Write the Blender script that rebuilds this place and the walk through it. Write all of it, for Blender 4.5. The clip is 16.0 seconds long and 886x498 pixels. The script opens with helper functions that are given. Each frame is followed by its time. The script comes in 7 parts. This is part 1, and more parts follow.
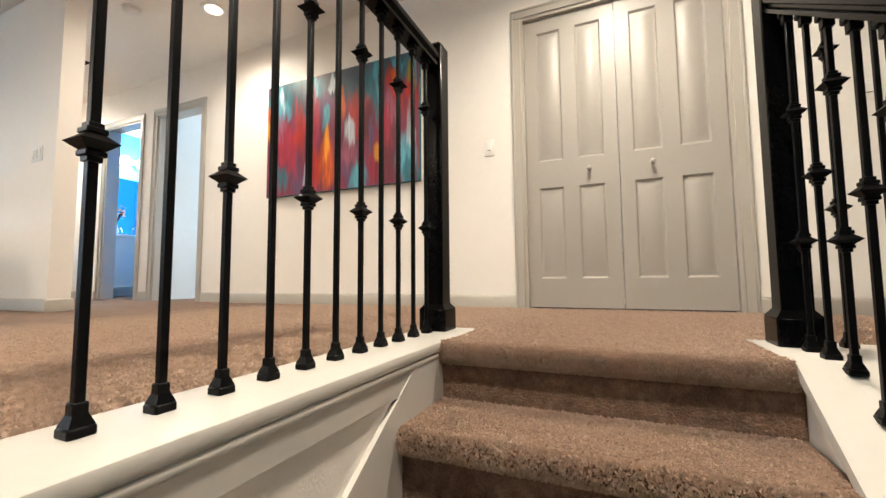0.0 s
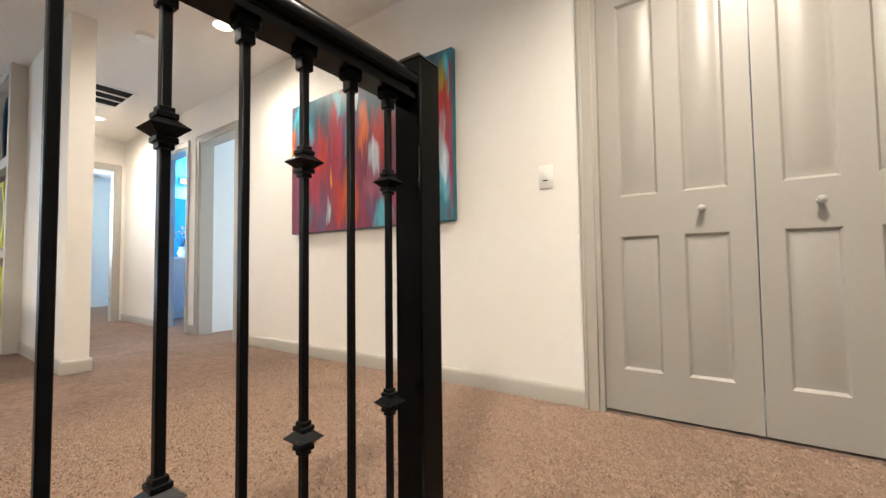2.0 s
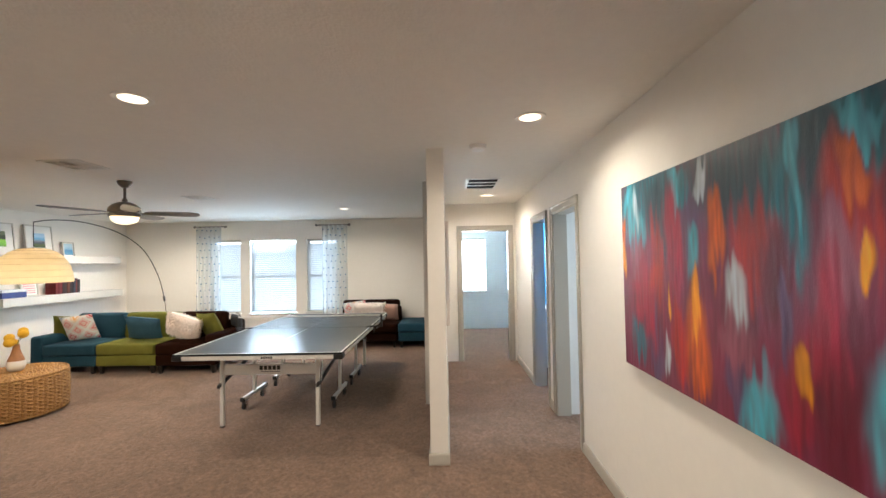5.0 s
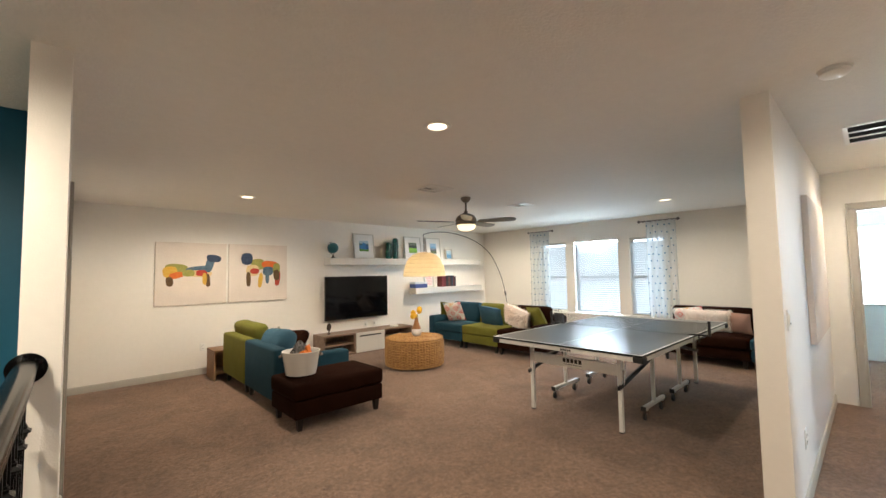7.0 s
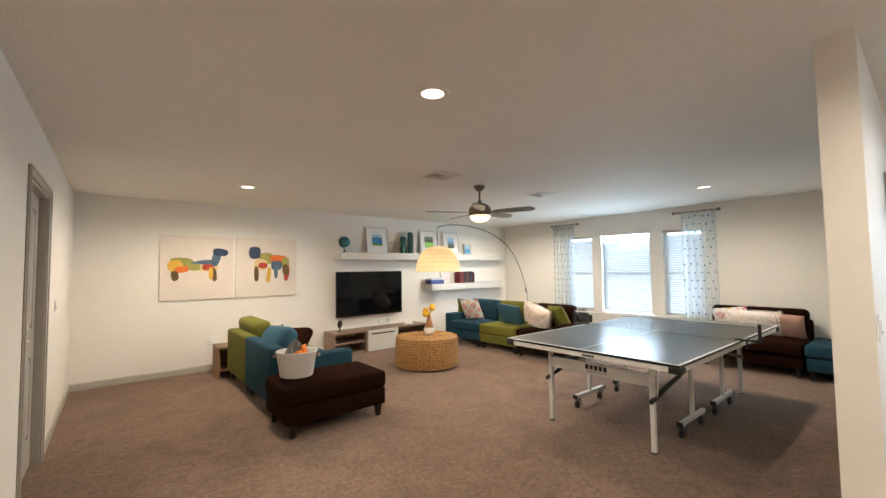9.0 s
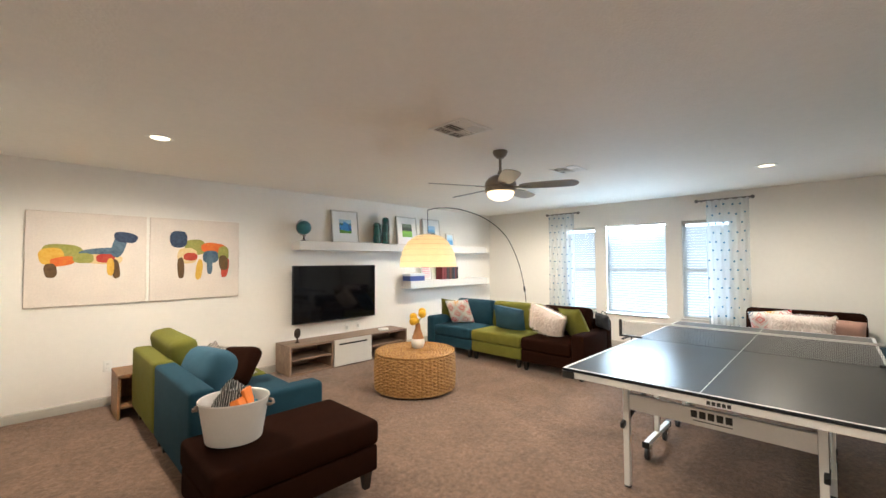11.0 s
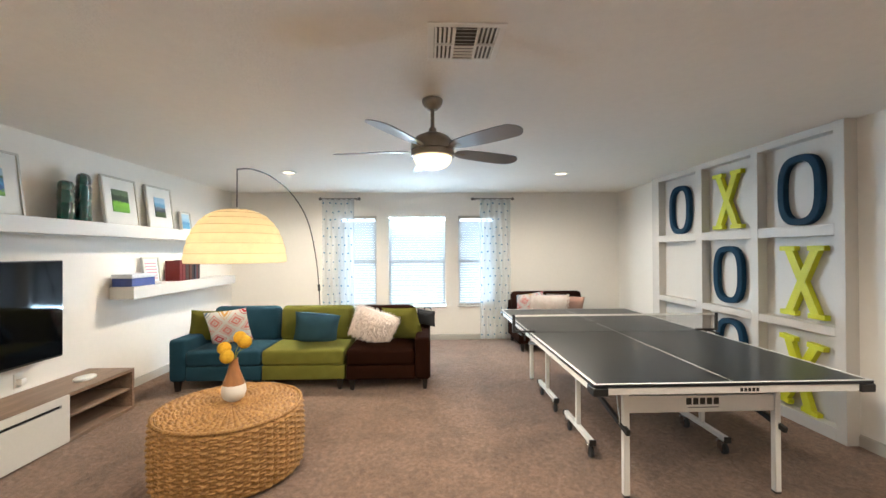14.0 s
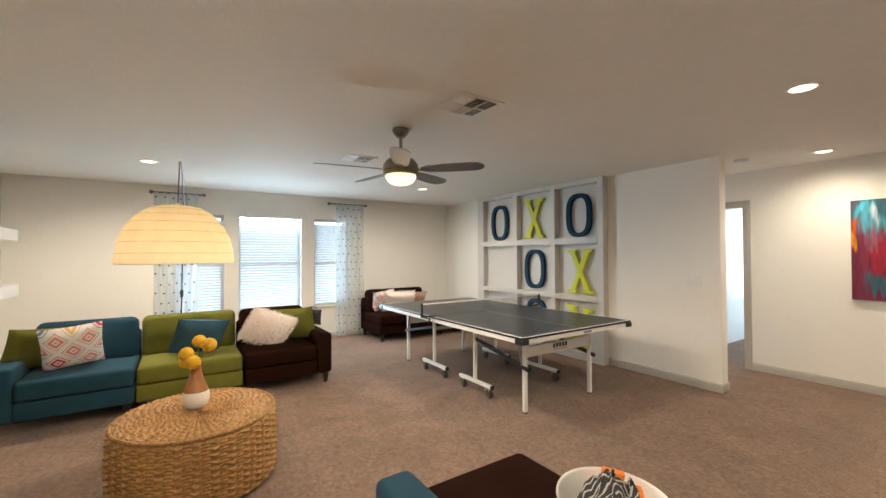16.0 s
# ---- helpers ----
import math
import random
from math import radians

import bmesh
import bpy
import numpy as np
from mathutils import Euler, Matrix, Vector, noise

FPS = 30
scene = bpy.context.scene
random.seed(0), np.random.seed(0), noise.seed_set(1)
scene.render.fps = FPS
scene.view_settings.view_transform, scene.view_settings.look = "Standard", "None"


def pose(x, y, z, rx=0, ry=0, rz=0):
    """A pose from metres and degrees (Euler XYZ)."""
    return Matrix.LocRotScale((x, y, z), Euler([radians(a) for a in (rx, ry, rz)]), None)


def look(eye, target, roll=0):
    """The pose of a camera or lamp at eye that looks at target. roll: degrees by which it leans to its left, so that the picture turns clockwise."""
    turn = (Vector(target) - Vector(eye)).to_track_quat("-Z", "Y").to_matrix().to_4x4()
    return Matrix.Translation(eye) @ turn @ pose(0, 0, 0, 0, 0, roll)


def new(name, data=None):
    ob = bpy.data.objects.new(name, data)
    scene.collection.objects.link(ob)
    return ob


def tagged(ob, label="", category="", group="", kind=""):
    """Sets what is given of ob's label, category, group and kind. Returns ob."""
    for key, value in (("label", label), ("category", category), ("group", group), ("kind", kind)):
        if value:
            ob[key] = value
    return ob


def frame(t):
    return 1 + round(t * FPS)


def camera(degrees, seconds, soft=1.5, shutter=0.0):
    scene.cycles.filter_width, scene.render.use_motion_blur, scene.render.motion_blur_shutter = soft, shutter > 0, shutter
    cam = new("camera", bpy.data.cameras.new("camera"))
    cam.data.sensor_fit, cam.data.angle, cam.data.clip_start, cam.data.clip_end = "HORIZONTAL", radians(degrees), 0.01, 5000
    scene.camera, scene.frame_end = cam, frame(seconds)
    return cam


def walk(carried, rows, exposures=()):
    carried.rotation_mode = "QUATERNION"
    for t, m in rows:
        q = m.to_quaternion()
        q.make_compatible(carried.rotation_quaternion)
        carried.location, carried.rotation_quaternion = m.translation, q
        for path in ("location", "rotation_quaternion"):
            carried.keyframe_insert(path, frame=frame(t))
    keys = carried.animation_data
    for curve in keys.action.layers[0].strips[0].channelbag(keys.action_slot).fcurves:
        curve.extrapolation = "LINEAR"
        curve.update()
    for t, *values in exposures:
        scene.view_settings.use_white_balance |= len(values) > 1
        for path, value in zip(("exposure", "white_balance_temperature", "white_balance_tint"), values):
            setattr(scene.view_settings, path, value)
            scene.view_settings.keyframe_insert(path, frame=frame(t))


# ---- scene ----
cam = camera(95.9, 16.0)
PATH = [
    (0, (0.177, 0.185, 0.207), (-0.616, 2.016, 0.355), -0.5),
    (0.5, (0.174, 0.341, 0.366), (-0.578, 2.191, 0.486), -0.4),
    (1, (0.147, 0.515, 0.47), (-0.686, 2.331, 0.548), -0.5),
    (1.5, (0.171, 0.737, 0.583), (-0.843, 2.46, 0.663), -0.8),
    (2, (0.104, 0.916, 0.687), (-1.041, 2.554, 0.771), -0.7),
    (2.5, (0.092, 1.076, 0.859), (-1.199, 2.601, 0.935), -0.9),
    (3, (0.119, 1.245, 0.986), (-1.281, 2.672, 1.038), -0.9),
    (3.5, (0.003, 1.39, 1.152), (-1.551, 2.649, 1.177), -1.0),
    (4, (-0.082, 1.564, 1.346), (-1.893, 2.412, 1.383), -1.0),
    (4.5, (-0.14, 1.711, 1.498), (-2.077, 2.208, 1.549), -0.9),
    (5, (-0.345, 1.795, 1.568), (-2.344, 1.78, 1.626), -1.0),
    (5.2, (-0.442, 1.815, 1.591), (-2.425, 1.563, 1.656), -1.0),
    (7.3, (-0.608, 2.18, 1.436), (-1.916, 0.671, 1.553), -0.9),
    (7.5, (-0.61, 2.202, 1.429), (-1.901, 0.679, 1.545), -0.8),
    (8, (-0.623, 2.208, 1.44), (-1.895, 0.668, 1.552), -0.9),
    (8.5, (-0.749, 2.136, 1.418), (-2.015, 0.591, 1.524), -0.9),
    (9, (-1.01, 1.945, 1.432), (-2.276, 0.4, 1.533), -0.8),
    (11.3, (-1.541, 0.368, 1.454), (-3.039, -0.955, 1.514), -0.4),
    (11.5, (-1.553, 0.227, 1.451), (-3.103, -1.035, 1.518), -0.6),
    (12, (-1.619, -0.127, 1.481), (-3.331, -1.16, 1.547), -0.6),
    (12.5, (-1.665, -0.48, 1.494), (-3.55, -1.143, 1.562), -0.5),
    (13, (-1.72, -0.833, 1.493), (-3.691, -1.168, 1.554), -0.4),
    (13.5, (-1.852, -1.18, 1.483), (-3.85, -1.262, 1.52), -0.4),
    (14, (-1.874, -1.554, 1.469), (-3.873, -1.486, 1.481), -0.3),
    (14.5, (-1.837, -1.934, 1.463), (-3.825, -1.716, 1.47), -0.2),
    (15, (-1.81, -2.267, 1.443), (-3.755, -1.802, 1.455), -0.2),
    (15.5, (-1.707, -2.624, 1.451), (-3.536, -1.814, 1.475), -0.3),
    (16, (-1.602, -3.016, 1.446), (-3.269, -1.911, 1.472), -0.3),
]
EXPOSURES = [(0.0, 0.68, 5900, 9.5), (1.5, 0.60, 5850, 9.5), (2.5, 0.62, 5650, 9.5), (3.5, 0.48, 5600, 9.4), (4.5, 0.3, 5650, 9.2), (5.0, 0.22, 5900, 9.3), (7.5, 0.17, 6150, 8.8), (9.0, 0.28, 6000, 8.5), (11.5, 0.48, 5800, 8.0), (15.0, 0.5, 5800, 8.0), (16.0, 0.24, 6150, 8.8)]
walk(cam, [(t, look(eye, target, roll)) for t, eye, target, roll in PATH], EXPOSURES)

# ---- world and large lights ----
world = bpy.data.worlds.new("world")
scene.world = world
world.use_nodes = True
wn = world.node_tree.nodes
sky = wn.new("ShaderNodeTexSky")
sky.sky_type, sky.sun_disc = "NISHITA", False
sky.sun_elevation, sky.sun_rotation = radians(48), radians(120)
wn["Background"].inputs["Strength"].default_value = 0.12
world.node_tree.links.new(sky.outputs[0], wn["Background"].inputs["Color"])

sun = new("sun", bpy.data.lights.new("sun", "SUN"))
sun.data.energy, sun.data.angle, sun.data.color = 2.5, radians(0.5), (1.0, 0.95, 0.88)
sun.matrix_world = look((6, -9, 12), (0, 0, 0))

CEIL = 2.45          # ceiling height
WARM = (1.0, 0.83, 0.62)
DAY = (0.72, 0.88, 1.0)


def area_lamp(name, eye, target, w, h, watts, color):
    lamp = bpy.data.lights.new(name, "AREA")
    lamp.shape, lamp.size, lamp.size_y, lamp.energy, lamp.color = "RECTANGLE", w, h, watts, color
    ob = new(name, lamp)
    ob.matrix_world = look(eye, target)
    return ob


# daylight in the window openings; main loft and bedroom lamps stand outside the blinds
area_lamp("window_daylight", (-8.80, -1.75, 1.31), (0, -1.75, 1.0), 2.9, 1.5, 46, DAY)
# two thin bars inside the blinds, added to brighten the floor and ceiling
area_lamp("window_head_daylight", (-8.545, -1.76, 2.045), (-7.3, -1.76, 0.0), 0.9, 0.03, 40, DAY)
area_lamp("window_sill_daylight", (-8.545, -1.76, 0.585), (-5.0, -1.76, 1.7), 0.9, 0.03, 27, (0.60, 0.84, 1.0))
area_lamp("bedroom_daylight", (-9.62, 2.35, 1.5), (0, 2.35, 1.2), 1.0, 1.3, 270, (0.88, 0.96, 1.0))
# added lamp behind an unseen opening, brightens the room off the hall
area_lamp("room_daylight", (-3.85, 6.3, 1.4), (-3.85, 0, 1.0), 0.9, 1.3, 52, (0.78, 0.90, 1.0))

# ---- materials ----
MATS = {}


def material(name, color, rough=0.6, metal=0.0, vary=0.08, scale=6.0, bump=0.0, bump_scale=120.0, color2=None,
             spec=0.5, emit=0.0, transl=0.0, coat=0.0, detail_scale=None, sheen=0.0, stretch=(1, 1, 1), object_random=0.0, emit_color=None):
    """A procedural surface: broad and fine variation of the base colour, roughness and relief."""
    mat = bpy.data.materials.new(name)
    mat.use_nodes = True
    nt = mat.node_tree
    n, l = nt.nodes, nt.links
    b = n["Principled BSDF"]
    b.inputs["Roughness"].default_value, b.inputs["Metallic"].default_value = rough, metal
    b.inputs["Specular IOR Level"].default_value = spec
    b.inputs["Coat Weight"].default_value = coat
    b.inputs["Sheen Weight"].default_value = sheen
    tc = n.new("ShaderNodeTexCoord")
    mp = n.new("ShaderNodeMapping")
    mp.inputs["Scale"].default_value = stretch
    l.new(tc.outputs["Object"], mp.inputs["Vector"])
    broad, fine = n.new("ShaderNodeTexNoise"), n.new("ShaderNodeTexNoise")
    broad.inputs["Scale"].default_value, broad.inputs["Detail"].default_value = scale, 4
    fine.inputs["Scale"].default_value, fine.inputs["Detail"].default_value = detail_scale or scale * 14, 3
    l.new(mp.outputs[0], broad.inputs["Vector"])
    l.new(mp.outputs[0], fine.inputs["Vector"])
    add = n.new("ShaderNodeMath")
    add.operation = "ADD"
    l.new(broad.outputs["Fac"], add.inputs[0])
    l.new(fine.outputs["Fac"], add.inputs[1])
    half = n.new("ShaderNodeMath")
    half.operation = "MULTIPLY"
    half.inputs[1].default_value = 0.5
    l.new(add.outputs[0], half.inputs[0])
    ramp = n.new("ShaderNodeValToRGB")
    c2 = color2 or tuple(min(1, c * (1 + vary)) for c in color)
    c1 = color if color2 else tuple(c * (1 - vary) for c in color)
    ramp.color_ramp.elements[0].position, ramp.color_ramp.elements[1].position = 0.36, 0.64
    ramp.color_ramp.elements[0].color, ramp.color_ramp.elements[1].color = (*c1, 1), (*c2, 1)
    l.new(half.outputs[0], ramp.inputs[0])
    out_color = ramp.outputs[0]
    if object_random:
        info = n.new("ShaderNodeObjectInfo")
        hsv = n.new("ShaderNodeHueSaturation")
        mr = n.new("ShaderNodeMapRange")
        mr.inputs["To Min"].default_value, mr.inputs["To Max"].default_value = 1 - object_random, 1 + object_random
        l.new(info.outputs["Random"], mr.inputs["Value"])
        l.new(mr.outputs[0], hsv.inputs["Value"])
        l.new(out_color, hsv.inputs["Color"])
        out_color = hsv.outputs[0]
    l.new(out_color, b.inputs["Base Color"])
    if bump:
        grain = n.new("ShaderNodeTexNoise")
        grain.inputs["Scale"].default_value, grain.inputs["Detail"].default_value = bump_scale, 5
        l.new(mp.outputs[0], grain.inputs["Vector"])
        bp = n.new("ShaderNodeBump")
        bp.inputs["Strength"].default_value, bp.inputs["Distance"].default_value = bump, 0.01
        l.new(grain.outputs["Fac"], bp.inputs["Height"])
        l.new(bp.outputs[0], b.inputs["Normal"])
    if emit:
        b.inputs["Emission Color"].default_value = (*(emit_color or color), 1)
        b.inputs["Emission Strength"].default_value = emit
    if transl:
        tr, mix = n.new("ShaderNodeBsdfTranslucent"), n.new("ShaderNodeMixShader")
        l.new(out_color, tr.inputs["Color"])
        mix.inputs[0].default_value = transl
        l.new(b.outputs[0], mix.inputs[1])
        l.new(tr.outputs[0], mix.inputs[2])
        l.new(mix.outputs[0], n["Material Output"].inputs["Surface"])
    MATS[name] = mat
    return mat


M_WALL = material("wall_paint", (0.85, 0.82, 0.765), 0.55, vary=0.015, scale=1.5, bump=0.12, bump_scale=140, spec=0.3)
M_CEIL = material("ceiling_paint", (0.84, 0.81, 0.75), 0.8, vary=0.02, scale=1.2, bump=0.35, bump_scale=60, spec=0.2)
M_TRIM = material("greige_trim_paint", (0.44, 0.415, 0.365), 0.32, vary=0.02, scale=3, bump=0.03, bump_scale=30)
M_DOOR = material("greige_door_paint", (0.38, 0.358, 0.32), 0.4, vary=0.02, scale=3, bump=0.03, bump_scale=40)
M_WHITE = material("white_gloss_paint", (0.58, 0.56, 0.515), 0.36, vary=0.02, scale=4, bump=0.02, bump_scale=50)
M_CARPET = material("beige_carpet", (0.150, 0.092, 0.062), 0.95, color2=(0.272, 0.178, 0.125), scale=30.0, detail_scale=230, bump=1.0, bump_scale=150, spec=0.04, sheen=0.15)
# clumps of yarn in the pile
_cn, _cl = M_CARPET.node_tree.nodes, M_CARPET.node_tree.links
_patch, _pm, _ph = _cn.new("ShaderNodeTexNoise"), _cn.new("ShaderNodeMapRange"), _cn.new("ShaderNodeHueSaturation")
_patch.inputs["Scale"].default_value, _patch.inputs["Detail"].default_value, _patch.inputs["Distortion"].default_value = 21.0, 4, 1.6
_pm.inputs["From Min"].default_value, _pm.inputs["From Max"].default_value = 0.35, 0.65
_pm.inputs["To Min"].default_value, _pm.inputs["To Max"].default_value = 0.82, 1.18
_pin = _cn["Principled BSDF"].inputs["Base Color"]
_cl.new(_cn["Texture Coordinate"].outputs["Object"], _patch.inputs["Vector"])
_cl.new(_patch.outputs["Fac"], _pm.inputs["Value"])
_cl.new(_pm.outputs[0], _ph.inputs["Value"])
_cl.new(_pin.links[0].from_socket, _ph.inputs["Color"])
_cl.new(_ph.outputs[0], _pin)
_n, _l = M_CARPET.node_tree.nodes, M_CARPET.node_tree.links
_src = _n["Principled BSDF"].inputs["Base Color"].links[0].from_socket
_tc, _nz, _mr, _hs = _n.new("ShaderNodeTexCoord"), _n.new("ShaderNodeTexNoise"), _n.new("ShaderNodeMapRange"), _n.new("ShaderNodeHueSaturation")
_nz.inputs["Scale"].default_value, _nz.inputs["Detail"].default_value, _nz.inputs["Distortion"].default_value = 2.2, 5, 1.2
_mr.inputs["From Min"].default_value, _mr.inputs["From Max"].default_value, _mr.inputs["To Min"].default_value, _mr.inputs["To Max"].default_value = 0.3, 0.7, 0.84, 1.16
_l.new(_tc.outputs["Object"], _nz.inputs["Vector"])
_l.new(_nz.outputs["Fac"], _mr.inputs["Value"])
_l.new(_mr.outputs[0], _hs.inputs["Value"])
_l.new(_src, _hs.inputs["Color"])
_l.new(_hs.outputs[0], _n["Principled BSDF"].inputs["Base Color"])
M_BLACK = material("black_painted_wood", (0.0022, 0.0022, 0.0024), 0.2, vary=0.3, scale=8, bump=0.03, bump_scale=60, spec=0.09)
M_IRON = material("black_wrought_iron", (0.003, 0.003, 0.0033), 0.34, vary=0.3, scale=20, bump=0.08, bump_scale=200, spec=0.09)
M_TEAL = material("teal_wall_paint", (0.0, 0.085, 0.155), 0.5, vary=0.04, scale=1.5, bump=0.12, bump_scale=140)
M_BLUEWALL = material("blue_bathroom_paint", (0.03, 0.30, 0.62), 0.5, vary=0.03, scale=1.5, bump=0.1, bump_scale=140)
M_PALEBLUE = material("pale_blue_paint", (0.78, 0.83, 0.82), 0.5, vary=0.02, scale=1.5, bump=0.1, bump_scale=140)
M_PALEROOM = material("pale_room_paint", (0.78, 0.80, 0.80), 0.5, vary=0.02, scale=1.5, bump=0.1, bump_scale=140)
M_PLASTIC = material("white_plastic", (0.82, 0.81, 0.77), 0.35, vary=0.02, scale=10)
M_LAMPGLOW = material("lamp_diffuser", (1.0, 0.86, 0.66), 0.5, emit=3.0, emit_color=(1.0, 0.78, 0.52))
# near-black colour stands in for the shade inside slots and ducts
M_DARK = material("cavity_shade", (0.02, 0.02, 0.02), 0.9, spec=0.05)
M_NICKEL = material("brushed_nickel", (0.55, 0.52, 0.48), 0.28, metal=1.0, vary=0.06, scale=30, bump=0.03, bump_scale=200, stretch=(1, 1, 8))
M_SLAT = material("white_blind_slat", (0.82, 0.84, 0.85), 0.5, vary=0.02, scale=5, transl=0.55)
M_SKYGLOW = material("overcast_sky_glow", (0.85, 0.93, 1.0), 0.9, emit=0.8, emit_color=(0.85, 0.93, 1.0))
M_GLASS = bpy.data.materials.new("window_glass")
M_GLASS.use_nodes = True
M_GLASS.node_tree.nodes["Principled BSDF"].inputs["Transmission Weight"].default_value = 1.0
M_GLASS.node_tree.nodes["Principled BSDF"].inputs["Roughness"].default_value = 0.02
M_MIRROR = material("mirror_silver", (0.9, 0.9, 0.9), 0.02, metal=1.0, vary=0.0)

# ---- mesh helpers ----


def box(bm, x0, x1, y0, y1, z0, z1, bevel=0.0, seg=2):
    r = bmesh.ops.create_cube(bm, size=1.0, matrix=Matrix.Translation(((x0 + x1) / 2, (y0 + y1) / 2, (z0 + z1) / 2)) @ Matrix.Diagonal((abs(x1 - x0), abs(y1 - y0), abs(z1 - z0), 1)))
    if bevel:
        es = {e for v in r["verts"] for e in v.link_edges}
        bmesh.ops.bevel(bm, geom=list(es), offset=bevel, segments=seg, profile=0.5, affect="EDGES")
    return bm


def rod(bm, p0, p1, r0, r1=None, n=12):
    p0, p1 = Vector(p0), Vector(p1)
    r1 = r0 if r1 is None else r1
    d = p1 - p0
    m = Matrix.Translation((p0 + p1) / 2) @ d.to_track_quat("Z", "Y").to_matrix().to_4x4()
    bmesh.ops.create_cone(bm, cap_ends=True, segments=n, radius1=r0, radius2=r1, depth=d.length, matrix=m)
    return bm


def lathe(bm, prof, n=24, at=(0, 0, 0), sx=1.0, sy=1.0):
    """A turned shape: prof is a row of (radius, height)."""
    rings = []
    for r, z in prof:
        rings.append([bm.verts.new((at[0] + sx * r * math.cos(2 * math.pi * k / n), at[1] + sy * r * math.sin(2 * math.pi * k / n), at[2] + z)) for k in range(n)])
    for a, b in zip(rings, rings[1:]):
        for k in range(n):
            bm.faces.new((a[k], a[(k + 1) % n], b[(k + 1) % n], b[k]))
    if prof[0][0] > 1e-5:
        bm.faces.new(rings[0][::-1])
    if prof[-1][0] > 1e-5:
        bm.faces.new(rings[-1])
    return bm


def tube(bm, pts, r, n=8):
    """A bent round bar through pts."""
    pts = [Vector(p) for p in pts]
    rings = []
    for i, p in enumerate(pts):
        d = (pts[min(i + 1, len(pts) - 1)] - pts[max(i - 1, 0)]).normalized()
        q = d.to_track_quat("Z", "Y")
        rr = r[i] if isinstance(r, (list, tuple)) else r
        rings.append([bm.verts.new(p + q @ Vector((rr * math.cos(2 * math.pi * k / n), rr * math.sin(2 * math.pi * k / n), 0))) for k in range(n)])
    for a, b in zip(rings, rings[1:]):
        for k in range(n):
            bm.faces.new((a[k], a[(k + 1) % n], b[(k + 1) % n], b[k]))
    bm.faces.new(rings[0][::-1])
    bm.faces.new(rings[-1])
    return bm


def B():
    return bmesh.new()


def mesh_of(name, bm, mat, smooth=True, angle=40):
    bmesh.ops.recalc_face_normals(bm, faces=bm.faces)
    me = bpy.data.meshes.new(name)
    bm.to_mesh(me)
    bm.free()
    me.materials.append(mat)
    if smooth:
        me.shade_smooth()
        me.set_sharp_from_angle(angle=radians(angle))
    return me


def part(name, bm, mat, parent, label="", at=None):
    ob = new(name, mesh_of(name, bm, mat))
    ob.parent = parent
    if at is not None:
        ob.matrix_basis = at
    if label:
        ob["label"] = label
    return ob


def thing(name, label, category, at=None, group="", kind=""):
    ob = new(name)
    ob.empty_display_size = 0.1
    if at is not None:
        ob.matrix_basis = at
    return tagged(ob, label, category, group, kind)


def single(name, bm, mat, label, category, at=None, group="", kind=""):
    ob = new(name, mesh_of(name, bm, mat))
    if at is not None:
        ob.matrix_basis = at
    return tagged(ob, label, category, group, kind)


def structure(name, bm, mat, label, category="wall"):
    return single(name, bm, mat, label, category, kind="structure")


def wall_x(bm, x0, x1, y0, y1, z0, z1, holes=()):
    """A wall that runs along x with thickness y0..y1; holes are (x0, x1, z0, z1)."""
    xs = sorted({x0, x1, *[h[0] for h in holes], *[h[1] for h in holes]})
    for a, b in zip(xs, xs[1:]):
        spans = sorted((h[2], h[3]) for h in holes if h[0] <= a and h[1] >= b)
        z = z0
        for p, q in spans + [(z1, z1)]:
            if p > z:
                box(bm, a, b, y0, y1, z, p)
            z = q
    return bm


def wall_y(bm, x0, x1, y0, y1, z0, z1, holes=()):
    """A wall that runs along y with thickness x0..x1; holes are (y0, y1, z0, z1)."""
    ys = sorted({y0, y1, *[h[0] for h in holes], *[h[1] for h in holes]})
    for a, b in zip(ys, ys[1:]):
        spans = sorted((h[2], h[3]) for h in holes if h[0] <= a and h[1] >= b)
        z = z0
        for p, q in spans + [(z1, z1)]:
            if p > z:
                box(bm, x0, x1, a, b, z, p)
            z = q
    return bm


# ---- the large structure ----
XW, YS, YN, XE = -8.53, -4.79, 2.885, -0.59      # inner faces of the loft and hall
PY0, PY1, PX = 1.65, 1.785, -3.46                 # partition between loft and hall, and its free end
HX = -6.6                                        # end wall of the hall
STAIR_X0, STAIR_X1, STAIR_Y = -0.37, 0.57, 1.40  # stairwell and the edge of the landing
WELL_S = -1.22                                   # south wall of the stairwell
EX = 2.3                                         # east end of the landing
WIN = [(-3.07, -2.43), (-2.23, -1.29), (-1.07, -0.43)]
WZ0, WZ1 = 0.565, 2.065

bm = B()
box(bm, XW - 0.15, STAIR_X0 - 0.22, YS - 0.15, YN + 0.2, -0.25, 0)
box(bm, STAIR_X0 - 0.22, STAIR_X1 + 0.22, STAIR_Y + 0.012, YN + 0.2, -0.25, 0)
box(bm, STAIR_X1 + 0.22, EX, STAIR_Y + 0.2, YN + 0.2, -0.25, 0)
# unseen strip behind the loft door, added to hide sky light under it
box(bm, STAIR_X0 - 0.22, -0.40, YS - 0.15, WELL_S - 0.13, -0.25, 0)
structure("floor", bm, M_CARPET, "wall-to-wall beige cut-pile carpet over the loft, hall and landing", "floor")
bm = B()
box(bm, XW - 0.15, EX + 0.15, YS - 0.15, YN + 0.15, CEIL, CEIL + 0.2)
box(bm, -9.7, XW - 0.15, PY0 - 0.1, 6.2, CEIL, CEIL + 0.2)
box(bm, XW - 0.15, -3.2, YN + 0.15, 6.2, CEIL, CEIL + 0.2)
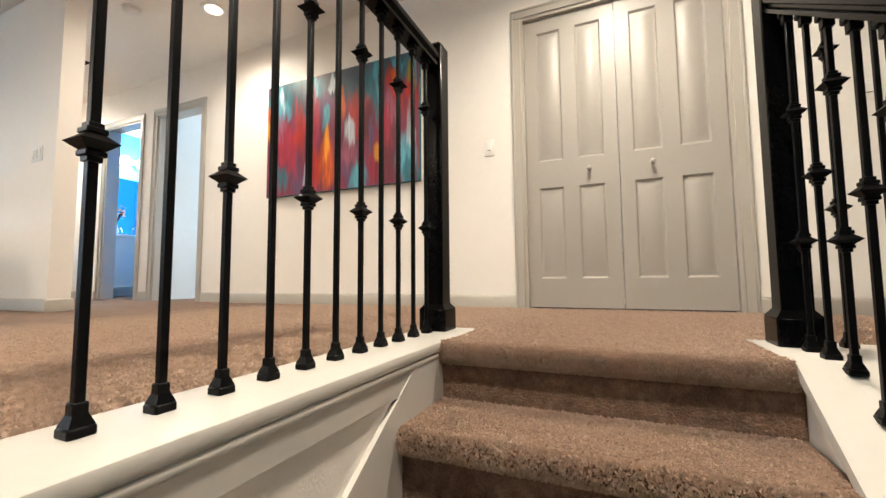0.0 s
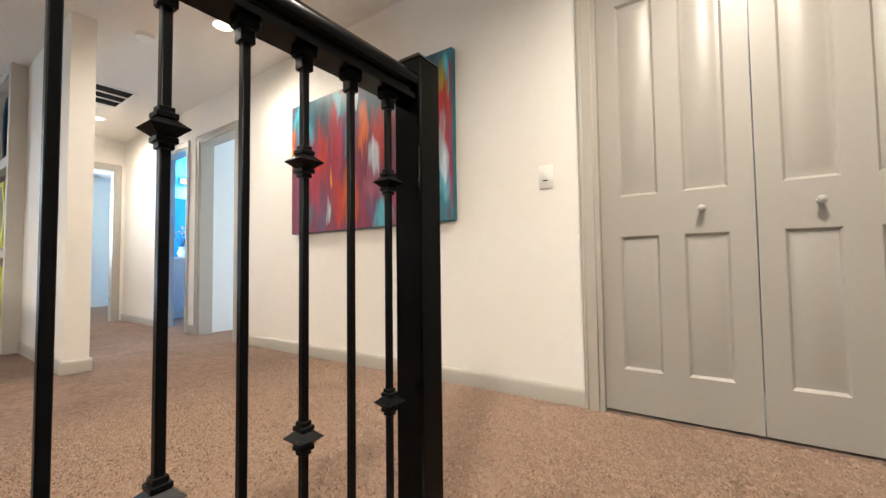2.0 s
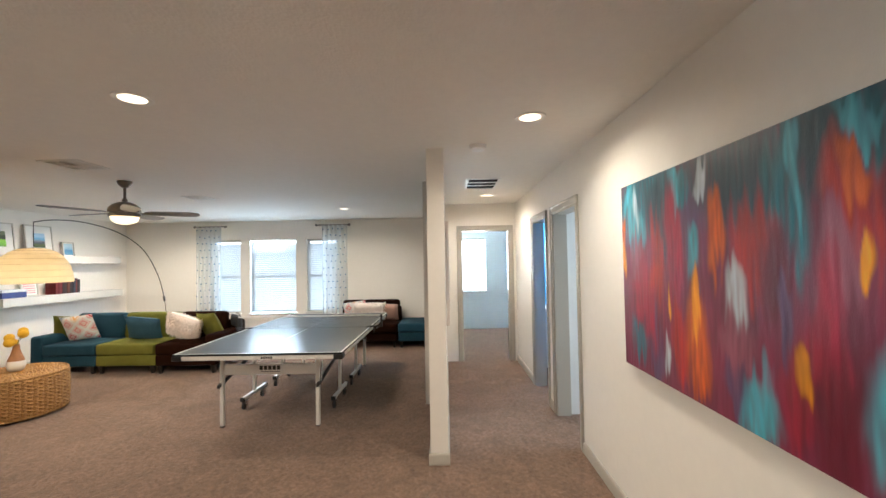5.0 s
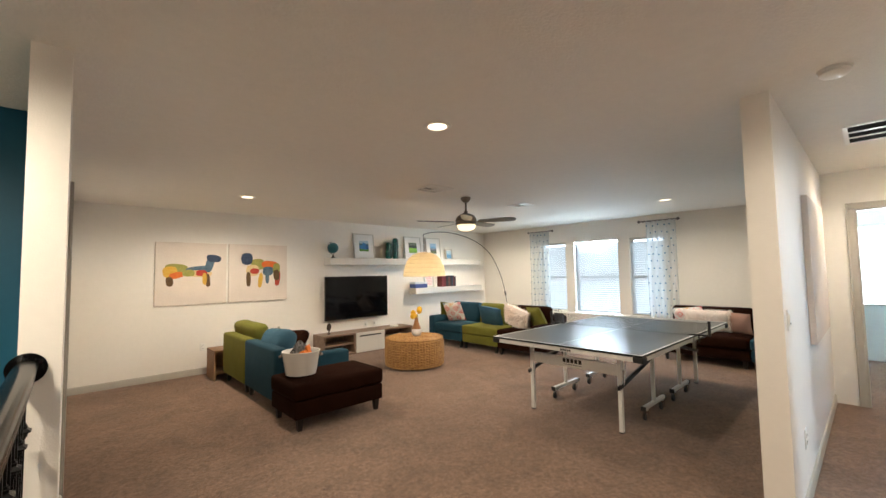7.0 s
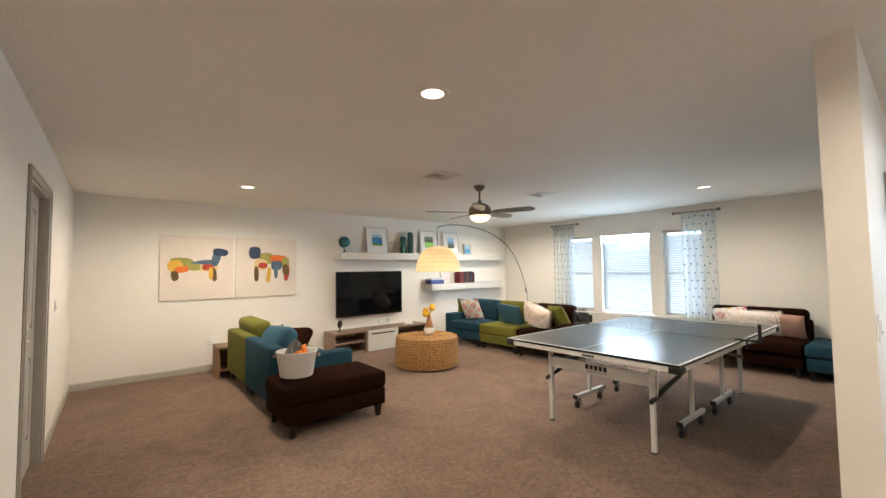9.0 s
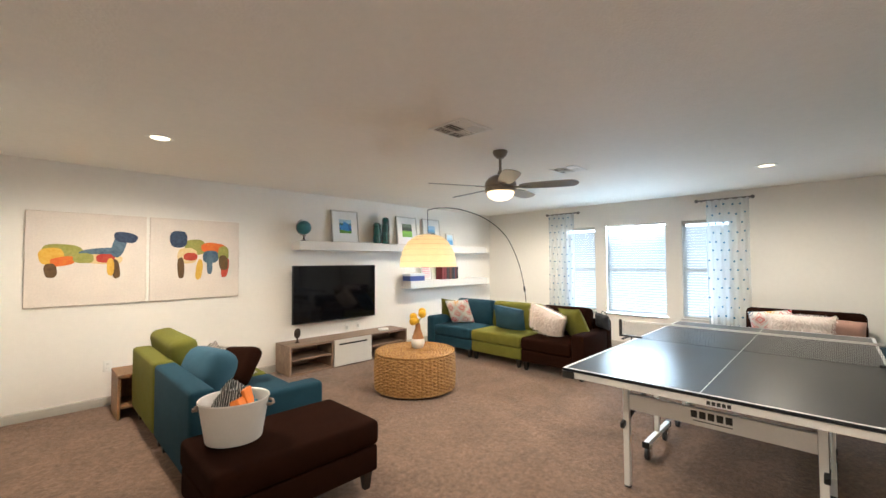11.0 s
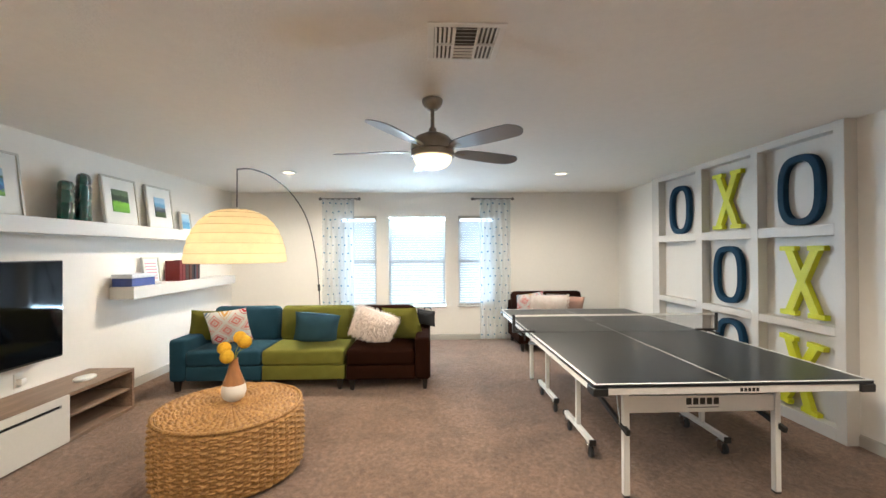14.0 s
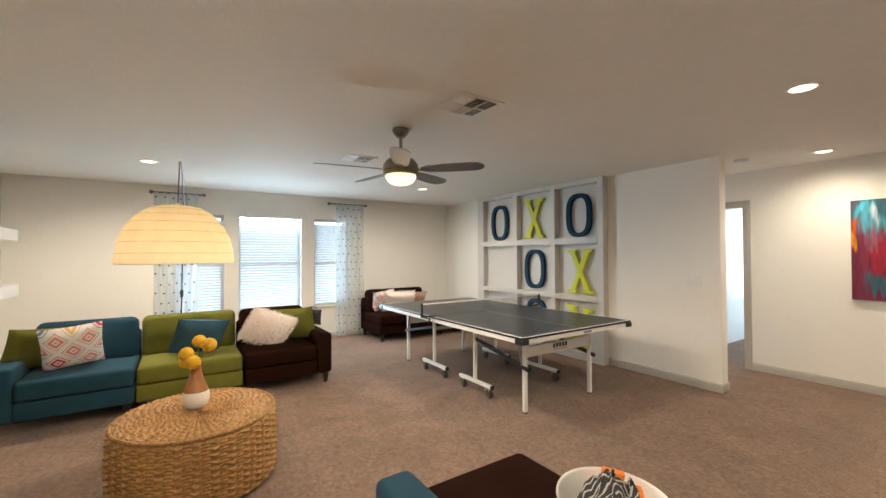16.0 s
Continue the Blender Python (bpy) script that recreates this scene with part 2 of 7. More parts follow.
structure("ceiling", bm, M_CEIL, "off-white lightly textured plaster ceiling", "ceiling")

DW1, DW2 = (-4.40, -3.68), (-5.36, -4.70)        # doorways in the north wall
CLOSET = (-0.385, 0.825)
bm = B()
wall_x(bm, HX, EX, YN, YN + 0.13, 0, CEIL, [(DW1[0], DW1[1], 0, 2.03), (DW2[0], DW2[1], 0, 2.03), (CLOSET[0], CLOSET[1], 0, 2.035)])
structure("wall_north", bm, M_WALL, "long cream painted wall of hall and landing", "wall")
bm = B()
wall_y(bm, XW - 0.15, XW, YS - 0.15, PY0, 0, CEIL, [(a, b, WZ0, WZ1) for a, b in WIN])
structure("wall_west", bm, M_WALL, "cream painted window wall of the loft", "wall")
bm = B()
box(bm, XW, XE + 0.13, YS - 0.15, YS, 0, CEIL)
structure("wall_south", bm, M_WALL, "cream painted television wall of the loft", "wall")
LD = (-2.43, -1.53)                              # door in the east wall of the loft
bm = B()
wall_y(bm, XE, XE + 0.13, YS, -0.2, 0, CEIL, [(LD[0], LD[1], 0, 2.04)])
structure("wall_east", bm, M_WALL, "cream painted wall between loft and stairwell", "wall")
bm = B()
box(bm, XW - 0.15, PX, PY0, PY1, 0, CEIL)
structure("wall_partition", bm, M_WALL, "cream painted partition with free end between loft and hall", "wall")
bm = B()
wall_y(bm, HX - 0.12, HX, PY1, YN + 0.13, 0, CEIL, [(2.03, 2.78, 0, 2.04)])
structure("wall_hall_end", bm, M_WALL, "cream painted wall closing the hall", "wall")
bm = B()
box(bm, STAIR_X0 - 0.09, EX, WELL_S - 0.13, WELL_S, -2.6, CEIL)
structure("wall_stair_south", bm, M_TEAL, "deep teal painted stairwell wall", "wall")
bm = B()
box(bm, EX, EX + 0.15, WELL_S - 0.13, YN + 0.13, -2.6, CEIL)
structure("wall_landing_east", bm, M_WALL, "cream painted wall closing the landing", "wall")

# stairwell sides below the floor
bm = B()
box(bm, STAIR_X0 - 0.12, STAIR_X0, WELL_S, STAIR_Y + 0.05, -2.6, -0.04)
structure("wall_stair_west", bm, M_WALL, "cream painted side wall of the stairs", "wall")
RISE, RUN = 0.18, 0.27


def carpet_step(k):
    """A step with a rounded carpeted nosing, its top k rises below the landing."""
    y, z = STAIR_Y - RUN * k, -RISE * k
    prof = [(y + 0.06 if k == 0 else y + RUN + 0.02, z), (y + 0.02, z + 0.004), (y - 0.006, z - 0.004), (y - 0.022, z - 0.018), (y - 0.026, z - 0.035), (y - 0.018, z - 0.052), (y + 0.002, z - 0.060), (y + 0.006, z - 0.072), (y + 0.006, z - RISE - 0.01), (y + RUN + 0.02, z - RISE - 0.01)]
    bm = B()
    n = 40
    rows = []
    for i in range(n + 1):
        x = STAIR_X0 + (STAIR_X1 - STAIR_X0) * i / n
        rows.append([bm.verts.new((x, py + (0.003 * noise.noise((x * 9, pz * 20, k)) if 0 < j < 8 else 0), pz + (0.003 * noise.noise((x * 7, k * 3.1, py * 9)) if 0 < j < 8 else 0))) for j, (py, pz) in enumerate(prof)])
    m = len(prof)
    for a, b in zip(rows, rows[1:]):
        for j in range(m):
            bm.faces.new((a[j], a[(j + 1) % m], b[(j + 1) % m], b[j]))
    bm.faces.new(rows[0])
    bm.faces.new(rows[-1][::-1])
    return bm


stairs = thing("stairs", "carpeted stairs with rounded nosings rising to the landing", "stairs", kind="structure")
for k in range(9):
    part("step", carpet_step(k), M_CARPET, stairs)
bm = B()
box(bm, STAIR_X0, STAIR_X1, WELL_S, STAIR_Y - 8 * RUN, -RISE * 9 - 0.2, -RISE * 9)
part("stair_landing", bm, M_CARPET, stairs)


def base_run(name, runs, label="greige painted baseboard along the walls"):
    """Baseboards: runs are (x0, y0, x1, y1, nx, ny), the foot line of a wall and the way it faces."""
    bm = B()
    for x0, y0, x1, y1, nx, ny in runs:
        prof = [(0, 0), (0.014, 0), (0.014, 0.072), (0.010, 0.082), (0.004, 0.088), (0, 0.090)]
        a = [bm.verts.new((x0 + nx * d, y0 + ny * d, z + 0.002)) for d, z in prof]
        b = [bm.verts.new((x1 + nx * d, y1 + ny * d, z + 0.002)) for d, z in prof]
        for k in range(len(prof)):
            bm.faces.new((a[k], a[(k + 1) % len(prof)], b[(k + 1) % len(prof)], b[k]))
        bm.faces.new(a)
        bm.faces.new(b[::-1])
    return structure(name, bm, M_TRIM, label, "baseboard")


CW = 0.065                                       # casing width
base_run("baseboard_hall", [(HX, YN, DW2[0] - CW, YN, 0, -1), (DW2[1] + CW, YN, DW1[0] - CW, YN, 0, -1), (DW1[1] + CW, YN, CLOSET[0] - CW, YN, 0, -1), (CLOSET[1] + CW, YN, EX, YN, 0, -1),
                             (HX, PY1, PX, PY1, 0, 1), (PX, PY0 - 0.014, PX, PY1 + 0.014, 1, 0)])
base_run("baseboard_loft", [(XW, YS, XE, YS, 0, 1), (XW, YS, XW, PY0, 1, 0), (XE, YS, XE, LD[0] - CW, -1, 0), (XE, LD[1] + CW, XE, -0.2, -1, 0), (-4.75, PY0, PX, PY0, 0, -1), (XW, PY0, -7.35, PY0, 0, -1)])


def casing(bm, axis, face, way, a, b, top, depth):
    """Door casing and jamb lining round an opening a..b; face is the wall's plane, way the side it faces."""
    def put(p0, p1, d0, d1, z0, z1, bev=0.004):
        lo, hi = sorted((face + way * d0, face + way * d1))
        if axis == "x":
            box(bm, p0, p1, lo, hi, z0, z1, bev, 1)
        else:
            box(bm, lo, hi, p0, p1, z0, z1, bev, 1)
    for p0, p1 in ((a - CW, a), (b, b + CW)):
        put(p0, p1, 0, 0.013, 0, top)
        q = (p0, p0 + 0.018) if p0 < a else (p1 - 0.018, p1)
        put(q[0], q[1], 0.012, 0.020, 0, top + CW - 0.018)
    put(a - CW, b + CW, 0, 0.013, top, top + CW)
    put(a - CW, b + CW, 0.012, 0.020, top + CW - 0.018, top + CW)
    put(a - 0.001, a + 0.018, 0.002, -depth - 0.002, 0, top - 0.001, 0)
    put(b - 0.018, b + 0.001, 0.002, -depth - 0.002, 0, top - 0.001, 0)
    put(a + 0.018, b - 0.018, 0.002, -depth - 0.002, top - 0.018, top + 0.001, 0)
    return bm


for nm, span in (("trim_bathroom_doorway", DW2), ("trim_room_doorway", DW1), ("trim_closet", CLOSET)):
    structure(nm, casing(B(), "x", YN, -1, span[0], span[1], 2.03, 0.13), M_TRIM, "greige painted door casing and jamb", "door trim")
structure("trim_hall_end", casing(B(), "y", HX, 1, 2.03, 2.78, 2.04, 0.12), M_TRIM, "greige painted door casing and jamb", "door trim")
structure("trim_loft_door", casing(B(), "y", XE, -1, LD[0], LD[1], 2.04, 0.13), M_TRIM, "greige painted door casing and jamb", "door trim")

# rooms beyond the doorways
bm = B()
box(bm, -9.85, XW - 0.15, PY1, 6.2, -0.25, 0)
box(bm, XW - 0.15, -3.2, YN + 0.2, 6.2, -0.25, 0)
structure("floor_side_rooms", bm, M_CARPET, "beige carpet of the rooms off the hall", "floor")
bm = B()
wall_y(bm, -9.7, -9.55, PY1, 6.2, 0, CEIL, [(1.87, 2.70, 0.86, 2.08)])
structure("wall_bedroom_west", bm, M_PALEBLUE, "pale blue painted bedroom wall with a window", "wall")
bm = B()
# the opening is unseen, cut to let the added room lamp shine in
wall_x(bm, -9.55, -3.2, 6.05, 6.2, 0, CEIL, [(-4.35, -3.35, 0.7, 2.05)])
structure("wall_side_rooms_north", bm, M_WALL, "cream painted wall closing the side rooms", "wall")
bm = B()
box(bm, -9.7, XW - 0.15, PY1 - 0.13, PY1, 0, CEIL)
box(bm, XW - 0.15, HX - 0.12, PY1, PY1 + 0.012, 0, CEIL)
structure("wall_bedroom_south", bm, M_PALEBLUE, "pale blue painted bedroom wall", "wall")
bm = B()
box(bm, HX - 0.12, HX, YN + 0.13, 6.05, 0, CEIL)
structure("wall_bath_west", bm, M_BLUEWALL, "bright blue painted bathroom wall", "wall")
bm = B()
box(bm, -4.56, -4.46, YN + 0.13, 6.05, 0, CEIL)
structure("wall_bath_east", bm, M_BLUEWALL, "bright blue painted bathroom wall", "wall")
bm = B()
box(bm, HX, -4.56, 5.0, 5.1, 0, CEIL)
structure("wall_bath_north", bm, M_BLUEWALL, "bright blue painted bathroom wall", "wall")
bm = B()
box(bm, -4.46, -4.42, YN + 0.13, 6.05, 0, CEIL)
structure("wall_room_west", bm, M_PALEROOM, "pale white painted wall of the room off the hall", "wall")
bm = B()
box(bm, -3.2, -3.1, YN + 0.13, 6.05, 0, CEIL)
structure("wall_room_east", bm, M_PALEBLUE, "pale painted wall of the room off the hall", "wall")
# unseen wall, added to keep sky light out of the loft door's gap
bm = B()
box(bm, -0.45, -0.40, YS - 0.15, WELL_S - 0.13, 0, CEIL)
structure("wall_behind_loft_door", bm, M_WALL, "unseen plain wall added behind the loft door to block sky light", "wall")
bm = B()
box(bm, -0.6, 1.05, YN + 0.7, YN + 0.75, 0, CEIL)
structure("wall_closet_back", bm, M_WALL, "plain closet back wall", "wall")

# ---- lamps in the ceiling ----


def downlight(x, y, watts, blend=0.6):
    t = thing("recessed_downlight", "round recessed ceiling downlight with white trim ring, lit", "downlight", pose(x, y, CEIL), "recessed ceiling lights")
    bm = B()
    lathe(bm, [(0.066, 0.0), (0.066, -0.004), (0.082, -0.009), (0.094, -0.006), (0.097, 0.0)], 32)
    part("trim_ring", bm, M_PLASTIC, t)
    bm = B()
    lathe(bm, [(0.0, -0.0075), (0.03, -0.0075), (0.065, -0.004), (0.065, -0.001)], 32)
    part("diffuser", bm, M_LAMPGLOW, t)
    lamp = bpy.data.lights.new("downlight_beam", "SPOT")
    lamp.energy, lamp.color, lamp.spot_size, lamp.spot_blend, lamp.shadow_soft_size = watts, WARM, radians(172), blend, 0.07
    ob = new("downlight_beam", lamp)
    ob.matrix_world = Matrix.Translation((x, y, CEIL - 0.03))
    return t


# the last two are out of view, added to brighten landing and stairs
for x, y, w, blend in ((-2.216, -3.206, 165, 0.55), (-2.411, 0.16, 60, 0.55), (-6.895, 0.124, 110, 0.7), (-6.85, -3.28, 175, 0.6), (-2.808, 2.333, 70, 1.0), (-5.787, 2.365, 85, 1.0), (0.22, 2.0, 140, 0.9), (0.10, 0.25, 175, 1.0)):
    downlight(x, y, w, blend)

# ---- railings ----
RZ = 1.116        # underside of the handrail's top piece


def newel(x, y):
    bm = B()
    box(bm, -0.039, 0.039, -0.039, 0.039, 0.10, 1.168, 0.004, 1)
    bmesh.ops.create_cone(bm, cap_ends=True, segments=4, radius1=0.0551, radius2=0.040, depth=0.014, matrix=Matrix.Translation((0, 0, 1.175)) @ Matrix.Rotation(radians(45), 4, "Z"))
    box(bm, -0.056, 0.056, -0.056, 0.056, 0.0, 0.085, 0.004, 1)
    bmesh.ops.create_cone(bm, cap_ends=True, segments=4, radius1=0.0792, radius2=0.0551, depth=0.022, matrix=Matrix.Translation((0, 0, 0.095)) @ Matrix.Rotation(radians(45), 4, "Z"))
    return single("newel_post", bm, M_BLACK, "square black painted wooden newel post on the landing", "newel post", pose(x, y, 0.002))


def baluster_parts(parent, y, knuckles, x=0.0, zb=0.0, zt=None):
    """One square iron baluster with shoe, top collar and knuckles, from zb up to the rail's underside zt."""
    zt = (RZ if zt is None else zt) - zb
    at = pose(x, y, zb)
    bm = B()
    box(bm, -0.0065, 0.0065, -0.0065, 0.0065, 0.01, zt - 0.045, 0.0015, 1)
    ob = part("baluster", bm, M_IRON, parent, at=at)
    bm = B()
    box(bm, -0.017, 0.017, -0.017, 0.017, 0.002, 0.018, 0.003, 1)
    bmesh.ops.create_cone(bm, cap_ends=True, segments=4, radius1=0.021, radius2=0.012, depth=0.016, matrix=Matrix.Translation((0, 0, 0.026)) @ Matrix.Rotation(radians(45), 4, "Z"))
    box(bm, -0.0095, 0.0095, -0.0095, 0.0095, 0.03, 0.048, 0.002, 1)
    part("shoe", bm, M_IRON, ob)
    bm = B()
    box(bm, -0.017, 0.017, -0.017, 0.017, zt - 0.062, zt - 0.044, 0.003, 1)
    box(bm, -0.0115, 0.0115, -0.0115, 0.0115, zt - 0.085, zt - 0.062, 0.002, 1)
    part("collar", bm, M_IRON, ob)
    for z in knuckles:
        bm = B()
        for sgn in (1, -1):
            bmesh.ops.create_cone(bm, cap_ends=True, segments=4, radius1=0.034, radius2=0.013, depth=0.013, matrix=Matrix.Translation((0, 0, z + sgn * 0.0065)) @ Matrix.Rotation(radians(45), 4, "Z") @ Matrix.Rotation(0 if sgn > 0 else math.pi, 4, "X"))
            box(bm, -0.013, 0.013, -0.013, 0.013, z + sgn * 0.016 - 0.004, z + sgn * 0.016 + 0.004, 0.001, 1)
            box(bm, -0.0095, 0.0095, -0.0095, 0.0095, z + sgn * 0.024 - 0.004, z + sgn * 0.024 + 0.004, 0.001, 1)
        part("knuckle", bm, M_IRON, ob)
    return ob


def handrail_mesh(y0, y1, z0=None, z1=None):
    """A moulded handrail along y; z0 and z1 are the underside's heights at its ends."""
    prof = [(-0.030, 0.0), (0.030, 0.0), (0.030, 0.012), (0.022, 0.018), (0.022, 0.026), (0.034, 0.034), (0.036, 0.050), (0.028, 0.064), (0.012, 0.071),
            (-0.012, 0.071), (-0.028, 0.064), (-0.036, 0.050), (-0.034, 0.034), (-0.022, 0.026), (-0.022, 0.018), (-0.030, 0.012)]
    bm = B()
    a = [bm.verts.new((x, y0, (RZ - 0.048 if z0 is None else z0) + z)) for x, z in prof]
    b = [bm.verts.new((x, y1, (RZ - 0.048 if z1 is None else z1) + z)) for x, z in prof]
    m = len(prof)
    for k in range(m):
        bm.faces.new((a[k], a[(k + 1) % m], b[(k + 1) % m], b[k]))
    bm.faces.new(a)
    bm.faces.new(b[::-1])
    return bm


NEWEL_Y = 1.66
LX, RX = -0.487, 0.648
SLOPE = 0.18 / 0.27
t = thing("stair_railing", "level black railing with wrought iron balusters beside the stairwell", "railing", pose(LX, 0, 0))
part("handrail", handrail_mesh(-0.199, NEWEL_Y - 0.039), M_BLACK, t)
bm = B()
lathe(bm, [(0.0, 0.0), (0.062, 0.0), (0.062, 0.010), (0.050, 0.020), (0.0, 0.020)], 32)
bm.transform(Matrix.Translation((0, -0.199, RZ - 0.015)) @ Matrix.Rotation(radians(-90), 4, "X"))
part("rosette", bm, M_BLACK, t, "round black wall rosette")
k, y = 0, 1.556
while y > -0.15:
    baluster_parts(t, y, (0.40, 0.87) if k % 2 == 0 else ())
    y -= 0.1065
    k += 1
newel(LX, NEWEL_Y)
newel(RX, NEWEL_Y + 0.02)
# the railing that goes down with the stairs
t = thing("stair_railing", "sloping black railing with wrought iron balusters down the stairs", "railing", pose(RX, 0, 0))
RY1 = NEWEL_Y - 0.02


def under(y):
    return 1.005 + SLOPE * (y - RY1)


part("handrail", handrail_mesh(-0.6, RY1, under(-0.6), under(RY1)), M_BLACK, t)
k, y = 0, 1.572
while y > -0.5:
    zb = -SLOPE * max(0.0, STAIR_Y - 0.02 - y)
    baluster_parts(t, y, (0.30, 0.66) if k % 2 == 0 else (0.46,), 0.0, zb, under(y) + 0.048)
    y -= 0.1065
    k += 1
# the level guard that runs on to the east
t = thing("stair_railing", "level black railing along the edge of the landing", "railing", pose(RX, NEWEL_Y + 0.02, 0, 0, 0, 90))
part("handrail", handrail_mesh(-(EX - RX), -0.039), M_BLACK, t)
k, y = 0, -0.12
while y > -(EX - RX) + 0.05:
    baluster_parts(t, y, (0.40, 0.87) if k % 2 == 0 else ())
    y -= 0.1065
    k += 1
bm = B()
box(bm, STAIR_X0 - 0.20, STAIR_X0 + 0.018, -0.2, NEWEL_Y + 0.095, -0.028, 0.004, 0.006, 2)
structure("trim_cap_west", bm, M_WHITE, "white painted cap board under the balusters", "trim")
bm = B()
box(bm, STAIR_X0 + 0.0005, STAIR_X0 + 0.011, -0.2, STAIR_Y + 0.049, -0.105, -0.0285, 0.002, 1)
box(bm, STAIR_X0 + 0.0005, STAIR_X0 + 0.016, -0.2, STAIR_Y + 0.049, -0.046, -0.0287, 0.004, 2)
structure("trim_frieze_west", bm, M_WHITE, "white painted frieze board under the cap", "trim")
bm = B()
box(bm, STAIR_X1 + 0.2205, EX, NEWEL_Y - 0.07, NEWEL_Y + 0.11, -0.028, 0.004, 0.006, 2)
structure("trim_cap_landing", bm, M_WHITE, "white painted cap board along the landing edge", "trim")
# sloping knee wall with its cap, east of the stairs
for nm, x0, x1, zz, mat, lab in (("wall_stair_east", STAIR_X1 + 0.006, STAIR_X1 + 0.20, -0.03, M_WALL, "cream painted sloping knee wall of the stairs"), ("trim_cap_east", STAIR_X1 - 0.018, STAIR_X1 + 0.22, 0.004, M_WHITE, "white painted sloping cap board under the balusters")):
    bm = B()
    ya, yb, yc = NEWEL_Y + 0.115, STAIR_Y - 0.02, WELL_S + 0.001
    if nm.startswith("wall"):
        pts = [(ya, zz), (ya, -2.6), (yc, -2.6), (yc, zz - SLOPE * (yb - yc)), (yb, zz)]
    else:
        pts = [(ya, zz), (ya, zz - 0.032), (yb, zz - 0.032), (yc, zz - 0.032 - SLOPE * (yb - yc)), (yc, zz - SLOPE * (yb - yc)), (yb, zz)]
    n = len(pts)
    a = [bm.verts.new((x0, y, z)) for y, z in pts]
    b = [bm.verts.new((x1, y, z)) for y, z in pts]
    for k in range(n):
        bm.faces.new((a[k], a[(k + 1) % n], b[(k + 1) % n], b[k]))
    caps = [bm.faces.new(a), bm.faces.new(b[::-1])]
    bmesh.ops.triangulate(bm, faces=caps)
    structure(nm, bm, mat, lab, "wall" if mat is M_WALL else "trim")
bm = B()
box(bm, STAIR_X1 + 0.2, EX, STAIR_Y + 0.08, STAIR_Y + 0.199, -2.6, -0.03)
structure("wall_below_landing", bm, M_WALL, "cream painted wall below the landing edge", "wall")
# sloping skirt boards beside the steps
for nm, x0, x1 in (("west", STAIR_X0 - 0.0, STAIR_X0 + 0.014),):
    bm = B()
    s = RISE / RUN
    pts = [(STAIR_Y + 0.10, -0.03), (STAIR_Y + 0.10, -0.35), (WELL_S, -0.35 - s * (STAIR_Y + 0.1 - WELL_S)), (WELL_S, 0.10 - s * (STAIR_Y - WELL_S)), (STAIR_Y - 0.17, -0.03)]
    a = [bm.verts.new((x0, y, z)) for y, z in pts]
    b = [bm.verts.new((x1, y, z)) for y, z in pts]
    for k in range(5):
        bm.faces.new((a[k], a[(k + 1) % 5], b[(k + 1) % 5], b[k]))
    bm.faces.new(a)
    bm.faces.new(b[::-1])
    structure("trim_skirt_" + nm, bm, M_WHITE, "white painted sloping stair skirt board", "trim")

# ---- doors ----


def panel_leaf(w, h, panels, thick=0.035):
    """A moulded door leaf, front face at y = 0 towards -y; panels are (x0, x1, z0, z1)."""
    bm = B()
    xs = sorted({0, w, *[p[0] for p in panels], *[p[1] for p in panels]})
    zs = sorted({0, h, *[p[2] for p in panels], *[p[3] for p in panels]})

    def quad(x0, x1, z0, z1, y=0.0):
        bm.faces.new([bm.verts.new(v) for v in ((x0, y, z0), (x1, y, z0), (x1, y, z1), (x0, y, z1))])
    for a, b in zip(xs, xs[1:]):
        for c, d in zip(zs, zs[1:]):
            if not any(p[0] <= a and p[1] >= b and p[2] <= c and p[3] >= d for p in panels):
                quad(a, b, c, d)
    for x0, x1, z0, z1 in panels:
        steps = [(0, 0, 0), (0.003, 0.003, 0.003), (0.010, 0.011, 0.013), (0.014, 0.017, 0.013), (0.030, 0.055, 0.001)]
        rings = [[bm.verts.new(v) for v in ((x0 + i, y, z0 + q), (x1 - i, y, z0 + q), (x1 - i, y, z1 - q), (x0 + i, y, z1 - q))] for i, q, y in steps]
        for r, s in zip(rings, rings[1:]):
            for k in range(4):
                bm.faces.new((r[k], r[(k + 1) % 4], s[(k + 1) % 4], s[k]))
        bm.faces.new(rings[-1])
    c = [bm.verts.new(v) for v in ((0, 0, 0), (w, 0, 0), (w, 0, h), (0, 0, h))]
    d = [bm.verts.new(v) for v in ((0, thick, 0), (w, thick, 0), (w, thick, h), (0, thick, h))]
    for k in range(4):
        bm.faces.new((c[k], d[k], d[(k + 1) % 4], c[(k + 1) % 4]))
    bm.faces.new(d)
    bmesh.ops.remove_doubles(bm, verts=bm.verts, dist=0.0002)
    return bm


def knob(parent, x, y, z, way=-1, mat=None):
    bm = B()
    lathe(bm, [(0.011, 0.0), (0.011, 0.004), (0.006, 0.008), (0.006, 0.018), (0.012, 0.022), (0.016, 0.029), (0.0155, 0.036), (0.010, 0.041), (0.0, 0.042)], 20)
    bm.transform(Matrix.Rotation(radians(90), 4, "X"))
    return part("knob", bm, mat or M_DOOR, parent, "round painted knob", pose(x, y, z))


closet = thing("door_1", "closed greige double closet door with moulded panels", "door", pose(CLOSET[0] + 0.02, YN + 0.03, 0.012), kind="structure")
for k in range(2):
    LW = 0.582
    pan = [(0.082, 0.242, 0.985, 1.90), (0.338, 0.498, 0.985, 1.90), (0.082, 0.242, 0.19, 0.80), (0.338, 0.498, 0.19, 0.80)]
    leaf = part("door_leaf", panel_leaf(LW, 2.0, pan), M_DOOR, closet, at=pose(k * (LW + 0.005), 0, 0))
    knob(leaf, 0.405 if k == 0 else 0.185, 0, 0.90)


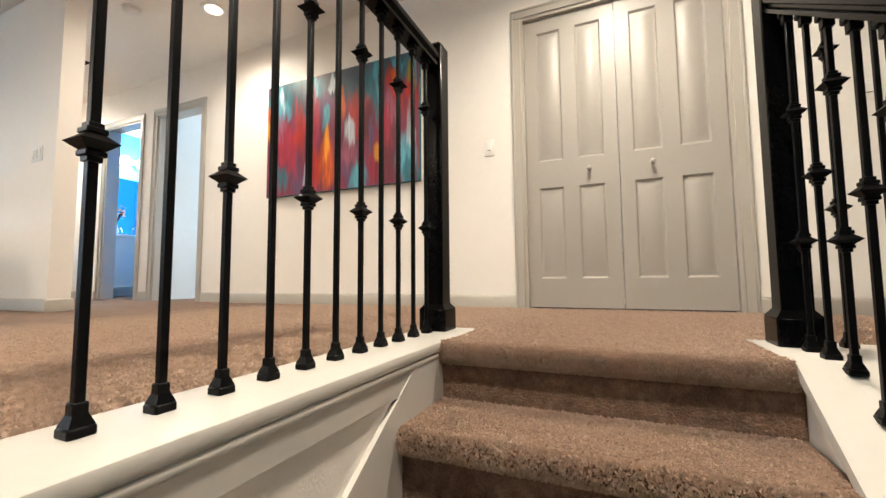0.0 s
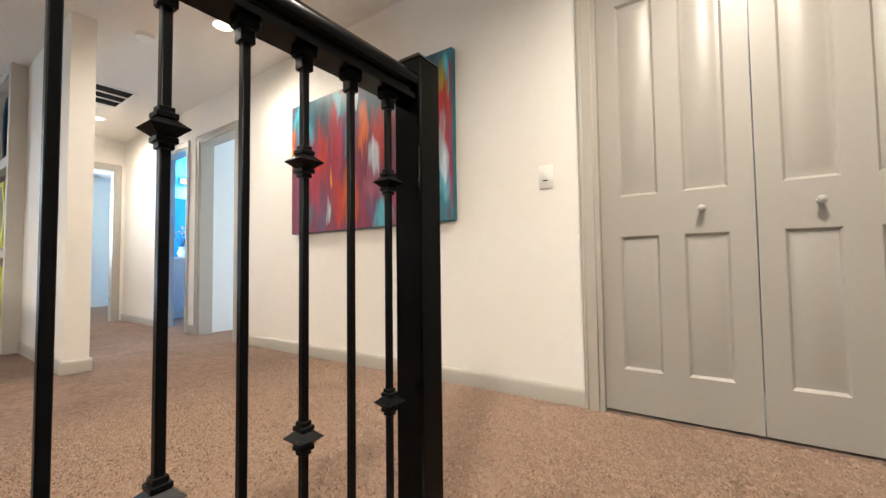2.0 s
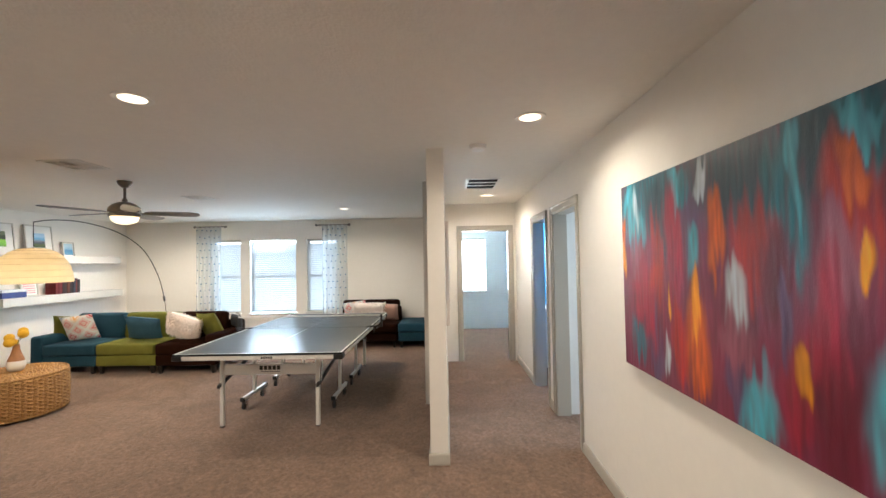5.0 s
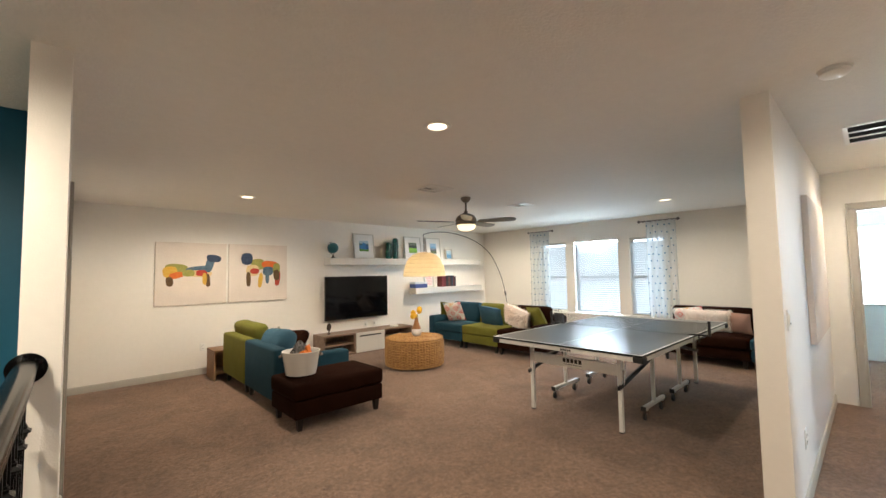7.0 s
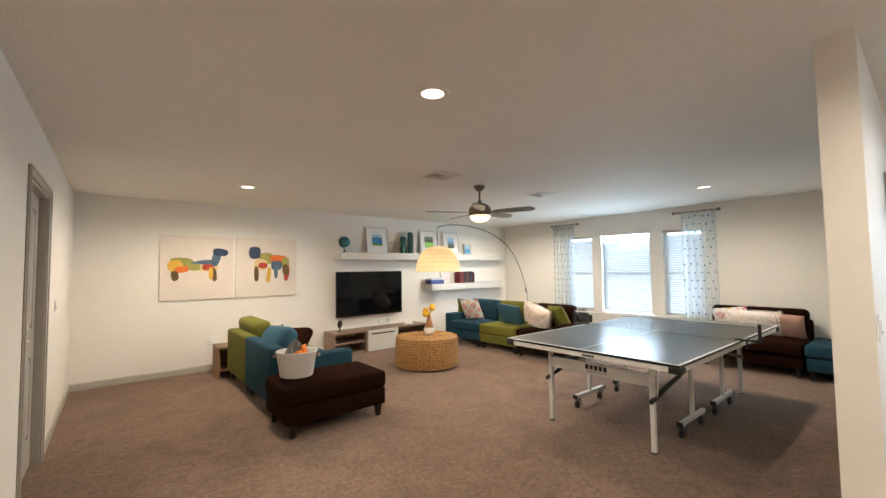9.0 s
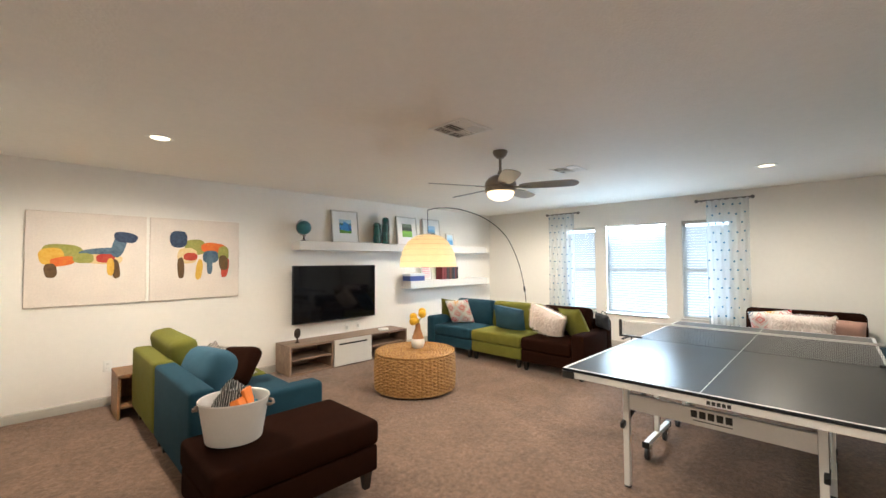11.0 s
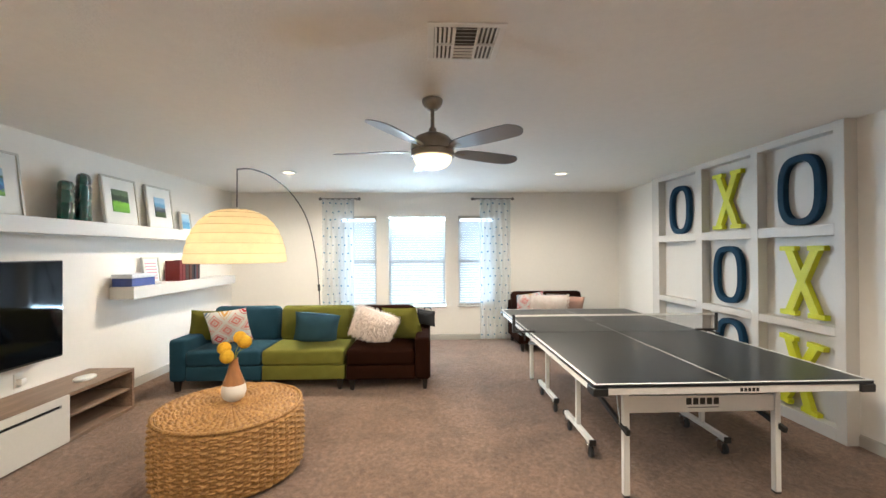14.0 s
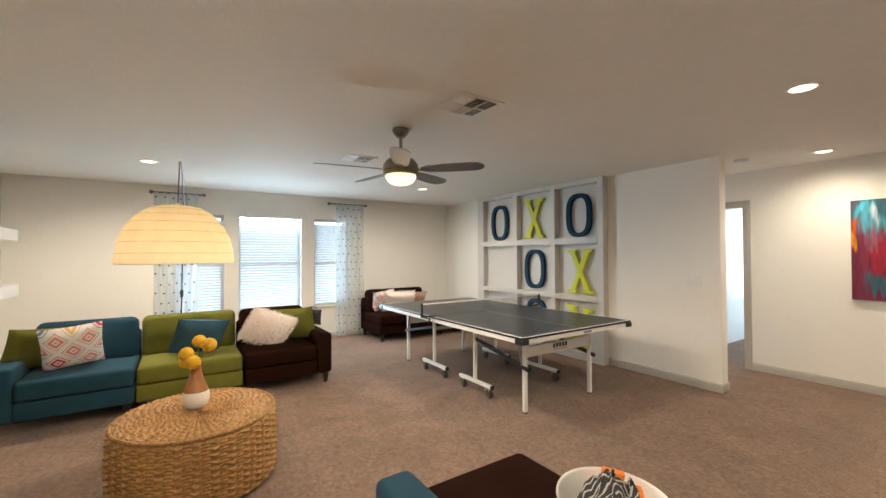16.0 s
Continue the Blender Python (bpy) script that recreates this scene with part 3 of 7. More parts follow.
def flat_door(name, label, at, w, lever_side, kind="structure"):
    t = thing(name, label, "door", at, kind=kind)
    pan = [(0.12, w / 2 - 0.055, 1.02, 1.90), (w / 2 + 0.055, w - 0.12, 1.02, 1.90), (0.12, w / 2 - 0.055, 0.22, 0.82), (w / 2 + 0.055, w - 0.12, 0.22, 0.82)]
    part("door_leaf", panel_leaf(w, 2.01, pan), M_DOOR, t)
    bm = B()
    rod(bm, (0, -0.001, 0), (0, -0.012, 0), 0.026, n=20)
    rod(bm, (0, -0.012, 0), (0, -0.05, 0), 0.009)
    rod(bm, (0, -0.05, 0), (0.11 * lever_side, -0.052, 0), 0.009, 0.007)
    part("door_handle", bm, M_NICKEL, t, "brushed metal lever handle", pose(0.06 if lever_side > 0 else w - 0.06, 0, 1.0))
    return t


flat_door("door_2", "closed greige panelled door in the loft wall", pose(XE + 0.05, LD[1] - 0.02, 0.012, 0, 0, -90), 0.86, 1)

# ---- windows ----


def window(name, y0, y1, z0, z1, xw, depth, label):
    t = thing(name, label, "window", pose(xw, (y0 + y1) / 2, z0), kind="structure")
    w, h = y1 - y0, z1 - z0
    bm = B()
    for a, b, c, d in ((-w / 2, -w / 2 + 0.04, 0, h), (w / 2 - 0.04, w / 2, 0, h), (-w / 2 + 0.04, w / 2 - 0.04, 0, 0.04), (-w / 2 + 0.04, w / 2 - 0.04, h - 0.04, h), (-w / 2 + 0.04, w / 2 - 0.04, h / 2 - 0.02, h / 2 + 0.02)):
        box(bm, -depth + 0.005, -depth + 0.055, a, b, c, d, 0.004, 1)
    part("window_frame", bm, M_WHITE, t)
    for c, d in ((0.04, h / 2 - 0.02), (h / 2 + 0.02, h - 0.04)):
        bm = B()
        box(bm, -depth + 0.026, -depth + 0.031, -w / 2 + 0.041, w / 2 - 0.041, c + 0.001, d - 0.001)
        pane = part("pane", bm, M_GLASS, t)
        pane.visible_shadow = False
    bm = B()
    box(bm, -0.06, 0.03, -w / 2 - 0.02, w / 2 + 0.02, -0.022, -0.001, 0.005)
    part("window_sill", bm, M_WHITE, t)
    return t


def blind(y0, y1, z0, z1, xw, label="white horizontal slat blind, lowered and tilted nearly shut"):
    t = thing("window_blind", label, "blind", pose(xw - 0.055, (y0 + y1) / 2, z0), "window blinds")
    w, h = y1 - y0 - 0.004, z1 - z0
    bm = B()
    box(bm, -0.028, 0.026, -w / 2, w / 2, h - 0.05, h - 0.002, 0.004, 1)
    part("headrail", bm, M_WHITE, t)
    bm = B()
    box(bm, -0.024, 0.024, -w / 2, w / 2, 0.004, 0.022, 0.004, 1)
    part("bottom_rail", bm, M_WHITE, t)
    n = int((h - 0.08) / 0.042)
    slat = None
    for k in range(n):
        z = 0.045 + k * 0.042
        if slat is None:
            bm = B()
            pts = [(-0.024, -0.002), (0, 0.001), (0.024, -0.002), (0.024, -0.0045), (0, -0.0015), (-0.024, -0.0045)]
            a = [bm.verts.new((x, -w / 2, q)) for x, q in pts]
            b = [bm.verts.new((x, w / 2, q)) for x, q in pts]
            for i in range(6):
                bm.faces.new((a[i], a[(i + 1) % 6], b[(i + 1) % 6], b[i]))
            bm.faces.new(a)
            bm.faces.new(b[::-1])
            slat = part("slat", bm, M_SLAT, t, at=pose(0, 0, z, 0, -52, 0))
        else:
            ob = new("slat", slat.data)
            ob.parent, ob.matrix_basis = t, pose(0, 0, z, 0, -52, 0)
    return t


for k, (a, b) in enumerate(WIN):
    window("window_%d" % (k + 1), a, b, WZ0, WZ1, XW, 0.15, "white framed loft window with a slat blind")
    blind(a, b, WZ0, WZ1, XW)
window("window_4", 1.87, 2.70, 0.86, 2.08, -9.55, 0.15, "white framed bedroom window with a slat blind")
blind(1.87, 2.70, 0.86, 2.08, -9.55)
bm = B()
box(bm, -12.02, -12.0, -9, 9, -3, 7)
structure("backdrop_overcast_sky", bm, M_SKYGLOW, "bright overcast sky outside the windows", "backdrop")
bm = B()
box(bm, -40, 40, -40, 40, -2.95, -2.75)
structure("ground", bm, material("dull_ground", (0.22, 0.21, 0.17), 0.9, vary=0.2, scale=2), "plain ground outside the house", "ground")

# ---- fabrics and furniture materials ----


def fabric(name, color, rough=0.9, vary=0.12):
    return material(name, color, rough, vary=vary, scale=7, detail_scale=420, bump=0.35, bump_scale=900, spec=0.08, sheen=0.03)


F_TEAL = fabric("teal_blue_upholstery", (0.020, 0.058, 0.086))
F_GREEN = fabric("olive_green_upholstery", (0.150, 0.148, 0.028))
F_BROWN = material("dark_brown_upholstery", (0.018, 0.0066, 0.0038), 0.92, vary=0.15, scale=7, detail_scale=420, bump=0.3, bump_scale=900, spec=0.03)
F_BLUE = fabric("slate_blue_cushion", (0.046, 0.108, 0.155))
F_PINK = fabric("dusty_pink_cushion", (0.50, 0.31, 0.25))
F_CREAM = material("shaggy_cream_fur", (0.90, 0.77, 0.69), 0.95, color2=(0.97, 0.89, 0.83), scale=10, detail_scale=120, bump=1.0, bump_scale=70, sheen=0.4, stretch=(1, 1, 0.35))
M_LEG = material("black_stained_leg", (0.012, 0.009, 0.008), 0.4)
M_OAK = material("grey_brown_oak_laminate", (0.16, 0.10, 0.068), 0.45, color2=(0.30, 0.205, 0.145), scale=3, detail_scale=24, bump=0.06, bump_scale=60, stretch=(0.25, 4, 4))
M_BOXWOOD = material("warm_brown_wood", (0.19, 0.10, 0.045), 0.5, color2=(0.30, 0.17, 0.085), scale=4, detail_scale=30, stretch=(4, 0.4, 4), bump=0.05, bump_scale=60)
M_SHELF = material("warm_white_shelf_paint", (0.66, 0.64, 0.60), 0.4, vary=0.02, scale=3)
M_GRID = material("warm_grey_panelling_paint", (0.60, 0.575, 0.535), 0.42, vary=0.02, scale=3, bump=0.03, bump_scale=60)
M_SCREEN = material("television_glass", (0.004, 0.004, 0.005), 0.06, vary=0.1, scale=2, spec=0.22)
M_BLKPLASTIC = material("black_plastic", (0.012, 0.012, 0.012), 0.45, vary=0.2, scale=12)
M_TOP = material("charcoal_table_coating", (0.012, 0.015, 0.019), 0.28, vary=0.12, scale=2, detail_scale=300, bump=0.03, bump_scale=600, spec=0.32)
M_WHITEMETAL = material("white_powder_coated_steel", (0.74, 0.73, 0.70), 0.35, vary=0.03, scale=8)
M_LINE = material("white_line_paint", (0.78, 0.78, 0.76), 0.5, vary=0.03, scale=10)
M_WHEEL = material("grey_black_rubber", (0.03, 0.03, 0.032), 0.7, vary=0.2, scale=20)
M_LETTERBLUE = material("dark_blue_letter_paint", (0.006, 0.036, 0.075), 0.65, vary=0.12, scale=5, bump=0.1, bump_scale=80, spec=0.2)
M_LETTERLIME = material("lime_yellow_letter_paint", (0.56, 0.58, 0.008), 0.5, vary=0.08, scale=5, bump=0.1, bump_scale=80)
M_BAG = material("charcoal_cloth", (0.03, 0.032, 0.038), 0.85, vary=0.2, scale=12, bump=0.3, bump_scale=300)
M_WICKER = material("golden_water_hyacinth_weave", (0.22, 0.105, 0.028), 0.6, color2=(0.50, 0.275, 0.085), scale=22, detail_scale=70, bump=0.5, bump_scale=220, stretch=(1, 1, 1.6))
M_WALNUT = material("turned_brown_wood", (0.30, 0.125, 0.035), 0.4, vary=0.2, scale=8, stretch=(4, 4, 0.6))
M_CERAMIC = material("white_ceramic", (0.76, 0.72, 0.66), 0.35, vary=0.03, scale=8)
M_YELLOW = material("yellow_billy_button_flower", (0.62, 0.33, 0.01), 0.95, color2=(0.86, 0.52, 0.03), scale=40, detail_scale=220, bump=1.0, bump_scale=260)
M_STEM = material("green_flower_stem", (0.20, 0.25, 0.06), 0.7)
M_PAPER = material("ivory_paper_shade", (0.78, 0.66, 0.45), 0.8, vary=0.05, scale=14, detail_scale=120, transl=0.5)
M_BULB = material("lit_bulb", (1.0, 0.82, 0.52), 0.5, emit=22.0, emit_color=(1.0, 0.80, 0.50))
M_BOWL = material("frosted_glass_bowl", (1.0, 0.90, 0.74), 0.5, emit=1.6, emit_color=(1.0, 0.74, 0.42))
M_BLADE = material("silver_grey_fan_blade", (0.26, 0.25, 0.245), 0.35, metal=0.4, vary=0.05, scale=6)
M_CHROME = material("polished_chrome", (0.6, 0.6, 0.6), 0.12, metal=1.0, vary=0.03)
M_SHEER = material("sheer_white_curtain", (0.86, 0.90, 0.91), 0.9, vary=0.03, scale=20, transl=0.6)
_n, _l = M_SHEER.node_tree.nodes, M_SHEER.node_tree.links
_old = _n["Material Output"].inputs["Surface"].links[0].from_socket
_tr, _mx = _n.new("ShaderNodeBsdfTransparent"), _n.new("ShaderNodeMixShader")
_mx.inputs[0].default_value = 0.40
_l.new(_old, _mx.inputs[1])
_l.new(_tr.outputs[0], _mx.inputs[2])
_l.new(_mx.outputs[0], _n["Material Output"].inputs["Surface"])
M_ARC = material("dark_polished_steel", (0.045, 0.042, 0.040), 0.3, metal=0.9)
M_BAMBOO = material("pale_bamboo_hoop", (0.50, 0.38, 0.22), 0.7, transl=0.4)
M_DOTS = material("blue_embroidered_dots", (0.06, 0.17, 0.27), 0.9, vary=0.3, scale=30)
M_BUCKET = material("white_enamelled_tin", (0.74, 0.71, 0.66), 0.35, vary=0.03, scale=6, bump=0.05, bump_scale=14)
M_ORANGE = material("orange_fabric", (0.78, 0.22, 0.03), 0.8, vary=0.1, scale=10)
M_SKYCLOTH = material("light_blue_cloth", (0.10, 0.40, 0.55), 0.85, vary=0.15, scale=14)
M_GREENGLASS = material("glossy_green_ceramic", (0.005, 0.060, 0.045), 0.14, vary=0.35, scale=18, coat=0.6)
M_GLOBE = material("teal_globe_print", (0.012, 0.10, 0.13), 0.35, color2=(0.03, 0.17, 0.19), scale=9)
M_BRONZE = material("dark_bronze", (0.06, 0.04, 0.03), 0.4, metal=0.8, vary=0.2, scale=20)
M_NET = material("dark_net_cord", (0.05, 0.05, 0.055), 0.8)
# dark colour painted in for the shade inside the vents
M_VENTIN = material("shadowed_duct", (0.10, 0.095, 0.09), 0.8)

# ---- sofas ----


def cushion_mesh(w, h, t, n=14, pinch=0.10, lumps=0.0, seed=0.0):
    """A stuffed square cushion standing in the xz plane, its thickness along y."""
    bm = B()
    sheets = []
    for sgn in (1, -1):
        rows = []
        for i in range(n + 1):
            row = []
            for j in range(n + 1):
                u, v = 2 * i / n - 1, 2 * j / n - 1
                k = max(0.0, (1 - u ** 4) * (1 - v ** 4)) ** 0.55
                sx = 1 - pinch * (1 - v * v) * 0.55
                sz = 1 - pinch * (1 - u * u) * 0.55
                d = lumps * noise.noise((u * 2.1 + seed, v * 2.3, sgn * 1.7))
                row.append((u * w / 2 * sx, sgn * (t / 2 * k + d * k), v * h / 2 * sz))
            rows.append(row)
        sheets.append([[bm.verts.new(p) for p in row] for row in rows])
    for s in sheets:
        for a, b in zip(s, s[1:]):
            for j in range(n):
                bm.faces.new((a[j], a[j + 1], b[j + 1], b[j]))
    bmesh.ops.remove_doubles(bm, verts=bm.verts, dist=0.0005)
    return bm


def soft_box(bm, x0, x1, y0, y1, z0, z1, r=0.03, puff=0.0):
    """An upholstered block with rounded edges and a slightly crowned top."""
    c = B()
    box(c, x0, x1, y0, y1, z0, z1, r, 3)
    if puff:
        bmesh.ops.subdivide_edges(c, edges=[e for e in c.edges if e.calc_length() > 0.2], cuts=4, use_grid_fill=True)
        for v in c.verts:
            u, w = (2 * v.co.x - x0 - x1) / (x1 - x0), (2 * v.co.y - y0 - y1) / (y1 - y0)
            f = max(0, 1 - u * u) * max(0, 1 - w * w)
            if v.co.z > (z0 + z1) / 2:
                v.co.z += puff * f
    me = bpy.data.meshes.new("tmp")
    c.to_mesh(me)
    c.free()
    bm.from_mesh(me)
    bpy.data.meshes.remove(me)
    return bm


def leg_at(parent, x, y, h=0.115):
    bm = B()
    bmesh.ops.create_cone(bm, cap_ends=True, segments=4, radius1=0.026, radius2=0.042, depth=h, matrix=Matrix.Translation((0, 0, h / 2)) @ Matrix.Rotation(radians(45), 4, "Z"))
    part("leg", bm, M_LEG, parent, at=pose(x, y, 0.001))


def sofa_section(label, mat, at, w, arm=0, depth=0.87, cushion=True, group="sectional sofa pieces", name="sofa_section", back_mat=None):
    """One module of a sofa; the front faces local +x at x = 0, its width lies along y."""
    t = thing(name, label, "sofa section", at, group)
    a = 0.165
    y0, y1 = -w / 2 + 0.004, w / 2 - 0.004
    s0, s1 = (y0 + a if arm < 0 else y0), (y1 - a if arm > 0 else y1)
    part("base", soft_box(B(), -depth + 0.02, -0.025, s0, s1, 0.115, 0.27, 0.015), mat, t)
    part("seat_cushion", soft_box(B(), -depth + 0.17, -0.002, s0 + 0.004, s1 - 0.004, 0.272, 0.435, 0.035, 0.018), mat, t)
    bm = soft_box(B(), -depth, -depth + 0.15, y0, y1, 0.115, 0.67, 0.03)
    part("backrest", bm, mat, t)
    if cushion:
        bm = soft_box(B(), -0.10, 0.10, s0 + 0.01, s1 - 0.01, -0.20, 0.21, 0.062, 0.0)
        part("back_cushion", bm, back_mat or mat, t, at=pose(-depth + 0.245, 0, 0.615, 0, -9, 0))
    if arm:
        b0, b1 = (y0, y0 + a) if arm < 0 else (y1 - a, y1)
        part("armrest", soft_box(B(), -depth + 0.155, 0.0, b0, b1, 0.115, 0.56, 0.035), mat, t)
    for x in (-0.07, -depth + 0.07):
        for y in (y0 + 0.06, y1 - 0.06):
            leg_at(t, x, y)
    return t


FX = -6.135
sofa_section("teal blue upholstered sofa section with one armrest", F_TEAL, pose(FX, -3.81, 0), 0.95, -1)
sofa_section("olive green upholstered armless sofa section", F_GREEN, pose(FX, -2.895, 0), 0.88)
sofa_section("dark brown upholstered sofa section with one armrest", F_BROWN, pose(FX + 0.03, -1.995, 0), 0.90, 1)
# the sofa with its back to the landing
sofa_section("teal blue sofa section with one armrest, back to the room", F_TEAL, pose(-3.09, -2.70, 0, 0, 0, 180), 1.0, -1, 0.89, False)
sofa_section("olive green armless sofa section, back to the room", F_GREEN, pose(-3.09, -3.69, 0, 0, 0, 180), 0.92, 0, 0.89, True)


def ottoman(label, mat, at, lx, ly):
    t = thing("ottoman", label, "ottoman", at)
    part("base", soft_box(B(), -lx / 2 + 0.01, lx / 2 - 0.01, -ly / 2 + 0.01, ly / 2 - 0.01, 0.115, 0.275, 0.015), mat, t)
    part("cushion", soft_box(B(), -lx / 2, lx / 2, -ly / 2, ly / 2, 0.278, 0.435, 0.035, 0.014), mat, t)
    for x in (-lx / 2 + 0.07, lx / 2 - 0.07):
        for y in (-ly / 2 + 0.06, ly / 2 - 0.06):
            leg_at(t, x, y)
    return t


ottoman("dark brown upholstered ottoman holding a white tub", F_BROWN, pose(-2.63, -1.85, 0), 0.98, 0.62)
# loveseat under the window side
t = sofa_section("dark brown armless loveseat against the window wall", F_BROWN, pose(-7.62, 0.31, 0), 1.15, 0, 0.86, True, "corner seat pieces", "loveseat")
ottoman("teal blue upholstered ottoman beside the loveseat", F_TEAL, pose(-8.02, 1.235, 0), 0.82, 0.68)


def pillow(label, mat, at, w=0.44, h=0.44, t=0.15, lumps=0.01, seed=0.0):
    return single("throw_pillow", cushion_mesh(w, h, t, lumps=lumps, seed=seed), mat, label, "pillow", at, "throw pillows")


# a cushion lies in local xz: turn it by 90 about z so that it faces +x, tilted back
def on_seat(x, y, z, tilt=18, turn=0, lean=0):
    return Matrix.Translation((x, y, z)) @ Matrix.Rotation(radians(90 + turn), 4, "Z") @ Matrix.Rotation(radians(tilt), 4, "X") @ Matrix.Rotation(radians(lean), 4, "Y")


def print_pillow_material():
    """Cream cotton printed with rows of small red, pink and grey diamonds."""
    mat = material("cream_diamond_print", (0.86, 0.84, 0.80), 0.9, vary=0.03, scale=10, bump=0.3, bump_scale=700)
    n, l = mat.node_tree.nodes, mat.node_tree.links
    b = n["Principled BSDF"]
    src = b.inputs["Base Color"].links[0].from_socket
    tc = n.new("ShaderNodeTexCoord")
    mp = n.new("ShaderNodeMapping")
    mp.inputs["Rotation"].default_value, mp.inputs["Scale"].default_value = (0, radians(45), 0), (6.6, 0.0, 6.6)
    l.new(tc.outputs["Object"], mp.inputs["Vector"])
    vor = n.new("ShaderNodeTexVoronoi")
    vor.distance, vor.inputs["Randomness"].default_value, vor.inputs["Scale"].default_value = "CHEBYCHEV", 0.0, 1.0
    l.new(mp.outputs[0], vor.inputs["Vector"])
    wave = n.new("ShaderNodeMath")
    wave.operation = "PINGPONG"
    wave.inputs[1].default_value = 0.10
    l.new(vor.outputs["Distance"], wave.inputs[0])
    gate = n.new("ShaderNodeMath")
    gate.operation = "LESS_THAN"
    gate.inputs[1].default_value = 0.058
    l.new(wave.outputs[0], gate.inputs[0])
    near = n.new("ShaderNodeMath")
    near.operation = "LESS_THAN"
    near.inputs[1].default_value = 0.38
    l.new(vor.outputs["Distance"], near.inputs[0])
    both = n.new("ShaderNodeMath")
    both.operation = "MULTIPLY"
    l.new(gate.outputs[0], both.inputs[0])
    l.new(near.outputs[0], both.inputs[1])
    ramp = n.new("ShaderNodeValToRGB")
    ramp.color_ramp.interpolation = "CONSTANT"
    for p, c in ((0.0, (0.66, 0.05, 0.07)), (0.4, (0.80, 0.28, 0.25)), (0.7, (0.78, 0.45, 0.14)), (0.86, (0.20, 0.30, 0.42))):
        e = ramp.color_ramp.elements.new(p) if p else ramp.color_ramp.elements[0]
        e.position, e.color = p, (*c, 1)
    sep = n.new("ShaderNodeSeparateColor")
    l.new(vor.outputs["Color"], sep.inputs[0])
    l.new(sep.outputs[0], ramp.inputs[0])
    mix = n.new("ShaderNodeMix")
    mix.data_type = "RGBA"
    l.new(both.outputs[0], mix.inputs["Factor"])
    l.new(src, mix.inputs["A"])
    l.new(ramp.outputs[0], mix.inputs["B"])
    l.new(mix.outputs["Result"], b.inputs["Base Color"])
    return mat


F_PRINT = print_pillow_material()
pillow("olive green throw pillow leaning in the sofa corner", F_GREEN, on_seat(-6.56, -4.07, 0.63, 22, 30, 6), 0.42, 0.40, 0.13, seed=1)
pillow("cream throw pillow printed with red diamonds", F_PRINT, on_seat(-6.43, -3.80, 0.64, 24, 14, -6), 0.43, 0.43, 0.15, seed=2)
pillow("slate blue throw pillow on the green seat", F_BLUE, on_seat(-6.44, -2.83, 0.615, 32, 8, 9), 0.48, 0.42, 0.17, seed=3)
pillow("olive green throw pillow behind the fur pillow", F_GREEN, on_seat(-6.52, -1.86, 0.635, 24, -26, -4), 0.46, 0.43, 0.14, seed=4)


def shaggy(at, w, h, label, seed):
    """A long-haired pillow: a stuffed body and a coat of short tapering locks."""
    t = thing("throw_pillow", label, "pillow", at, "throw pillows")
    part("body", cushion_mesh(w, h, 0.17, lumps=0.012, seed=seed), F_CREAM, t)
    rnd = random.Random(int(seed * 10))
    vs, fs = [], []
    for _ in range(2600):
        u, v = rnd.uniform(-1, 1), rnd.uniform(-1, 1)
        if rnd.random() < 0.25:
            u = math.copysign(rnd.uniform(0.9, 1.0), u)
        sgn = rnd.choice((1, 1, -1))
        k = max(0.0, (1 - u ** 4) * (1 - v ** 4)) ** 0.55
        p = Vector((u * w / 2 * 0.97, sgn * 0.085 * k, v * h / 2 * 0.97))
        d = Vector((u * 0.6 + rnd.uniform(-0.5, 0.5), sgn * (0.35 + 0.3 * k), v * 0.5 - 0.55 + rnd.uniform(-0.3, 0.3))).normalized()
        side = d.cross(Vector((0, sgn, 0.2))).normalized() * 0.0045
        ln = rnd.uniform(0.022, 0.05)
        i = len(vs)
        vs += [p - side, p + side, p + d * ln * 0.6 + side * 0.6, p + d * ln, p + d * ln * 0.6 - side * 0.6]
        fs += [(i, i + 1, i + 2, i + 3, i + 4)]
    me = bpy.data.meshes.new("fur_locks")
    me.from_pydata([tuple(q) for q in vs], [], fs)
    me.materials.append(F_CREAM)
    ob = new("fur", me)
    ob.parent = t
    tagged(ob, kind="stuff")
    return t


shaggy(on_seat(-6.38, -2.18, 0.64, 30, -4, 24), 0.47, 0.43, "shaggy cream fur throw pillow on the brown seat", 2.3)
shaggy(on_seat(-8.05, 0.30, 0.62, 22, 6, 0), 0.62, 0.36, "fluffy pale pink throw pillow on the loveseat", 5.1)
pillow("cream patterned throw pillow at the loveseat end", F_PRINT, on_seat(-8.12, 0.02, 0.63, 22, 10, -8), 0.44, 0.40, 0.14, seed=5)
pillow("dusty pink throw pillow on the loveseat", F_PINK, on_seat(-8.10, 0.66, 0.60, 24, -10, 4), 0.40, 0.36, 0.14, seed=6)
# cushions on the near sofa, which faces away from the landing
single("throw_pillow", soft_box(B(), -0.29, 0.29, -0.115, 0.115, -0.18, 0.18, 0.105), F_BLUE, "plump slate blue bolster cushion slumped against the sofa back", "pillow", on_seat(-2.465, -2.84, 0.63, 24, 184, 3), "throw pillows")
single("throw_pillow", soft_box(B(), -0.20, 0.20, -0.065, 0.065, -0.17, 0.17, 0.058), F_BROWN, "dark brown throw pillow on the blue seat", "pillow", on_seat(-2.76, -3.08, 0.575, 36, 196, 6), "throw pillows")


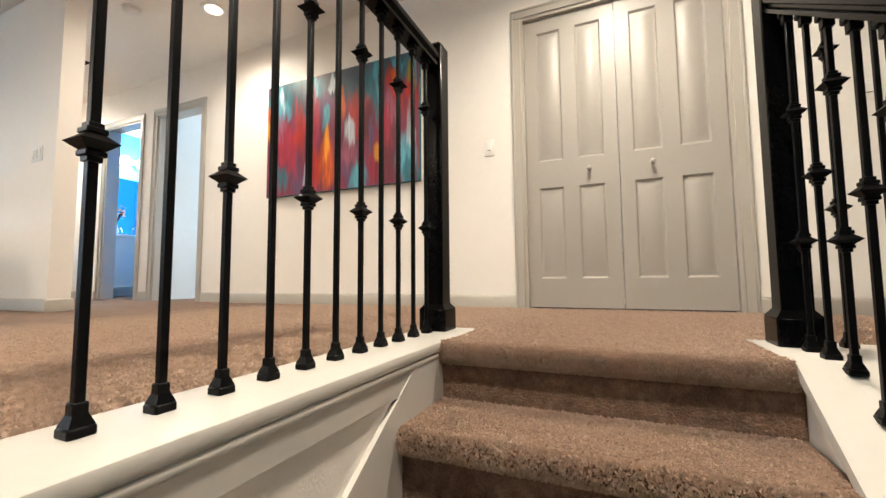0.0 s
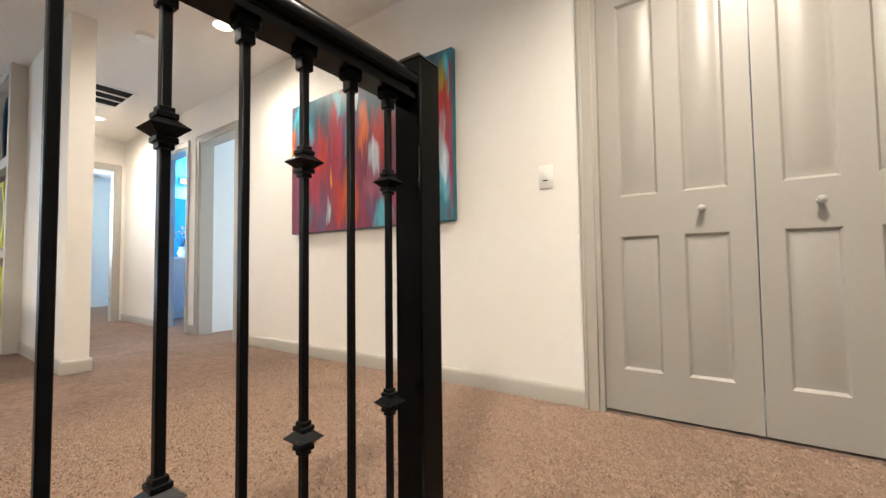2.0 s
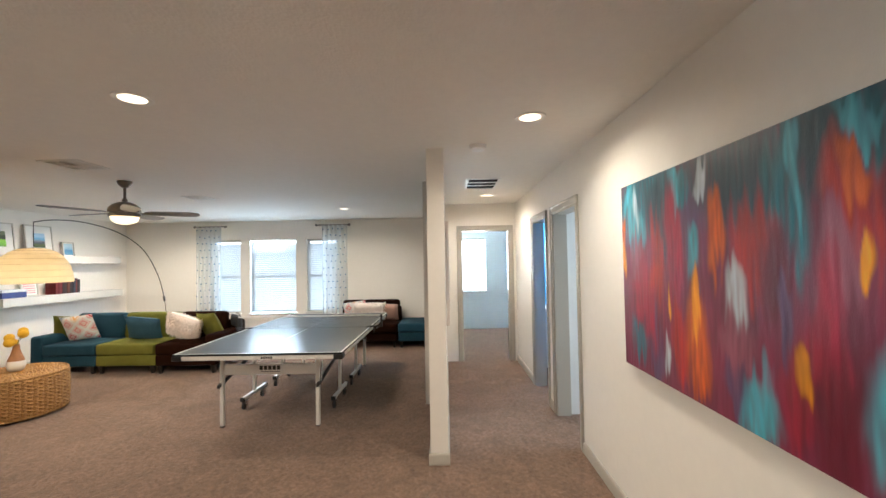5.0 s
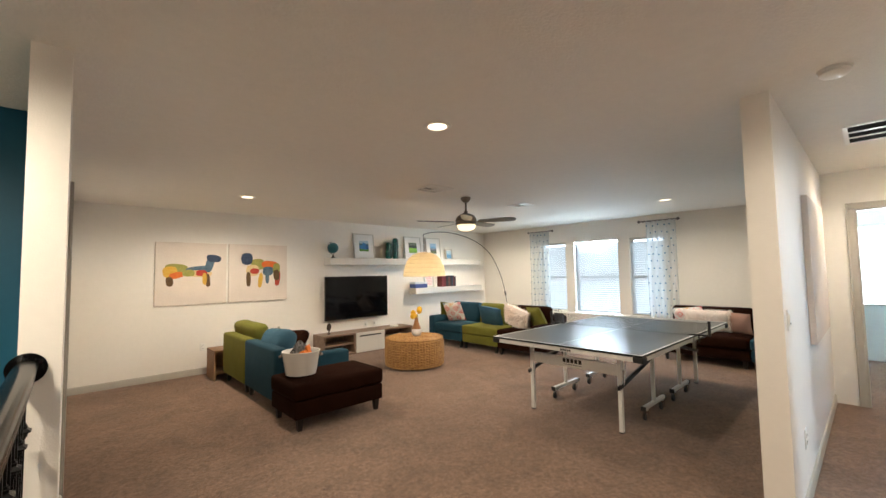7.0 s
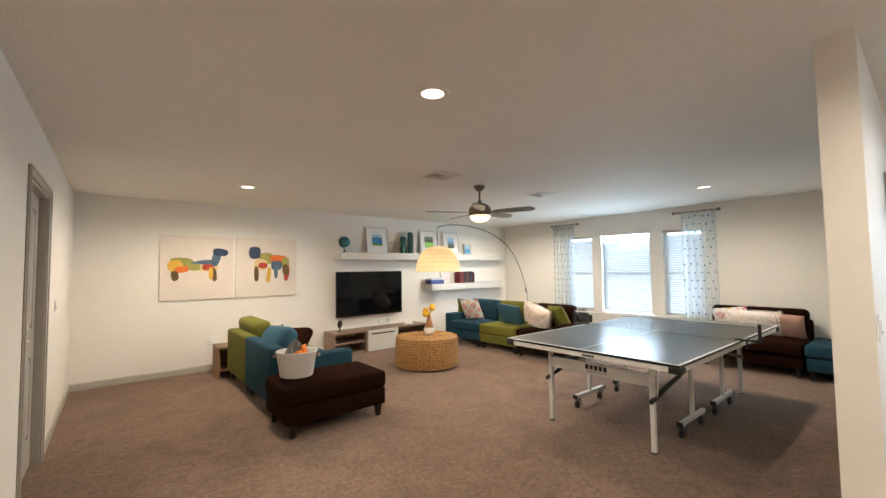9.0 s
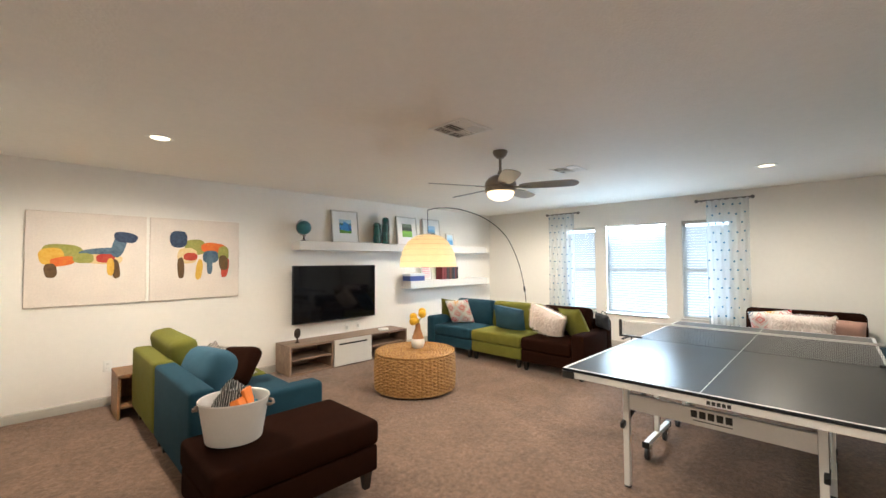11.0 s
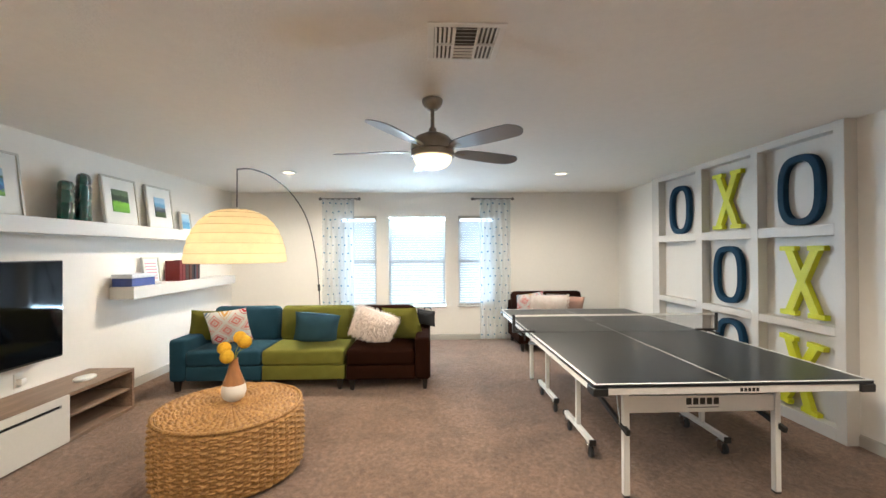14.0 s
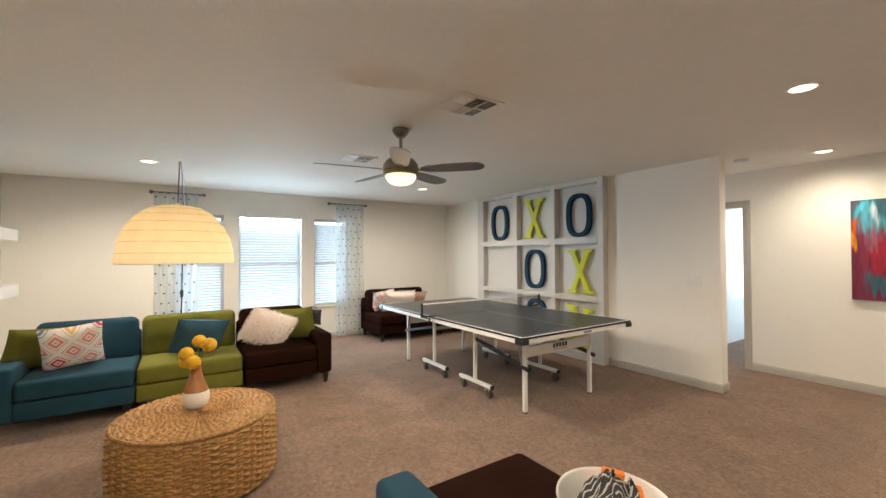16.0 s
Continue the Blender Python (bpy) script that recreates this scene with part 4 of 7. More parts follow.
def draped(name, label, mat, at, sx, sy, h, seed, group=""):
    """A crumpled heap of cloth."""
    bm = B()
    n = 22
    rows = []
    for i in range(n + 1):
        row = []
        for j in range(n + 1):
            u, v = 2 * i / n - 1, 2 * j / n - 1
            r = min(1.0, math.hypot(u, v))
            z = h * max(0.0, 1 - r ** 2.2) + 0.055 * noise.noise((u * 2.6 + seed, v * 2.6, seed)) * (1.15 - r) + 0.03 * noise.noise((u * 6 + seed, v * 6, 3.0)) + 0.012 * math.sin(u * 21 + 5 * noise.noise((u, v, seed)))
            row.append(bm.verts.new((u * sx + 0.03 * noise.noise((v * 4, u * 3, seed)), v * sy + 0.03 * noise.noise((u * 4, v * 3, seed + 2)), max(0.0, z))))
        rows.append(row)
    for a, b in zip(rows, rows[1:]):
        for j in range(n):
            bm.faces.new((a[j], a[j + 1], b[j + 1], b[j]))
    geo = bmesh.ops.extrude_face_region(bm, geom=bm.faces[:])
    bmesh.ops.translate(bm, vec=(0, 0, -0.008), verts=[g for g in geo["geom"] if isinstance(g, bmesh.types.BMVert)])
    return single(name, bm, mat, label, "cloth", at, group)


def striped(name, base, stripe, scale=26.0, axis=0):
    mat = material(name, base, 0.95, vary=0.15, scale=12, bump=0.5, bump_scale=500)
    n, l = mat.node_tree.nodes, mat.node_tree.links
    b = n["Principled BSDF"]
    src = b.inputs["Base Color"].links[0].from_socket
    tc, wv, ramp, mix = n.new("ShaderNodeTexCoord"), n.new("ShaderNodeTexWave"), n.new("ShaderNodeValToRGB"), n.new("ShaderNodeMix")
    wv.bands_direction = "XYZ"[axis]
    wv.inputs["Scale"].default_value, wv.inputs["Distortion"].default_value = scale, 1.2
    l.new(tc.outputs["Object"], wv.inputs["Vector"])
    ramp.color_ramp.elements[0].position, ramp.color_ramp.elements[1].position = 0.80, 0.86
    l.new(wv.outputs["Fac"], ramp.inputs[0])
    mix.data_type = "RGBA"
    l.new(ramp.outputs[0], mix.inputs["Factor"])
    l.new(src, mix.inputs["A"])
    mix.inputs["B"].default_value = (*stripe, 1)
    l.new(mix.outputs["Result"], b.inputs["Base Color"])
    return mat


F_STRIPE = striped("charcoal_cloth_with_white_stripes", (0.055, 0.052, 0.052), (0.55, 0.53, 0.50))
F_STRIPE2 = striped("brown_cloth_with_cream_stripes", (0.16, 0.135, 0.12), (0.55, 0.52, 0.47), 14, 1)
draped("throw_blanket", "striped dark and white throw bunched on the sofa seat", F_STRIPE2, pose(-2.66, -3.34, 0.45, 0, 0, 25), 0.26, 0.24, 0.27, 4.4)

# tub on the ottoman
tub = thing("storage_tub", "oval white tin tub with rope handles on the ottoman", "tub", pose(-2.35, -1.89, 0.4505, 0, 0, 150) @ Matrix.Diagonal((0.76, 0.92, 0.95, 1)))
bm = B()
lathe(bm, [(0.0, 0.004), (0.155, 0.004), (0.160, 0.012), (0.195, 0.232), (0.203, 0.242), (0.200, 0.250), (0.193, 0.246), (0.188, 0.232), (0.153, 0.018), (0.0, 0.016)], 44, sx=1.22, sy=0.92)
part("body", bm, M_BUCKET, tub)
for sgn in (1, -1):
    bm = B()
    tube(bm, [(sgn * 0.232, -0.05, 0.205), (sgn * 0.262, -0.045, 0.20), (sgn * 0.275, 0, 0.195), (sgn * 0.262, 0.045, 0.20), (sgn * 0.232, 0.05, 0.205)], 0.009, 8)
    part("handle", bm, M_OAK, tub, "wooden grip on a wire loop")
draped("folded_cloth", "charcoal cloth with white stripes heaped in the tub", F_STRIPE, pose(-2.345, -1.895, 0.615, 0, 0, 150), 0.112, 0.108, 0.15, 7.7)
draped("folded_cloth", "light blue cloth tucked in the tub", M_SKYCLOTH, pose(-2.415, -1.865, 0.625, 0, 0, 60), 0.045, 0.04, 0.08, 1.3)
bm = B()
box(bm, -0.035, 0.035, -0.012, 0.012, 0, 0.17, 0.006)
single("orange_toy", bm, M_ORANGE, "bright orange flat toy standing in the tub", "toy", pose(-2.43, -1.82, 0.575, 12, 8, 40))
bm = B()
box(bm, -0.05, 0.05, -0.03, 0.03, 0, 0.10, 0.012)
single("orange_toy", bm, M_ORANGE, "bright orange flat toy standing in the tub", "toy", pose(-2.37, -1.80, 0.60, 20, 0, 40))

# wooden box table at the end of the near sofa
t = thing("side_table", "small brown wooden box table behind the sofa end", "side table", pose(-2.40, -4.38, 0))
for nm, q in (("top", (-0.30, 0.30, -0.21, 0.21, 0.385, 0.415)), ("side_panel", (-0.30, -0.275, -0.20, 0.20, 0.002, 0.384)), ("side_panel", (0.275, 0.30, -0.20, 0.20, 0.002, 0.384)), ("back_panel", (-0.274, 0.274, -0.20, -0.18, 0.002, 0.384)), ("shelf", (-0.274, 0.274, -0.179, 0.20, 0.10, 0.12))):
    bm = B()
    box(bm, *q, 0.003, 1)
    part(nm, bm, M_BOXWOOD, t)

bag = thing("cloth_bag", "small charcoal cloth bag with a loop handle on the sofa arm", "bag", pose(-6.79, -1.60, 0.561, 0, 0, 60))
part("body", cushion_mesh(0.26, 0.20, 0.10, lumps=0.012, seed=14), M_BAG, bag, at=pose(0, 0, 0.098, 8, 5, 0))
bm = B()
tube(bm, [(0.02 + 0.055 * math.cos(a), 0.01 * math.sin(3 * a), 0.17 + 0.06 * math.sin(a)) for a in [math.pi * k / 14 for k in range(15)]], 0.005, 6)
part("loop_handle", bm, M_BAG, bag)
# ---- wicker table ----


def wicker():
    """A drum woven of flat strands: bands of eight steps, over and under in turn, row by row."""
    R, H, pairs, rows_side, sub = 0.462, 0.43, 32, 22, 4
    n, m = pairs * 8, rows_side * sub

    def weave(k, j):
        row, f = j // sub, (j % sub) / sub
        u = math.sin(math.pi * ((k % 4) + 0.5) / 4)
        out = 1.0 if ((k // 4) + row) % 2 else -0.75
        wide = 1.0 if (k // 4) % 2 else 0.45
        return math.sin(math.pi * f) * (0.002 + 0.011 * out * u * wide) - (0.0025 if f == 0 else 0) - (0.005 if k % 4 == 0 else 0)
    t = thing("wicker_table", "round golden woven wicker coffee table", "coffee table", pose(-4.645, -2.905, 0))
    bm = B()
    rings = []
    for j in range(m + 1):
        f = j / m
        r0 = R * (0.985 + 0.02 * math.sin(math.pi * f)) - (0.028 * ((f - 0.93) / 0.07) ** 2 if f > 0.93 else 0)
        ring = []
        for k in range(n):
            slant = 0.0045 * math.sin(2 * math.pi * (k % 8) / 8)
            a = 2 * math.pi * (k + 0.3 * noise.noise((k * 0.1, j * 0.15, 4.0))) / n
            r = r0 + weave(k, j) + 0.0022 * noise.noise((k * 0.23, j * 0.35, 0))
            ring.append(bm.verts.new((r * math.cos(a), r * math.sin(a), 0.025 + (H - 0.025) * f + (slant + 0.003 * noise.noise((k * 0.12, j * 0.2, 9.0))) * math.sin(math.pi * f) ** 0.3)))
        rings.append(ring)
    for a, b in zip(rings, rings[1:]):
        for k in range(n):
            bm.faces.new((a[k], a[(k + 1) % n], b[(k + 1) % n], b[k]))
    part("woven_side", bm, M_WICKER, t)
    bm = B()
    rings = []
    m2 = 20 * sub
    for j in range(m2 + 1):
        r = 0.012 + (R - 0.03) * j / m2
        ring = []
        for k in range(n):
            a = 2 * math.pi * k / n
            w = weave(k, j) * min(1.0, 0.35 + r * 3) + (0.005 * math.cos(2 * math.pi * k / 8) * max(0.0, 1 - r / 0.25))
            ring.append(bm.verts.new((r * math.cos(a), r * math.sin(a), H + 0.010 + w - (0.010 if j > m2 - 3 else 0) + 0.002 * noise.noise((k * 0.2, j * 0.3, 2)))))
        rings.append(ring)
    for a, b in zip(rings, rings[1:]):
        for k in range(n):
            bm.faces.new((a[k], a[(k + 1) % n], b[(k + 1) % n], b[k]))
    bm.faces.new(rings[0])
    part("woven_top", bm, M_WICKER, t)
    # braided rim
    bm = B()
    for s in range(2):
        pts = []
        for k in range(241):
            a = 2 * math.pi * k / 240
            ph = 44 * a + s * math.pi
            pts.append(((R - 0.016 + 0.006 * math.cos(ph)) * math.cos(a), (R - 0.016 + 0.006 * math.cos(ph)) * math.sin(a), H + 0.002 + 0.006 * math.sin(ph)))
        tube(bm, pts, 0.0085, 6)
    part("braided_rim", bm, M_WICKER, t)
    for a in (45, 135, 225, 315):
        bm = B()
        rod(bm, (0, 0, 0.001), (0, 0, 0.03), 0.018)
        part("foot", bm, M_LEG, t, at=pose(0.38 * math.cos(radians(a)), 0.38 * math.sin(radians(a)), 0))
    return t


wicker()
VX, VY, VZ = -4.70, -2.915, 0.449
vase = thing("vase", "turned wood and white ceramic vase on the wicker table", "vase", pose(VX, VY, VZ))
bm = B()
lathe(bm, [(0.0, 0.0), (0.045, 0.0), (0.066, 0.018), (0.079, 0.055), (0.078, 0.085), (0.072, 0.110)], 32)
part("lower_body", bm, M_CERAMIC, vase, "glazed white ceramic base")
bm = B()
lathe(bm, [(0.0715, 0.1105), (0.060, 0.145), (0.043, 0.19), (0.031, 0.235), (0.027, 0.275), (0.029, 0.285), (0.024, 0.285), (0.022, 0.25), (0.0, 0.24)], 32)
part("neck", bm, M_WALNUT, vase, "polished turned wooden neck")
for k, (dx, dy, dz, r) in enumerate(((0.0, 0.075, 0.40, 0.046), (0.02, -0.055, 0.36, 0.044), (0.055, -0.02, 0.31, 0.045), (-0.05, 0.02, 0.42, 0.043), (-0.03, -0.06, 0.30, 0.040))):
    f = thing("billy_button_flower", "round yellow flower on a thin stem in the vase", "flower", pose(VX, VY, VZ), "yellow flowers")
    bm = B()
    tube(bm, [(0, 0, 0.25), (dx * 0.35, dy * 0.35, 0.25 + (dz - 0.25) * 0.5), (dx, dy, dz - r * 0.8)], 0.0035, 6)
    part("stem", bm, M_STEM, f)
    bm = B()
    bmesh.ops.create_icosphere(bm, subdivisions=4, radius=r)
    for v in bm.verts:
        v.co *= 1 + 0.05 * noise.noise(v.co * 130 + Vector((k, 0, 0)))
        v.co += Vector((dx, dy, dz))
    part("flower_head", bm, M_YELLOW, f)

# ---- television wall ----
tv = thing("television", "large flat black television mounted on the wall", "television", pose(-4.675, -4.64, 0.608))
bm = B()
box(bm, -0.68, 0.68, -0.045, -0.006, 0, 0.803, 0.006)
part("housing", bm, M_BLKPLASTIC, tv)
bm = B()
box(bm, -0.672, 0.672, -0.006, -0.001, 0.018, 0.795, 0.001, 1)
part("screen", bm, M_SCREEN, tv, "dark glossy screen")
bm = B()
box(bm, -0.02, 0.02, -0.004, 0.0, 0.004, 0.013)
part("badge", bm, M_NICKEL, tv)
bm = B()
box(bm, -0.25, 0.25, -0.148, -0.046, 0.2, 0.6, 0.004)
part("wall_bracket", bm, M_BLKPLASTIC, tv)

st = thing("tv_stand", "low grey-brown wood television stand with a white drop door", "tv stand", pose(-4.79, -4.56, 0))
X0, X1, D, HS = -0.97, 0.97, 0.21, 0.385
for nm, q in (("top", (X0, X1, -D, D, HS - 0.028, HS)), ("bottom", (X0, X1, -D, D, 0.006, 0.034)), ("side_panel", (X0, X0 + 0.028, -D, D, 0.0345, HS - 0.0285)), ("side_panel", (X1 - 0.028, X1, -D, D, 0.0345, HS - 0.0285)),
              ("divider", (-0.275, -0.25, -D, D - 0.004, 0.0345, HS - 0.0285)), ("divider", (0.35, 0.375, -D, D - 0.004, 0.0345, HS - 0.0285)), ("back_panel", (X0 + 0.03, X1 - 0.03, -D, -D + 0.01, 0.035, HS - 0.03)),
              ("shelf", (X0 + 0.029, -0.276, -D + 0.011, D - 0.02, 0.185, 0.203)), ("shelf", (0.376, X1 - 0.029, -D + 0.011, D - 0.02, 0.185, 0.203))):
    bm = B()
    box(bm, *q, 0.0015, 1)
    part(nm, bm, M_OAK, st)
bm = B()
wall_x(bm, -0.27, 0.345, D, D + 0.018, 0.02, HS - 0.006, [(-0.20, 0.275, HS - 0.085, HS - 0.06)])
dr = part("door", bm, M_WHITE, st, "glossy white drop-front door")
# a dark sheet fills the slot in place of its inner shade
bm = B()
box(bm, -0.198, 0.273, D + 0.001, D + 0.006, HS - 0.084, HS - 0.061)
part("slot_pull", bm, M_DARK, dr, "dark sheet for the shade inside the slot handle")

orn = thing("tabletop_ornament", "dark bronze disc ornament on a small stand", "ornament", pose(-4.02, -4.56, HS))
bm = B()
lathe(bm, [(0.0, 0), (0.03, 0), (0.03, 0.008), (0.012, 0.016), (0.010, 0.05), (0.014, 0.06), (0.0, 0.062)], 20)
part("stand", bm, M_BRONZE, orn)
bm = B()
lathe(bm, [(0.048, -0.012), (0.064, -0.010), (0.068, 0.0), (0.064, 0.010), (0.048, 0.012), (0.030, 0.006), (0.0, 0.005), (0.0, -0.005), (0.030, -0.006)], 28)
bm.transform(Matrix.Translation((0, 0, 0.125)) @ Matrix.Rotation(radians(90), 4, "X") @ Matrix.Rotation(0.6, 4, "Y"))
part("disc", bm, M_BRONZE, orn)
bm = B()
lathe(bm, [(0.0, 0), (0.085, 0.0), (0.095, 0.008), (0.093, 0.02), (0.08, 0.026), (0.0, 0.028)], 32, sx=1.0, sy=0.7)
single("internet_router", bm, M_PLASTIC, "flat white router on the television stand", "router", pose(-5.42, -4.52, HS + 0.001))
for x, z in ((-4.93, 0.46), (-5.13, 0.47)):
    o = thing("wall_outlet", "white electric outlet with a plugged adapter", "outlet", pose(x, YS, z), "wall outlets")
    bm = B()
    box(bm, -0.036, 0.036, 0, 0.006, -0.058, 0.058, 0.003)
    part("cover_plate", bm, M_PLASTIC, o)
    bm = B()
    box(bm, -0.022, 0.022, 0.006, 0.05, -0.03, 0.02, 0.006)
    part("plug", bm, M_PLASTIC, o)


def wall_plate(name, label, at, toggle, gangs=1):
    """A plate on a wall that faces local -y."""
    o = thing(name, label, "switch" if toggle else "outlet", at)
    bm = B()
    wide = 0.036 + 0.023 * (gangs - 1)
    box(bm, -wide, wide, -0.006, 0, -0.058, 0.058, 0.003)
    part("cover_plate", bm, M_PLASTIC, o)
    if toggle:
        for g in range(gangs):
            gx = 0.046 * (g - (gangs - 1) / 2)
            bm = B()
            box(bm, gx - 0.017, gx + 0.017, -0.011, -0.0062, -0.033, 0.033, 0.002)
            part("rocker", bm, M_PLASTIC, o)
            if gangs == 1:
                bm = B()
                box(bm, -0.012, 0.012, -0.0125, -0.0108, -0.022, -0.017)
                part("indicator_slot", bm, M_DARK, o)
    else:
        for z in (0.02, -0.02):
            bm = B()
            box(bm, -0.016, 0.016, -0.009, -0.0062, z - 0.014, z + 0.014, 0.004)
            s = part("socket", bm, M_PLASTIC, o)
            bm = B()
            box(bm, -0.007, -0.004, -0.0096, -0.0088, z - 0.003, z + 0.007)
            box(bm, 0.004, 0.007, -0.0096, -0.0088, z - 0.003, z + 0.007)
            part("slots", bm, M_DARK, s)
    return o


wall_plate("light_switch", "white rocker light switch on the cream wall", pose(-0.623, YN, 1.135), True)
wall_plate("light_switch", "white rocker light switch beside the landing railing", pose(1.40, YN, 1.16), True)
wall_plate("light_switch", "white three-gang light switch on the partition wall", pose(-3.72, PY0, 1.15), True, 3)
wall_plate("light_switch", "white light switch on the hall side of the partition", pose(-3.60, PY1, 1.15, 0, 0, 180), True)
wall_plate("light_switch", "white light switch beside the loft door", pose(XE, -3.1, 1.15, 0, 0, -90), True)
wall_plate("wall_outlet", "white outlet low on the cream wall", pose(-1.722, YN, 0.385), False)
wall_plate("wall_outlet", "white outlet low on the television wall", pose(-2.09, YS, 0.40, 0, 0, 180), False)
wall_plate("wall_outlet", "white outlet low on the hall wall", pose(-4.0, PY1, 0.38, 0, 0, 180), False)

for nm, x0, x1, z0 in (("floating_shelf", -8.09, -4.04, 1.625), ("floating_shelf", -8.13, -6.02, 1.0)):
    bm = B()
    box(bm, x0, x1, YS + 0.0005, -4.54, z0, z0 + 0.125, 0.003, 1)
    single(nm, bm, M_SHELF, "thick warm white floating shelf on the wall", "shelf", group="floating shelves")
S1, S2 = 1.7505, 1.1255


def picture_material(name, kind):
    """A small landscape print: sky, a middle mass and grass with soft noisy borders."""
    mat = material(name, (0.3, 0.4, 0.5), 0.35)
    n, l = mat.node_tree.nodes, mat.node_tree.links
    b = n["Principled BSDF"]
    tc, sep, nz, add, ramp = n.new("ShaderNodeTexCoord"), n.new("ShaderNodeSeparateXYZ"), n.new("ShaderNodeTexNoise"), n.new("ShaderNodeMath"), n.new("ShaderNodeValToRGB")
    l.new(tc.outputs["Generated"], sep.inputs[0])
    nz.inputs["Scale"].default_value, nz.inputs["Detail"].default_value = 7.0, 6
    l.new(tc.outputs["Generated"], nz.inputs["Vector"])
    add.operation = "MULTIPLY_ADD"
    add.inputs[1].default_value = 0.42
    l.new(nz.outputs["Fac"], add.inputs[0])
    l.new(sep.outputs["Z"], add.inputs[2])
    ramp.color_ramp.interpolation = "EASE"
    rows = {"tent": ((0.0, (0.05, 0.16, 0.02)), (0.38, (0.12, 0.30, 0.03)), (0.48, (0.02, 0.10, 0.28)), (0.72, (0.05, 0.26, 0.55)), (0.85, (0.03, 0.10, 0.04)), (1.0, (0.35, 0.5, 0.6))),
            "meadow": ((0.0, (0.03, 0.10, 0.01)), (0.35, (0.16, 0.42, 0.02)), (0.62, (0.22, 0.55, 0.03)), (0.75, (0.01, 0.03, 0.01)), (0.95, (0.03, 0.06, 0.02)), (1.0, (0.1, 0.15, 0.08))),
            "ruin": ((0.0, (0.02, 0.06, 0.02)), (0.4, (0.06, 0.09, 0.03)), (0.55, (0.05, 0.06, 0.10)), (0.7, (0.18, 0.22, 0.30)), (0.8, (0.15, 0.38, 0.62)), (1.0, (0.35, 0.55, 0.75))),
            "sea": ((0.0, (0.20, 0.42, 0.60)), (0.4, (0.12, 0.36, 0.62)), (0.6, (0.10, 0.30, 0.58)), (0.8, (0.35, 0.58, 0.75)), (1.0, (0.5, 0.68, 0.8)))}[kind]
    for i, (p, c) in enumerate(rows):
        e = ramp.color_ramp.elements[0] if i == 0 else ramp.color_ramp.elements[-1] if i == len(rows) - 1 else ramp.color_ramp.elements.new(p)
        e.position, e.color = p, (*c, 1)
    l.new(add.outputs[0], ramp.inputs[0])
    l.new(ramp.outputs[0], b.inputs["Base Color"])
    return mat


def picture(label, x, z, w, h, kind, inset, lean=7, y=-4.60, frame_w=0.018, group="framed prints"):
    """A framed print leaning on the wall behind a shelf; x is its middle."""
    t = thing("framed_print", label, "picture frame", Matrix.Translation((x, y, z)) @ Matrix.Rotation(radians(lean), 4, "X") @ Matrix.Rotation(math.pi, 4, "Z"), group)
    bm = B()
    for q in ((-w / 2, -w / 2 + frame_w, 0, h), (w / 2 - frame_w, w / 2, 0, h), (-w / 2 + frame_w, w / 2 - frame_w, 0, frame_w), (-w / 2 + frame_w, w / 2 - frame_w, h - frame_w, h)):
        box(bm, q[0], q[1], 0, 0.03, q[2], q[3], 0.002, 1)
    part("frame", bm, M_WHITE, t)
    bm = B()
    box(bm, -w / 2 + frame_w, w / 2 - frame_w, 0.012, 0.026, frame_w, h - frame_w)
    part("mat_board", bm, M_LINE, t)
    bm = B()
    box(bm, -w / 2 + inset[0], w / 2 - inset[0], 0.008, 0.0119, inset[1], h - inset[2])
    pr = part("print", bm, picture_material("print_" + kind, kind), t)
    if kind == "tent":
        for nm, mat, pts in (("tent_roof", material("print_tent_blue", (0.04, 0.22, 0.50), 0.4, vary=0.2, scale=20), ((-0.085, 0.20), (0.060, 0.185), (0.045, 0.30), (-0.02, 0.335))), ("tent_side", material("print_tent_shade", (0.015, 0.08, 0.24), 0.4, vary=0.2, scale=20), ((0.062, 0.185), (0.092, 0.20), (0.06, 0.29), (0.047, 0.30)))):
            bm = B()
            lo = [bm.verts.new((px, 0.0079, pz)) for px, pz in pts]
            hi = [bm.verts.new((px, 0.0070, pz)) for px, pz in pts]
            bm.faces.new(lo)
            bm.faces.new(hi[::-1])
            for k in range(4):
                bm.faces.new((lo[k], lo[(k + 1) % 4], hi[(k + 1) % 4], hi[k]))
            part(nm, bm, mat, pr)
    return t


picture("white framed print of a blue tent on grass", -4.86, S1, 0.47, 0.50, "tent", (0.13, 0.15, 0.14), y=-4.69)
picture("white framed print of a green meadow", -6.10, S1, 0.46, 0.50, "meadow", (0.12, 0.14, 0.13), y=-4.69)
picture("white framed print of a castle ruin", -6.70, S1, 0.44, 0.50, "ruin", (0.13, 0.14, 0.13), y=-4.69)
picture("small framed print of blue sea", -7.19, S1, 0.21, 0.25, "sea", (0.03, 0.03, 0.03), y=-4.70, frame_w=0.012)
M_PINKPRINT = striped("pink_lettered_card", (0.78, 0.74, 0.72), (0.72, 0.16, 0.26), 9, 2)
pk = picture("small white frame with pink bars of script", -6.55, S2, 0.27, 0.30, "sea", (0.045, 0.045, 0.045), y=-4.70, frame_w=0.02)
pk.children[2].data.materials[0] = M_PINKPRINT

